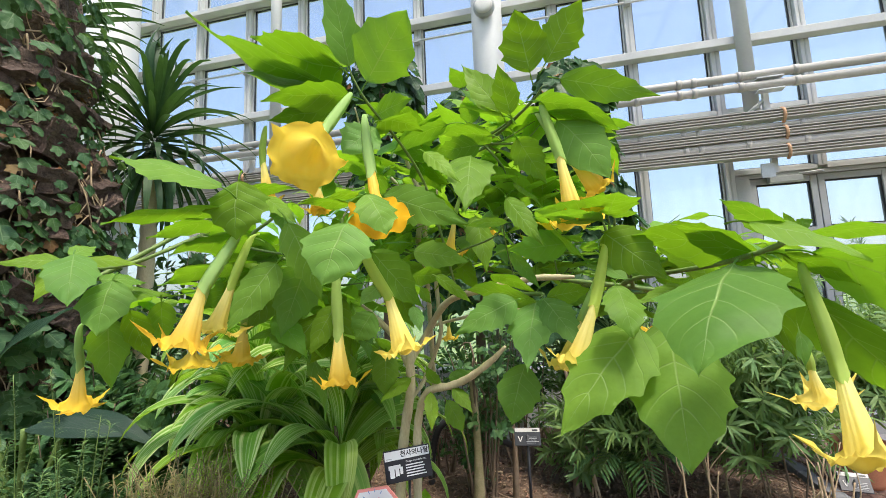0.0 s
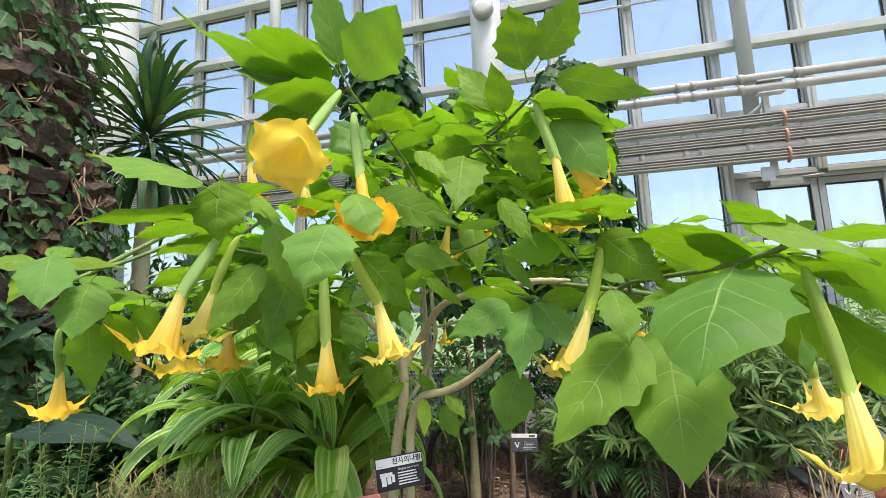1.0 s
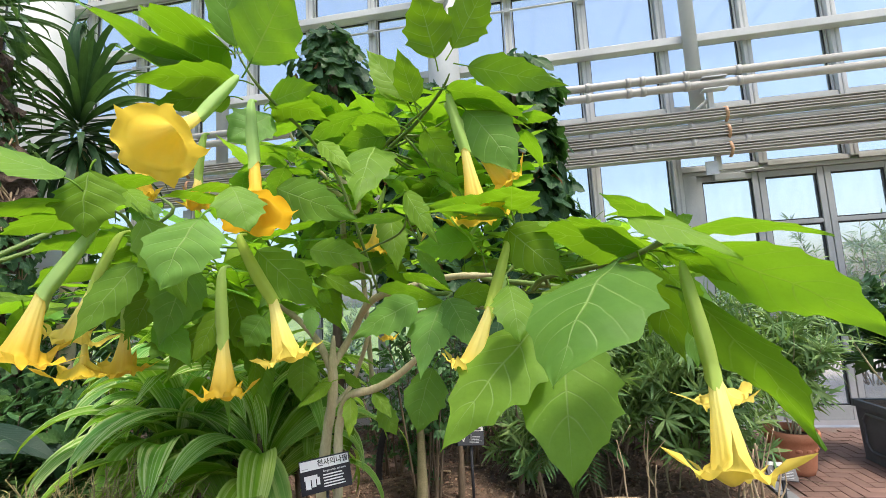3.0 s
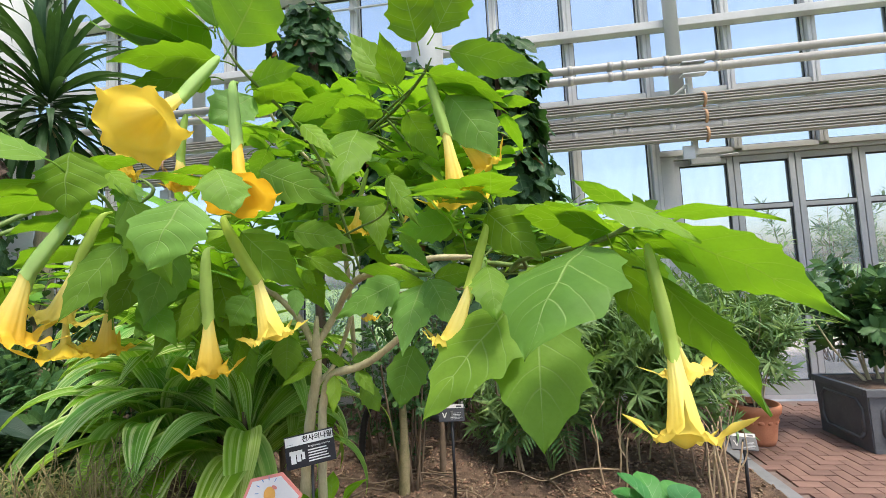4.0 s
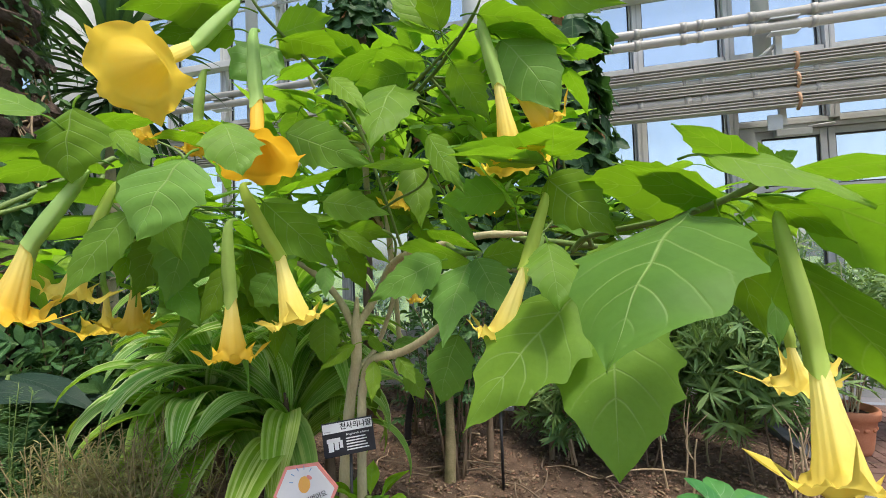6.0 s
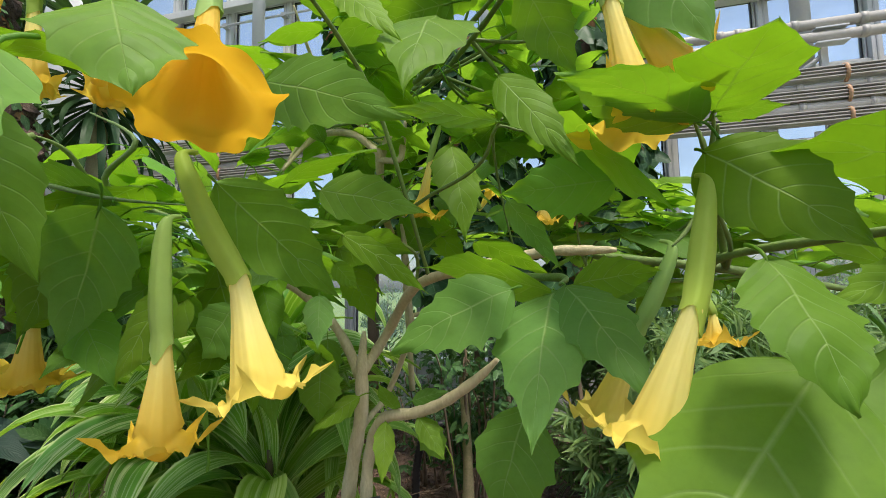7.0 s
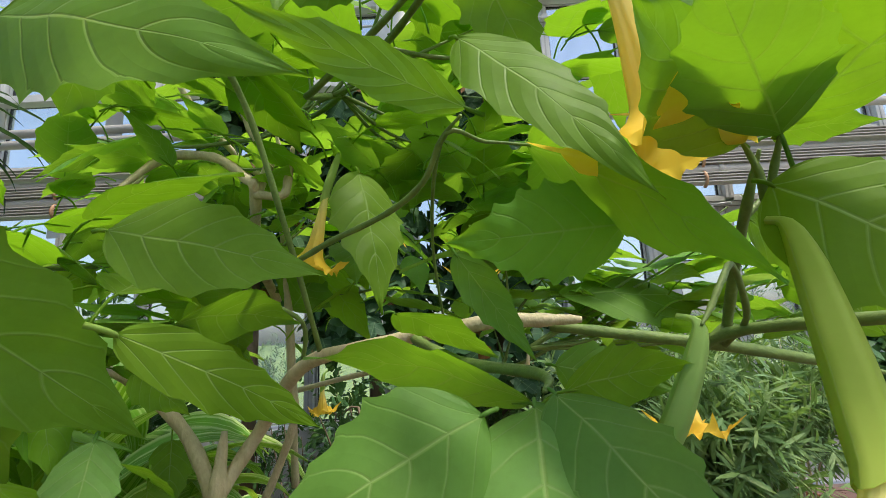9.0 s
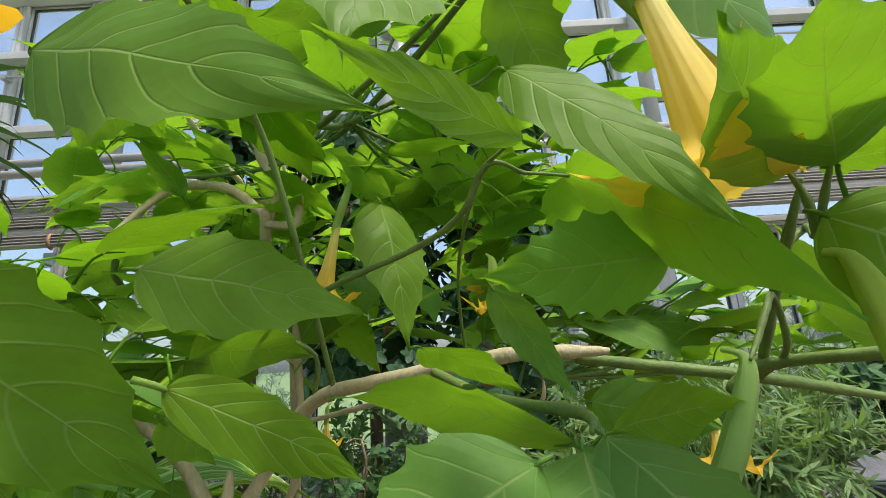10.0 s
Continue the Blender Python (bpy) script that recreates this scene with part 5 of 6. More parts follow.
limb((-0.392, 1.425, -0.02, 0.0195), (-0.392, 1.430, 0.40, 0.0190), (-0.388, 1.430, 0.690, 0.0180), (-0.378, 1.428, 0.820, 0.0170), (-0.334, 1.400, 0.905, 0.0165), (-0.250, 1.385, 0.928, 0.0155), (-0.184, 1.362, 0.958, 0.0145), (-0.110, 1.345, 1.010, 0.0130), (-0.062, 1.335, 1.055, 0.0125))
limb((-0.513, 2.145, 0.803, 0.0150), (-0.502, 2.068, 1.094, 0.0140), (-0.477, 1.939, 1.424, 0.0130), (-0.444, 1.820, 1.676, 0.0110), (-0.450, 1.754, 1.807, 0.0100))
limb((-0.443, 1.827, 1.600, 0.0110), (-0.544, 1.741, 1.689, 0.0100), (-0.660, 1.658, 1.701, 0.0090), (-0.739, 1.599, 1.564, 0.0080))
limb((-0.458, 1.889, 1.456, 0.0100), (-0.474, 1.814, 1.657, 0.0090), (-0.525, 1.744, 1.707, 0.0080), (-0.612, 1.606, 1.836, 0.0070), (-0.604, 1.440, 1.963, 0.0060))
limb((-0.298, 1.283, 1.317, 0.0040), (-0.176, 1.143, 1.330, 0.0034), (-0.118, 1.068, 1.334, 0.0030), (-0.057, 1.013, 1.343, 0.0027), (-0.024, 0.975, 1.355, 0.0025), (-0.009, 0.953, 1.378, 0.0022), (0.005, 0.923, 1.381, 0.0018))
limb((-0.009, 0.953, 1.376, 0.0018), (0.024, 0.957, 1.377, 0.0015), (0.058, 0.971, 1.379, 0.0012))
limb((-0.095, 1.293, 1.699, 0.0060), (-0.018, 1.158, 1.681, 0.0050), (0.069, 1.022, 1.688, 0.0040), (0.099, 0.975, 1.704, 0.0035))
limb((-0.258, 1.172, 1.546, 0.0045), (-0.283, 1.051, 1.623, 0.0040), (-0.316, 0.879, 1.682, 0.0035), (-0.340, 0.834, 1.744, 0.0030))
limb((-0.205, 1.324, 1.657, 0.0060), (-0.072, 1.197, 1.678, 0.0050), (0.029, 1.066, 1.676, 0.0040))
limb((0.120, 1.235, 1.246, 0.0070), (0.200, 1.200, 1.232, 0.0070), (0.295, 1.166, 1.215, 0.0070), (0.396, 1.181, 1.195, 0.0062), (0.499, 1.196, 1.173, 0.0050))
limb((-0.060, 1.280, 1.240, 0.0070), (0.000, 1.160, 1.212, 0.0064), (0.064, 1.044, 1.205, 0.0056), (0.060, 1.005, 1.196, 0.0045))
limb((0.250, 1.058, 1.290, 0.0032), (0.225, 1.036, 1.276, 0.0030), (0.207, 1.027, 1.254, 0.0028), (0.191, 1.017, 1.239, 0.0026))
limb((0.295, 1.166, 1.215, 0.0055), (0.259, 1.069, 1.291, 0.0050), (0.241, 1.008, 1.342, 0.0042), (0.238, 0.983, 1.371, 0.0030))
limb((0.285, 1.105, 1.233, 0.0060), (0.393, 0.866, 1.243, 0.0050), (0.423, 0.698, 1.254, 0.0045), (0.447, 0.691, 1.268, 0.0040))
limb((-0.818, 1.127, 1.411, 0.0060), (-0.713, 1.095, 1.484, 0.0050), (-0.845, 1.106, 1.560, 0.0035))
limb((-0.774, 1.655, 1.436, 0.0070), (-0.798, 1.342, 1.387, 0.0065), (-0.856, 1.172, 1.387, 0.0060), (-0.840, 1.065, 1.465, 0.0050), (-0.845, 1.010, 1.480, 0.0040))
limb((0.028, 1.905, 1.158, 0.0080), (0.126, 1.591, 1.158, 0.0060), (0.143, 1.556, 1.207, 0.0050))
limb((-0.934, 0.717, 1.274, 0.0060), (-0.837, 0.622, 1.303, 0.0050))
limb((-0.847, 0.948, 1.403, 0.0060), (-0.901, 0.792, 1.316, 0.0050), (-0.881, 0.665, 1.292, 0.0040))
limb((-0.450, 1.800, 1.350, 0.0110), (-0.400, 1.560, 1.420, 0.0105), (-0.349, 1.420, 1.512, 0.0100), (-0.363, 1.410, 1.535, 0.0090), (-0.416, 1.399, 1.573, 0.0085), (-0.506, 1.391, 1.570, 0.0080), (-0.556, 1.334, 1.476, 0.0078))
limb((-0.349, 1.425, 1.510, 0.0100), (-0.334, 1.450, 1.591, 0.0095), (-0.364, 1.450, 1.629, 0.0095), (-0.392, 1.450, 1.698, 0.0090), (-0.415, 1.450, 1.763, 0.0085))
limb((-0.349, 1.420, 1.508, 0.0085), (-0.299, 1.420, 1.503, 0.0080), (-0.289, 1.420, 1.536, 0.0080), (-0.285, 1.430, 1.600, 0.0078))
limb((-0.420, 1.640, 0.900, 0.0085), (-0.337, 1.600, 1.071, 0.0085), (-0.338, 1.600, 1.165, 0.0085), (-0.349, 1.600, 1.313, 0.0082), (-0.359, 1.600, 1.377, 0.0080))
limb((0.222, 0.965, 1.322, 0.0034), (0.212, 0.954, 1.345, 0.0030), (0.206, 0.957, 1.368, 0.0026))
limb((0.222, 0.965, 1.322, 0.0032), (0.221, 0.948, 1.348, 0.0028), (0.217, 0.931, 1.367, 0.0024))
# leaves: base, tip, width, upper side, arch, fold
leaf((-0.406, 0.851, 1.729), (-0.780, 0.801, 1.962), 0.186, (0.515, 0.115, 0.849), -0.05, -0.1)
leaf((-0.359, 0.838, 1.752), (-0.642, 0.873, 1.911), 0.170, (0.489, 0.357, 0.796), -0.04, -0.1)
leaf((-0.421, 0.878, 1.735), (-0.726, 0.911, 1.865), 0.137, (0.392, -0.028, 0.920), -0.05, -0.1)
leaf((-0.348, 0.850, 1.687), (-0.506, 0.735, 1.647), 0.104, (-0.342, 0.152, 0.927), 0.06, -0.15)
leaf((-0.408, 0.909, 1.685), (-0.583, 0.869, 1.667), 0.094, (-0.166, 0.331, 0.929), 0.05, -0.1)
leaf((-0.339, 0.832, 1.754), (-0.364, 0.774, 1.973), 0.079, (0.371, -0.908, -0.196), 0.03, 0.1)
leaf((-0.355, 0.837, 1.768), (-0.536, 0.900, 1.898), 0.095, (0.586, 0.006, 0.810), 0.02, 0.1)
leaf((-0.276, 0.785, 1.680), (-0.160, 0.725, 1.787), 0.132, (-0.210, 0.737, 0.643), 0.03, 0.1)
leaf((-0.313, 0.914, 1.659), (-0.250, 1.040, 1.758), 0.089, (-0.893, 0.099, 0.440), 0.03, -0.1)
leaf((-0.289, 0.892, 1.636), (-0.228, 1.058, 1.666), 0.093, (-0.362, -0.036, 0.931), 0.08, -0.2)
leaf((-0.308, 0.919, 1.631), (-0.362, 0.836, 1.544), 0.100, (0.559, -0.743, 0.368), 0.06, 0.05)
leaf((0.073, 0.945, 1.728), (0.049, 0.889, 1.858), 0.110, (-0.006, 0.921, 0.390), 0.03, 0.08)
leaf((0.111, 0.960, 1.754), (0.201, 0.923, 1.875), 0.095, (-0.097, 0.929, 0.358), 0.03, 0.08)
leaf((0.142, 0.973, 1.715), (0.361, 0.974, 1.638), 0.079, (0.147, 0.892, 0.428), 0.07, -0.05)
leaf((0.021, 0.946, 1.632), (0.003, 0.876, 1.725), 0.064, (-0.104, 0.806, 0.582), 0.02, 0.1)
leaf((-0.004, 0.958, 1.647), (-0.096, 0.968, 1.791), 0.081, (0.212, -0.957, 0.198), 0.03, 0.1)
leaf((-0.001, 1.008, 1.670), (-0.121, 1.068, 1.776), 0.045, (-0.188, -0.931, 0.313), 0.03, 0.1)
leaf((0.090, 0.968, 1.663), (0.267, 0.981, 1.575), 0.103, (0.424, 0.184, 0.887), 0.09, -0.1)
leaf((0.101, 0.994, 1.645), (0.272, 1.005, 1.562), 0.099, (0.436, -0.017, 0.900), 0.08, -0.1)
leaf((0.129, 0.994, 1.621), (0.235, 0.970, 1.455), 0.123, (0.101, -0.974, 0.204), 0.1, -0.1)
leaf((0.010, 0.963, 1.635), (-0.125, 0.976, 1.684), 0.046, (0.340, -0.066, 0.938), 0.04, 0.0)
leaf((-0.032, 1.009, 1.609), (-0.184, 1.070, 1.652), 0.088, (0.375, 0.312, 0.873), 0.05, -0.1)
leaf((-0.067, 1.004, 1.585), (-0.204, 1.024, 1.583), 0.072, (0.079, 0.629, 0.773), 0.06, -0.1)
leaf((0.030, 1.005, 1.592), (0.096, 1.058, 1.479), 0.078, (-0.074, 0.920, 0.384), 0.06, -0.1)
leaf((-0.498, 0.614, 1.420), (-0.678, 0.542, 1.477), 0.105, (0.417, -0.392, 0.820), 0.05, -0.15)
leaf((-0.523, 0.664, 1.389), (-0.722, 0.569, 1.359), 0.108, (-0.146, -0.007, 0.989), 0.05, -0.15)
leaf((-0.544, 0.732, 1.382), (-0.773, 0.713, 1.356), 0.120, (-0.113, 0.013, 0.994), 0.05, -0.15)
leaf((-0.565, 0.794, 1.353), (-0.769, 0.770, 1.326), 0.108, (-0.156, 0.220, 0.963), 0.05, -0.15)
leaf((-0.603, 0.864, 1.305), (-0.874, 0.857, 1.267), 0.142, (-0.143, 0.169, 0.975), 0.05, -0.15)
leaf((-0.492, 0.653, 1.443), (-0.491, 0.649, 1.325), 0.118, (0.254, -0.967, 0.033), 0.08, -0.18)
leaf((-0.506, 0.683, 1.428), (-0.444, 0.778, 1.452), 0.060, (-0.357, -0.006, 0.934), 0.05, -0.1)
leaf((-0.464, 0.695, 1.416), (-0.362, 0.657, 1.342), 0.037, (0.205, -0.722, 0.661), 0.06, -0.1)
leaf((-0.438, 0.713, 1.400), (-0.398, 0.671, 1.329), 0.050, (0.538, -0.555, 0.634), 0.06, -0.1)
leaf((-0.240, 0.605, 1.330), (-0.258, 0.553, 1.222), 0.118, (0.192, -0.900, 0.391), 0.08, -0.12)
leaf((-0.382, 0.651, 1.350), (-0.340, 0.703, 1.199), 0.075, (0.840, -0.540, 0.045), 0.06, -0.1)
leaf((-0.438, 0.699, 1.281), (-0.512, 0.649, 1.146), 0.074, (0.275, -0.940, 0.200), 0.05, -0.12)
leaf((-0.228, 0.660, 1.392), (-0.182, 0.640, 1.309), 0.078, (0.607, -0.692, 0.391), 0.1, -0.15, None, 0.006)
leaf((-0.270, 0.721, 1.409), (-0.314, 0.661, 1.393), 0.040, (-0.328, -0.012, 0.945), 0.05, -0.1)
leaf((-0.292, 0.726, 1.393), (-0.398, 0.692, 1.395), 0.064, (-0.019, 0.106, 0.994), 0.05, -0.1, None, 0.006)
leaf((-0.177, 0.881, 1.540), (-0.091, 0.862, 1.452), 0.041, (0.180, -0.912, 0.369), 0.06, -0.1)
leaf((0.202, 0.915, 1.352), (0.063, 0.758, 1.341), 0.065, (-0.098, 0.021, 0.995), 0.05, 0.05)
leaf((0.193, 0.950, 1.380), (0.207, 0.886, 1.410), 0.040, (0.372, 0.464, 0.804), 0.03, 0.1)
leaf((-0.411, 0.894, 1.195), (-0.468, 0.876, 1.082), 0.066, (0.059, -0.990, 0.128), 0.05, -0.12)
leaf((-0.318, 0.898, 1.177), (-0.362, 0.897, 1.113), 0.078, (-0.079, -0.994, 0.075), 0.05, -0.12)
leaf((-0.448, 0.830, 1.293), (-0.532, 0.855, 1.122), 0.109, (-0.434, 0.836, 0.335), 0.05, -0.12)
leaf((-0.523, 0.838, 1.260), (-0.641, 0.879, 1.135), 0.078, (-0.268, 0.811, 0.520), 0.05, -0.12)
leaf((0.013, 1.049, 1.038), (-0.026, 1.028, 0.899), 0.114, (-0.353, -0.907, 0.231), 0.06, -0.1)
leaf((0.076, 1.010, 1.195), (0.185, 1.014, 1.210), 0.057, (-0.087, 0.886, 0.455), 0.05, -0.1)
leaf((0.054, 1.038, 1.183), (-0.150, 1.087, 1.226), 0.111, (0.291, 0.469, 0.834), 0.06, -0.1)
leaf((0.205, 0.811, 1.211), (0.218, 0.744, 1.117), 0.072, (0.153, -0.798, 0.584), 0.06, -0.14)
leaf((0.242, 0.831, 1.131), (0.083, 0.735, 0.955), 0.146, (-0.235, -0.748, 0.621), 0.05, -0.12)
leaf((0.293, 0.841, 1.145), (0.280, 0.726, 0.908), 0.166, (-0.096, -0.893, 0.439), 0.06, -0.14)
leaf((0.366, 0.701, 1.233), (0.252, 0.528, 1.087), 0.169, (-0.319, -0.483, 0.816), 0.08, -0.14)
leaf((0.500, 0.860, 1.212), (0.507, 0.843, 1.051), 0.086, (0.027, -0.994, 0.106), 0.05, -0.14)
leaf((0.332, 0.862, 1.204), (0.232, 0.802, 1.173), 0.034, (0.264, -0.747, 0.611), 0.04, -0.1)
leaf((0.440, 0.800, 1.238), (0.298, 0.796, 1.319), 0.091, (0.381, 0.297, 0.876), 0.05, -0.1)
leaf((0.426, 0.775, 1.250), (0.242, 0.936, 1.318), 0.112, (0.286, 0.585, 0.759), 0.05, -0.1)
leaf((0.433, 0.698, 1.275), (0.343, 0.662, 1.328), 0.058, (0.379, 0.319, 0.868), 0.05, -0.1)
leaf((0.380, 0.670, 1.291), (0.491, 0.609, 1.219), 0.076, (0.195, -0.584, 0.788), 0.06, -0.1)
leaf((0.448, 0.690, 1.279), (0.429, 0.676, 1.304), 0.014, (0.042, 0.853, 0.520), 0.02, 0.1)
leaf((0.447, 0.690, 1.277), (0.464, 0.672, 1.289), 0.021, (-0.761, -0.646, 0.060), 0.02, 0.1)
leaf((0.459, 0.702, 1.272), (0.655, 0.711, 1.250), 0.069, (0.100, 0.155, 0.983), 0.06, -0.05)
leaf((0.463, 0.684, 1.241), (0.661, 0.618, 1.114), 0.127, (0.584, 0.437, 0.684), 0.05, -0.06)
leaf((0.428, 0.689, 1.241), (0.499, 0.652, 1.190), 0.049, (0.656, 0.267, 0.706), 0.05, -0.06)
leaf((0.458, 0.707, 1.179), (0.613, 0.720, 0.966), 0.137, (0.770, 0.269, 0.578), 0.04, -0.1)
leaf((0.410, 0.738, 1.227), (0.477, 0.797, 1.070), 0.062, (0.100, 0.917, 0.385), 0.05, -0.1)
leaf((0.437, 0.763, 1.208), (0.427, 0.808, 1.112), 0.031, (0.300, 0.878, 0.373), 0.05, -0.1)
leaf((0.447, 0.764, 1.222), (0.528, 0.820, 1.146), 0.049, (-0.138, 0.861, 0.489), 0.05, -0.1)
leaf((-0.825, 0.602, 1.314), (-0.752, 0.542, 1.207), 0.086, (0.574, -0.479, 0.664), 0.09, -0.15)
leaf((-0.765, 0.635, 1.261), (-0.744, 0.593, 1.153), 0.095, (0.445, -0.802, 0.398), 0.08, -0.15)
leaf((-0.897, 0.738, 1.186), (-0.970, 0.819, 1.011), 0.089, (-0.707, 0.484, 0.515), 0.06, -0.12)
leaf((-0.863, 0.624, 1.316), (-0.880, 0.689, 1.344), 0.038, (0.617, -0.182, 0.766), 0.05, -0.1)
leaf((-0.853, 0.628, 1.308), (-0.777, 0.720, 1.296), 0.062, (0.414, -0.233, 0.880), 0.05, -0.1)
leaf((-0.858, 0.607, 1.302), (-0.920, 0.531, 1.294), 0.051, (0.473, -0.472, 0.744), 0.05, -0.1)
leaf((-0.879, 0.700, 1.270), (-0.863, 0.807, 1.268), 0.057, (0.624, -0.079, 0.778), 0.05, -0.1)
leaf((-0.907, 0.748, 1.249), (-0.846, 0.868, 1.235), 0.071, (0.474, -0.147, 0.868), 0.05, -0.1)
leaf((-0.864, 0.616, 1.298), (-0.856, 0.557, 1.221), 0.052, (0.610, -0.593, 0.525), 0.05, -0.1)
leaf((-0.848, 0.748, 1.203), (-0.872, 0.833, 1.077), 0.061, (-0.784, 0.435, 0.442), 0.05, -0.1)
leaf((-0.836, 0.821, 1.221), (-0.882, 0.878, 1.105), 0.062, (-0.658, 0.540, 0.525), 0.05, -0.1)
leaf((0.325, 1.136, 1.352), (0.569, 1.309, 1.284), 0.051, (-0.364, 0.738, 0.568), 0.05, -0.08)
leaf((0.503, 1.195, 1.216), (0.303, 1.108, 1.372), 0.060, (0.037, 0.851, 0.523), 0.04, -0.05)
leaf((0.200, 1.503, 1.304), (0.531, 1.539, 1.269), 0.174, (0.147, -0.530, 0.835), 0.05, -0.1)
leaf((-0.366, 1.667, 1.315), (-0.285, 1.628, 1.404), 0.127, (-0.052, 0.895, 0.444), 0.05, -0.1)
leaf((-0.600, 1.632, 1.055), (-0.581, 1.600, 0.902), 0.079, (0.498, -0.834, 0.238), 0.05, -0.1)
leaf((-0.598, 1.860, 0.842), (-0.733, 1.839, 0.702), 0.142, (-0.141, -0.950, 0.279), 0.05, -0.1)
leaf((-0.555, 1.880, 0.756), (-0.544, 1.902, 0.557), 0.075, (0.421, -0.904, -0.076), 0.05, -0.1)
leaf((-0.376, 1.818, 0.792), (-0.312, 1.848, 0.658), 0.095, (0.737, -0.642, 0.211), 0.05, -0.1)
leaf((0.451, 1.257, 1.287), (0.538, 1.279, 1.299), 0.077, (0.162, -0.898, 0.410), 0.05, -0.1)
leaf((-0.639, 1.052, 1.381), (-0.914, 1.062, 1.294), 0.151, (-0.293, 0.151, 0.944), 0.05, -0.1)
leaf((-0.641, 1.015, 1.330), (-0.863, 0.991, 1.414), 0.124, (0.180, 0.717, 0.674), 0.05, -0.1)
leaf((-0.709, 1.112, 1.323), (-0.821, 1.101, 1.142), 0.094, (-0.636, 0.688, 0.349), 0.05, -0.1)
leaf((-0.711, 0.957, 1.311), (-0.726, 0.916, 1.155), 0.078, (0.856, -0.515, 0.054), 0.05, -0.1)
leaf((-0.811, 1.140, 1.297), (-1.027, 1.146, 1.198), 0.106, (-0.216, 0.828, 0.517), 0.05, -0.1)
leaf((-0.336, 1.027, 1.543), (-0.399, 1.073, 1.481), 0.064, (-0.352, 0.535, 0.768), 0.05, -0.1)
leaf((-0.463, 1.354, 1.040), (-0.480, 1.374, 0.895), 0.095, (0.492, -0.854, -0.170), 0.05, -0.1)
leaf((-0.644, 1.373, 1.114), (-0.618, 1.413, 0.861), 0.093, (0.648, -0.760, -0.054), 0.05, -0.1)
leaf((-0.554, 1.131, 1.243), (-0.496, 1.148, 1.035), 0.095, (0.671, -0.731, 0.126), 0.05, -0.1)
leaf((-0.084, 0.978, 1.551), (-0.074, 0.816, 1.370), 0.116, (0.164, -0.732, 0.661), 0.08, -0.15, None, 0.010)
leaf((-0.285, 0.900, 1.452), (-0.060, 0.816, 1.346), 0.090, (-0.254, -0.954, 0.160), 0.05, -0.12, None, 0.010)
leaf((0.006, 0.872, 1.358), (-0.070, 0.758, 1.336), 0.023, (-0.765, 0.413, 0.495), 0.05, -0.05, None, 0.010)
leaf((0.004, 0.895, 1.417), (0.082, 0.831, 1.291), 0.046, (-0.186, -0.916, 0.355), 0.05, -0.12, None, 0.010)
leaf((-0.223, 0.926, 1.316), (-0.090, 0.954, 1.284), 0.068, (0.225, -0.930, 0.289), 0.06, -0.05, None, 0.010)
# next two take the lighter green to look lit from above
leaf((0.131, 0.991, 1.319), (-0.013, 1.009, 1.313), 0.078, (-0.111, -0.978, -0.175), 0.03, -0.06, YOUNG_LIT, 0.010)
leaf((0.061, 0.992, 1.389), (0.164, 0.884, 1.258), 0.103, (0.798, 0.029, 0.603), 0.04, -0.06, YOUNG_LIT, 0.010)
leaf((0.208, 0.940, 1.329), (0.315, 0.872, 1.215), 0.098, (-0.35, -0.9, 0.25), 0.05, -0.08, None, 0.010)
leaf((0.206, 0.957, 1.368), (0.062, 0.794, 1.362), 0.070, (-0.471, 0.387, 0.793), 0.05, -0.05, None, 0.010)
leaf((0.217, 0.931, 1.367), (0.222, 0.800, 1.386), 0.108, (0.05, 0.15, 0.98), 0.02, 0.05, None, 0.010)
leaf((0.227, 0.954, 1.370), (0.282, 0.927, 1.365), 0.032, (0.255, 0.329, 0.909), 0.04, -0.05, None, 0.010)
leaf((-0.106, 1.144, 1.432), (-0.075, 1.101, 1.264), 0.081, (0.511, -0.806, 0.300), 0.04, -0.12, None, 0.010)
leaf((0.009, 0.943, 1.192), (-0.129, 0.917, 1.119), 0.092, (-0.112, -0.851, 0.512), 0.06, -0.1, None, 0.010)
leaf((0.051, 1.001, 1.187), (0.030, 0.848, 1.047), 0.112, (-0.090, -0.664, 0.742), 0.07, -0.14, None, 0.010)
leaf((0.066, 0.999, 1.195), (0.140, 0.873, 1.084), 0.080, (-0.080, -0.680, 0.729), 0.06, -0.12, None, 0.010)
leaf((-0.286, 0.824, 1.308), (-0.213, 0.966, 1.181), 0.088, (-0.750, 0.612, 0.253), 0.05, -0.1, None, 0.010)
leaf((-0.215, 0.950, 1.227), (-0.204, 0.999, 1.191), 0.028, (-0.747, 0.493, 0.446), 0.04, -0.1, None, 0.010)
leaf((-0.149, 0.842, 1.248), (-0.092, 0.949, 1.187), 0.032, (0.899, -0.432, 0.076), 0.05, -0.1, None, 0.010)
leaf((-0.067, 1.123, 1.267), (0.047, 1.201, 1.211), 0.077, (0.189, 0.373, 0.908), 0.04, -0.1, None, 0.010)
leaf((-0.002, 1.016, 1.307), (0.065, 1.045, 1.213), 0.035, (-0.057, 0.965, 0.256), 0.04, -0.1, None, 0.010)
leaf((0.092, 1.105, 1.207), (0.188, 1.058, 1.184), 0.057, (-0.375, -0.893, 0.249), 0.06, -0.1, None, 0.010)
leaf((-0.234, 0.947, 1.187), (-0.201, 0.886, 1.127), 0.036, (0.388, -0.529, 0.755), 0.04, -0.1, None, 0.010)
leaf((-0.322, 1.385, 0.905), (-0.302, 1.315, 0.800), 0.048, (0.5, -0.85, 0.2), 0.05, -0.1)
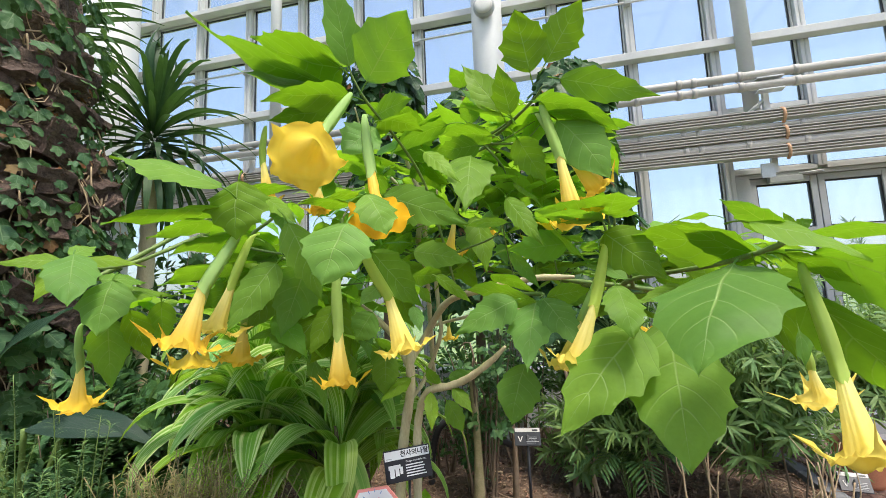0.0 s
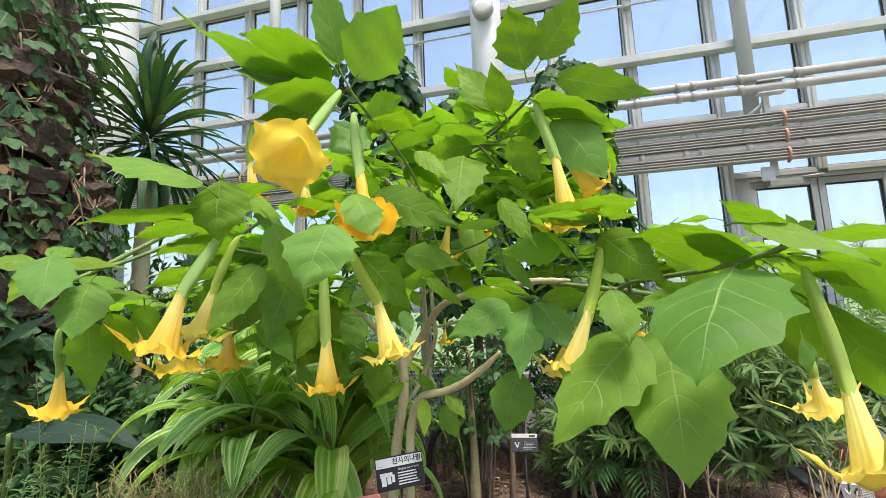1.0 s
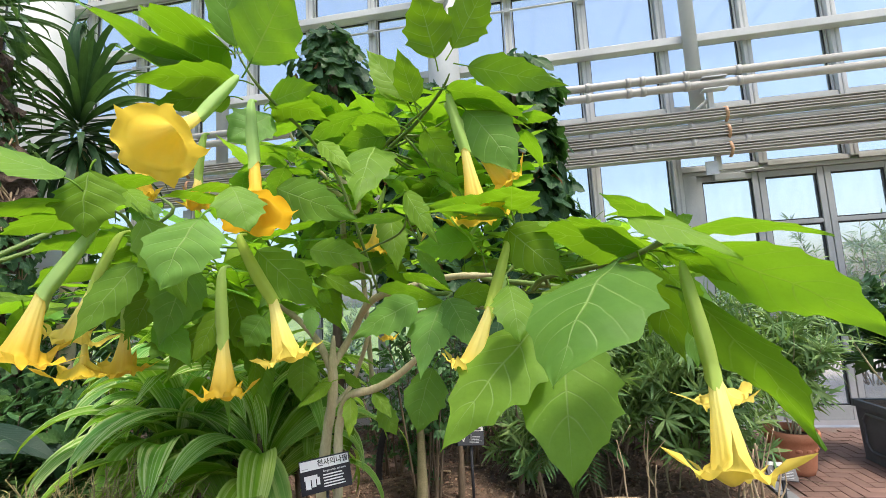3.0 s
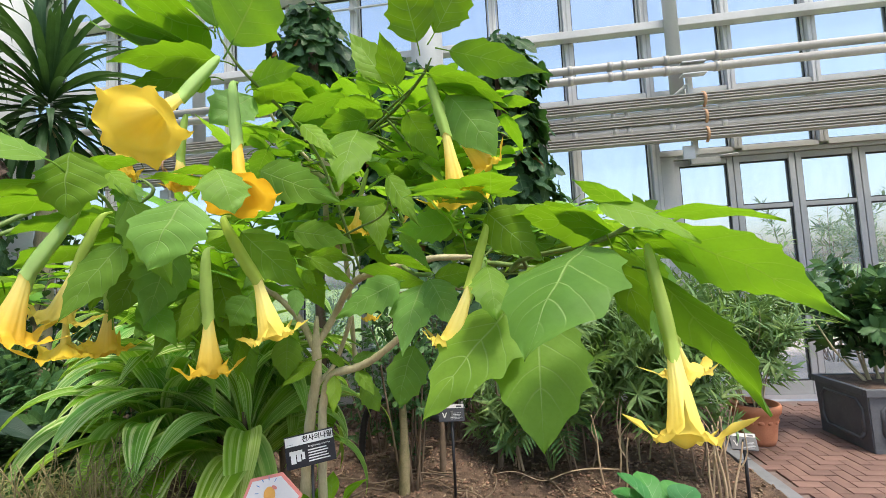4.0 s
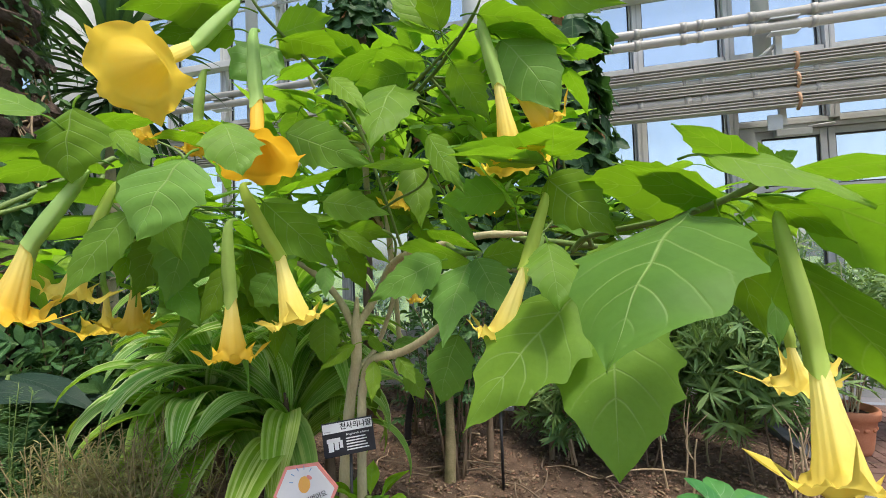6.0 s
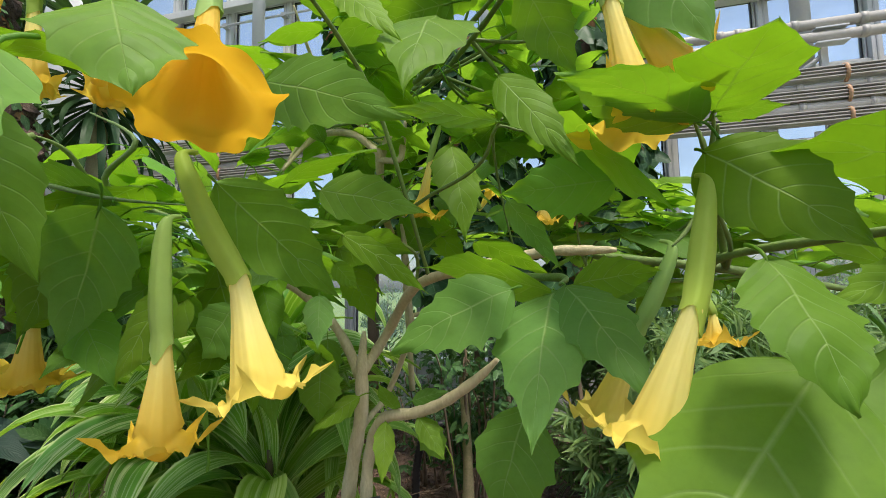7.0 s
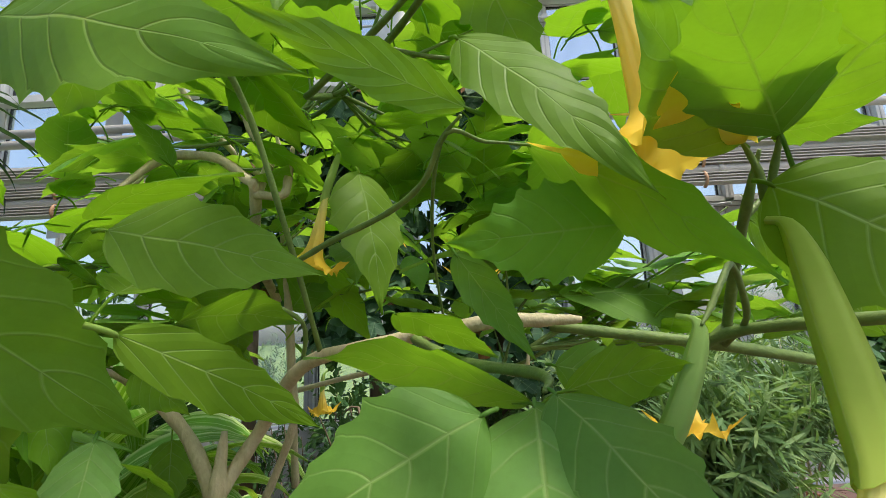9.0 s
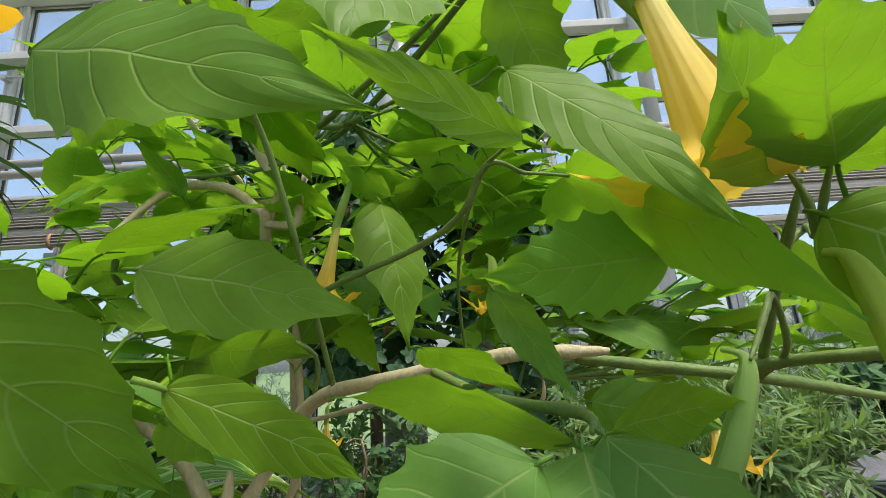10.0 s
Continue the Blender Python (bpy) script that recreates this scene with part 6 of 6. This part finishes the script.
leaf((-0.243, 1.378, 0.922), (-0.172, 1.330, 0.852), 0.046, (0.3, -0.8, 0.5), 0.06, -0.1)
leaf((-0.262, 1.392, 0.950), (-0.180, 1.410, 0.972), 0.042, (0.0, -0.7, 0.7), 0.05, -0.1)
leaf((-0.405, 1.430, 0.945), (-0.490, 1.354, 0.872), 0.072, (-0.3, -0.7, 0.65), 0.06, -0.1)
leaf((-0.300, 1.392, 0.930), (-0.325, 1.350, 1.000), 0.050, (-0.3, -0.9, 0.2), 0.05, -0.1)
# flowers: stalk end, calyx mouth, flower mouth, rim, turn
flower((-0.335, 0.824, 1.676), (-0.359, 0.750, 1.566), (-0.324, 0.609, 1.455), 0.044, 0, PETAL, 0.3, 1.0)
flower((-0.560, 0.829, 1.628), (-0.559, 0.820, 1.545), (-0.534, 0.810, 1.437), 0.02, 23)
flower((-0.300, 0.825, 1.616), (-0.274, 0.796, 1.478), (-0.240, 0.750, 1.360), 0.045, 1, ORANGE, 0.35, 1.0)
flower((-0.513, 0.683, 1.344), (-0.546, 0.629, 1.232), (-0.571, 0.616, 1.130), 0.041, 2, PETAL, 1.1)
flower((-0.547, 0.768, 1.348), (-0.572, 0.744, 1.254), (-0.603, 0.730, 1.153), 0.035, 3, PALE)
flower((-0.653, 0.909, 1.270), (-0.676, 0.918, 1.167), (-0.694, 0.928, 1.070), 0.038, 4)
flower((-0.393, 0.867, 1.274), (-0.389, 0.866, 1.140), (-0.386, 0.863, 1.021), 0.036, 5, PETAL, 0.8)
flower((-0.311, 0.806, 1.329), (-0.245, 0.813, 1.205), (-0.215, 0.810, 1.096), 0.036, 6, PALE, 1.1)
flower((0.095, 0.972, 1.647), (0.127, 0.947, 1.511), (0.150, 0.932, 1.360), 0.049, 7)
flower((0.087, 0.992, 1.636), (0.148, 0.981, 1.527), (0.211, 1.007, 1.443), 0.034, 8)
flower((0.203, 0.922, 1.292), (0.167, 0.856, 1.172), (0.125, 0.843, 1.063), 0.036, 9, PALE, 0.7, 0.0, 0.9)
flower((-0.979, 0.742, 1.169), (-1.005, 0.768, 1.085), (-1.030, 0.787, 0.984), 0.035, 10)
flower((0.448, 0.683, 1.217), (0.459, 0.653, 1.082), (0.449, 0.602, 0.974), 0.034, 11, PALE, 1.9, 0.0, 0.84)
flower((0.582, 1.003, 1.084), (0.591, 1.007, 1.030), (0.605, 1.012, 0.968), 0.04, 12, PALE)
flower((0.192, 1.022, 1.236), (0.149, 1.026, 1.141), (0.105, 1.030, 1.030), 0.034, 13, PALE)
flower((-0.199, 1.426, 1.575), (-0.222, 1.427, 1.503), (-0.249, 1.433, 1.370), 0.04, 14)
flower((-0.203, 1.898, 1.510), (-0.186, 1.907, 1.463), (-0.151, 1.910, 1.523), 0.02, 15)
flower((0.084, 1.563, 1.443), (0.063, 1.560, 1.415), (0.041, 1.558, 1.381), 0.035, 16)
flower((0.035, 1.315, 1.395), (0.036, 1.320, 1.361), (0.035, 1.325, 1.324), 0.025, 17)
flower((0.307, 1.306, 1.171), (0.314, 1.305, 1.145), (0.313, 1.297, 1.097), 0.036, 18, PETAL, 0.5)
flower((-0.412, 2.093, 1.137), (-0.417, 2.097, 1.096), (-0.419, 2.106, 1.026), 0.03, 19)
flower((-1.045, 1.141, 1.198), (-1.043, 1.147, 1.138), (-1.051, 1.156, 1.030), 0.06, 20)
flower((-0.407, 0.823, 1.556), (-0.412, 0.814, 1.465), (-0.396, 0.795, 1.406), 0.02, 22)


# the leafy inside of the crown
fill = random.Random(77)
KINDS = []
for k in range(8):
    L = 0.09 + 0.013 * k + fill.uniform(0, 0.03)
    vs, fs, uv = blade_data(L, L * fill.uniform(0.42, 0.56), fill.uniform(0.03, 0.09), fill.uniform(-0.2, 0.1), 16, fill.choice((3, 4, 5)), 0.2, 0.4, 300 + k, 0.05, 0.03, 2)
    KINDS.append((mesh_of("inner_leaf", vs, fs, LEAF if k % 2 else YOUNG_LIT, uv), L, (vs, fs, uv)))


FAR_FILL = {}


def spray(centre, size, n, up_lo, up_hi):
    """Leaves fanned round short twigs inside a rounded part of the crown."""
    heart = np.array(centre) - np.array((0, 0, 0.3 * size[2]))
    root = min(NODES, key=lambda q: float(np.linalg.norm(q - heart)))
    for k in range(max(2, n // 9)):
        a = fill.uniform(0, 6.28)
        end = np.array(centre) + np.array((size[0] * math.cos(a) * fill.uniform(0.3, 0.9), size[1] * math.sin(a) * fill.uniform(0.3, 0.9), size[2] * fill.uniform(-0.5, 0.8)))
        bow = (root + end) / 2 + np.array((fill.gauss(0, 0.03), fill.gauss(0, 0.03), -0.02))
        limb((*root, 0.0044), (*bow, 0.0036), (*end, 0.0024))
    for k in range(n):
        while True:
            q = Vector((fill.uniform(-1, 1), fill.uniform(-1, 1), fill.uniform(-1, 1)))
            if q.length < 1:
                break
        p = Vector((centre[0] + q.x * size[0], centre[1] + q.y * size[1], centre[2] + q.z * size[2]))
        a = fill.uniform(0, 6.28)
        el = radians(fill.uniform(up_lo, up_hi))
        d = Vector((math.cos(a) * math.cos(el), math.sin(a) * math.cos(el), math.sin(el)))
        ax = basis(d, (fill.gauss(0, 0.25), fill.gauss(0, 0.25), 1))
        kind = fill.randrange(8)
        if p.y > 1.42:
            FAR_FILL.setdefault(kind, []).append((np.array(p) - ORIGIN, ax, fill.uniform(0.85, 1.25)))
            continue
        o = put("leaf", KINDS[kind][0], tree)
        o.matrix_local = Matrix.Translation(p - Vector(tuple(ORIGIN))) @ Matrix(ax.tolist()).transposed().to_4x4()


spray((-0.16, 1.42, 1.74), (0.30, 0.25, 0.20), 38, -35, 40)
spray((-0.36, 1.36, 1.70), (0.24, 0.22, 0.20), 28, -40, 35)
spray((0.08, 1.42, 1.68), (0.24, 0.22, 0.20), 32, -45, 35)
spray((-0.30, 1.75, 1.46), (0.42, 0.25, 0.22), 53, -60, 20)
spray((-0.52, 1.60, 1.42), (0.30, 0.22, 0.22), 53, -60, 20)
spray((-0.60, 1.65, 1.68), (0.34, 0.25, 0.18), 53, -40, 30)
spray((-0.78, 1.42, 1.30), (0.26, 0.20, 0.16), 26, -60, 15)
spray((0.50, 1.60, 1.32), (0.34, 0.26, 0.15), 62, -30, 25)
spray((-1.02, 1.12, 1.25), (0.16, 0.14, 0.08), 14, -30, 15)
spray((-0.62, 1.22, 1.14), (0.20, 0.16, 0.10), 20, -75, -10)
spray((-0.95, 1.35, 1.45), (0.22, 0.22, 0.18), 26, -50, 20)
spray((-0.62, 0.98, 1.24), (0.16, 0.14, 0.14), 21, -50, 20)
spray((-0.45, 1.12, 1.30), (0.16, 0.12, 0.12), 16, -50, 20)
spray((0.36, 1.78, 1.30), (0.30, 0.20, 0.14), 36, -30, 25)
spray((0.18, 1.55, 1.38), (0.22, 0.16, 0.12), 16, -40, 25)
spray((0.07, 1.64, 1.60), (0.20, 0.18, 0.14), 30, -35, 30)

far_mesh = [scatter_mesh("inner_foliage", KINDS[k][2], fr_, INNER if k % 2 else INNER_YOUNG_LIT) for k, fr_ in sorted(FAR_FILL.items())]
for me_, mt_ in ((far_mesh[1::2], INNER), (far_mesh[::2], INNER_YOUNG_LIT)):
    bmj = bmesh.new()
    for one in me_:
        bmj.from_mesh(one)
    o = part("inner_foliage", bmj, mt_, tree, smooth=True)
    o["kind"] = "stuff"


# ---- signs ----
def letters(text, size, mat, parent, m, bold=0.0):
    cu = bpy.data.curves.new("lettering", "FONT")
    cu.body, cu.size, cu.extrude, cu.offset = text, size, 0.0004, bold
    cu.align_x, cu.align_y = "LEFT", "CENTER"
    ob = new("lettering", cu)
    bpy.context.view_layer.update()
    me = bpy.data.meshes.new_from_object(ob.evaluated_get(bpy.context.evaluated_depsgraph_get()))
    bpy.data.objects.remove(ob)
    me.materials.clear()
    me.materials.append(mat)
    o = put("lettering", me, parent)
    o.matrix_local = m
    return o


def plant_sign(x, y, z, turn, w, h, tilt, label, title="", latin="", lean=0):
    s = thing("plant_sign", label, "sign", (x, y, 0), "plant signs in the bed")
    s.rotation_euler = (0, 0, radians(turn))
    pl = box("plate", (-w / 2, -0.004, 0), (w / 2, 0.004, h), PLATE, s, 0.002)
    pl.matrix_local = pose(0, 0, z, tilt, lean, 0)
    tube("stake", [(0, 0.014, -0.03), (0, 0.014, z + h * 0.55)], 0.0045 if title else 0.008, BLACK, s, 8)
    if title:
        box("header", (-w / 2 + 0.003, -0.0062, h * 0.69), (w / 2 - 0.003, -0.0048, h - 0.003), PAPER, pl, 0)
    bars = random.Random(int(x * 100))
    for k in range(5):
        zz = h * (0.46 - 0.083 * k)
        box("text_line", (-w * 0.05, -0.0055, zz), (w * (0.1 + bars.uniform(0.2, 0.34)), -0.0045, zz + h * (0.034 if title else 0.02)), PAPER if title else GREYFRAME, pl, 0)
    if title:
        bm = bmesh.new()
        for lo, hi in (((-0.40, 0.16), (-0.30, 0.48)), ((-0.42, 0.42), (-0.16, 0.54)), ((-0.28, 0.2), (-0.2, 0.5)), ((-0.18, 0.24), (-0.12, 0.46))):
            box_bm(bm, (lo[0] * w, -0.0055, lo[1] * h), (hi[0] * w, -0.0045, hi[1] * h))
        part("emblem", bm, PAPER, pl)
    else:
        box("header", (-w * 0.48, -0.0055, h * 0.76), (w * 0.48, -0.0045, h * 0.97), FIN, pl, 0)
        box("title_line", (w * 0.18, -0.0062, h * 0.80), (w * 0.40, -0.0056, h * 0.90), PLATE, pl, 0)
        for q in (-1, 1):
            bar = box("emblem", (-w * 0.02, -0.0055, 0), (w * 0.02, -0.0045, h * 0.32), FIN, pl, 0)
            bar.matrix_local = pose(-w * 0.28, 0, h * 0.22, 0, 22 * q, 0)
    if title:
        letters(title, h * 0.205, PLATE, pl, pose(-w * 0.145, -0.0066, h * 0.835, 90, 0, 0), 0.0004)
        letters(latin, h * 0.085, PAPER, pl, pose(-0.006, -0.0056, h * 0.59, 90, 0, 0))
        box("small_print", (-w * 0.45, -0.0066, h * 0.74), (-w * 0.33, -0.0063, h * 0.76), GREYFRAME, pl, 0)
    return s


plant_sign(-0.394, 1.363, 0.637, 23, 0.150, 0.098, -6, "black and white plant name plate standing before the trunk", "천사의나팔", "Brugmansia arborea", -6)
plant_sign(-0.09, 2.47, 0.425, 6, 0.140, 0.092, -28, "small black plant label on a black stake")
plant_sign(1.368, 2.43, 0.285, -14, 0.115, 0.085, -40, "small black plant label on a black stake beside the kerb")

hexa = thing("hexagon_sign", "white hexagonal card sign with a pink rim and orange bud drawing", "sign", (-0.444, 1.20, -0.012))
hexa.rotation_euler = (0, 0, radians(10))


def hexagon(name, r, y0, y1, mat):
    bm = bmesh.new()
    a = [bm.verts.new((r * math.cos(math.pi / 3 * k), y0, r * 0.92 * math.sin(math.pi / 3 * k))) for k in range(6)]
    b = [bm.verts.new((r * math.cos(math.pi / 3 * k), y1, r * 0.92 * math.sin(math.pi / 3 * k))) for k in range(6)]
    bm.faces.new(a)
    bm.faces.new(list(reversed(b)))
    for k in range(6):
        bm.faces.new((a[k], b[k], b[(k + 1) % 6], a[(k + 1) % 6]))
    bmesh.ops.recalc_face_normals(bm, faces=bm.faces[:])
    return part(name, bm, mat, hexa)


for nm, r, y0, y1, mt in (("card", 0.088, -0.003, 0.003, PINK), ("face", 0.079, -0.0045, -0.0032, PAPER)):
    hexagon(nm, r, y0, y1, mt).matrix_local = pose(0, 0, 0.615, 0, -8, 0)
tube("stake", [(0, 0.01, -0.03), (0, 0.01, 0.58)], 0.005, BLACK, hexa, 6)
bm = bmesh.new()
bmesh.ops.create_uvsphere(bm, u_segments=20, v_segments=12, radius=1.0)
o = part("bud_drawing", bm, SUNNY, hexa, "orange flower bud shape", True)
o.matrix_local = pose(-0.002, -0.0048, 0.635, 0, 8, 0) @ Matrix.Diagonal((0.016, 0.0012, 0.022, 1))
bm = bmesh.new()
bmesh.ops.create_uvsphere(bm, u_segments=12, v_segments=8, radius=1.0)
o = part("bow_drawing", bm, PINK, hexa, smooth=True)
o.matrix_local = pose(0.012, -0.0055, 0.654, 0, 30, 0) @ Matrix.Diagonal((0.008, 0.001, 0.005, 1))
bm = bmesh.new()
for x, z in ((-0.045, 0.575), (-0.036, 0.583), (-0.052, 0.585), (-0.04, 0.570)):
    bmesh.ops.create_uvsphere(bm, u_segments=10, v_segments=6, radius=1.0, matrix=pose(x, -0.005, z) @ Matrix.Diagonal((0.006, 0.001, 0.006, 1)))
part("blossom_drawing", bm, PINK, hexa, smooth=True)
for k in range(5):
    a = radians(60 + 30 * k)
    b = box("ray_drawing", (-0.001, -0.0053, 0), (0.001, -0.0046, 0.01), BLUEINK, hexa, 0)
    b.matrix_local = pose(0.03 * math.cos(a) - 0.002, 0, 0.64 + 0.034 * math.sin(a), 0, 90 - math.degrees(a), 0)
letters("꽃이 피었어요", 0.017, PLATE, hexa, pose(-0.034, -0.0056, 0.578, 90, -22, 0))

# ---- brick paving ----
paving = thing("pavement", "red brick paving laid in a herringbone bond", "pavement", (0, 0, 0), kind="structure")
box("joint_bed", (1.66, -6.9, -0.058), (6.9, WALL - 0.13, -0.012), JOINT, paving, 0)
box("joint_bed", (-8.9, -6.9, -0.058), (1.655, -0.25, -0.012), JOINT, paving, 0)
UNIT = 0.072
bl, bw, gap = 2 * UNIT, UNIT, 0.003
bm = box_bm(bmesh.new(), (-bl / 2 + gap, -bw / 2 + gap, -0.03), (bl / 2 - gap, bw / 2 - gap, 0.0), 0.003)
brick_me = bpy.data.meshes.new("brick")
bm.to_mesh(brick_me)
bm.free()
brick_me.materials.append(BRICK)
jit = random.Random(9)
near, rest = [], []
for r in range(-104, 54):
    for c in range(-146, 74):
        k = (c - r) % 4
        x, y = 1.665 + c * UNIT, 0.6 + r * UNIT
        if k == 0:
            spot = (x + UNIT, y + UNIT / 2, 0)
        elif k == 2:
            spot = (x + UNIT / 2, y, 90)
        else:
            continue
        if spot[0] < 1.735 and spot[1] > -0.36 or not -6.8 < spot[1] < WALL - 0.25:
            continue
        (near if 1.7 < spot[0] < 2.6 and 2.3 < spot[1] < 3.9 else rest).append(spot)
for x, y, r in near:
    o = put("brick", brick_me, paving)
    o.matrix_local = pose(x, y, jit.uniform(-0.002, 0.001), jit.uniform(-0.4, 0.4), jit.uniform(-0.4, 0.4), r + jit.uniform(-0.6, 0.6))
vs, fs = [], []
for x, y, r in rest:
    a, b_ = (UNIT - 0.003, UNIT / 2 - 0.003) if r == 0 else (UNIT / 2 - 0.003, UNIT - 0.003)
    n0 = len(vs)
    z = jit.uniform(-0.002, 0.001)
    vs += [(x - a, y - b_, z), (x + a, y - b_, z), (x + a, y + b_, z), (x - a, y + b_, z), (x - a, y - b_, -0.03), (x + a, y - b_, -0.03), (x + a, y + b_, -0.03), (x - a, y + b_, -0.03)]
    fs += [(n0, n0 + 1, n0 + 2, n0 + 3), (n0, n0 + 4, n0 + 5, n0 + 1), (n0 + 1, n0 + 5, n0 + 6, n0 + 2), (n0 + 2, n0 + 6, n0 + 7, n0 + 3), (n0 + 3, n0 + 7, n0 + 4, n0)]
far = put("far_bricks", mesh_of("far_bricks", vs, fs, BRICK, smooth=False), paving)
far["kind"] = "stuff"
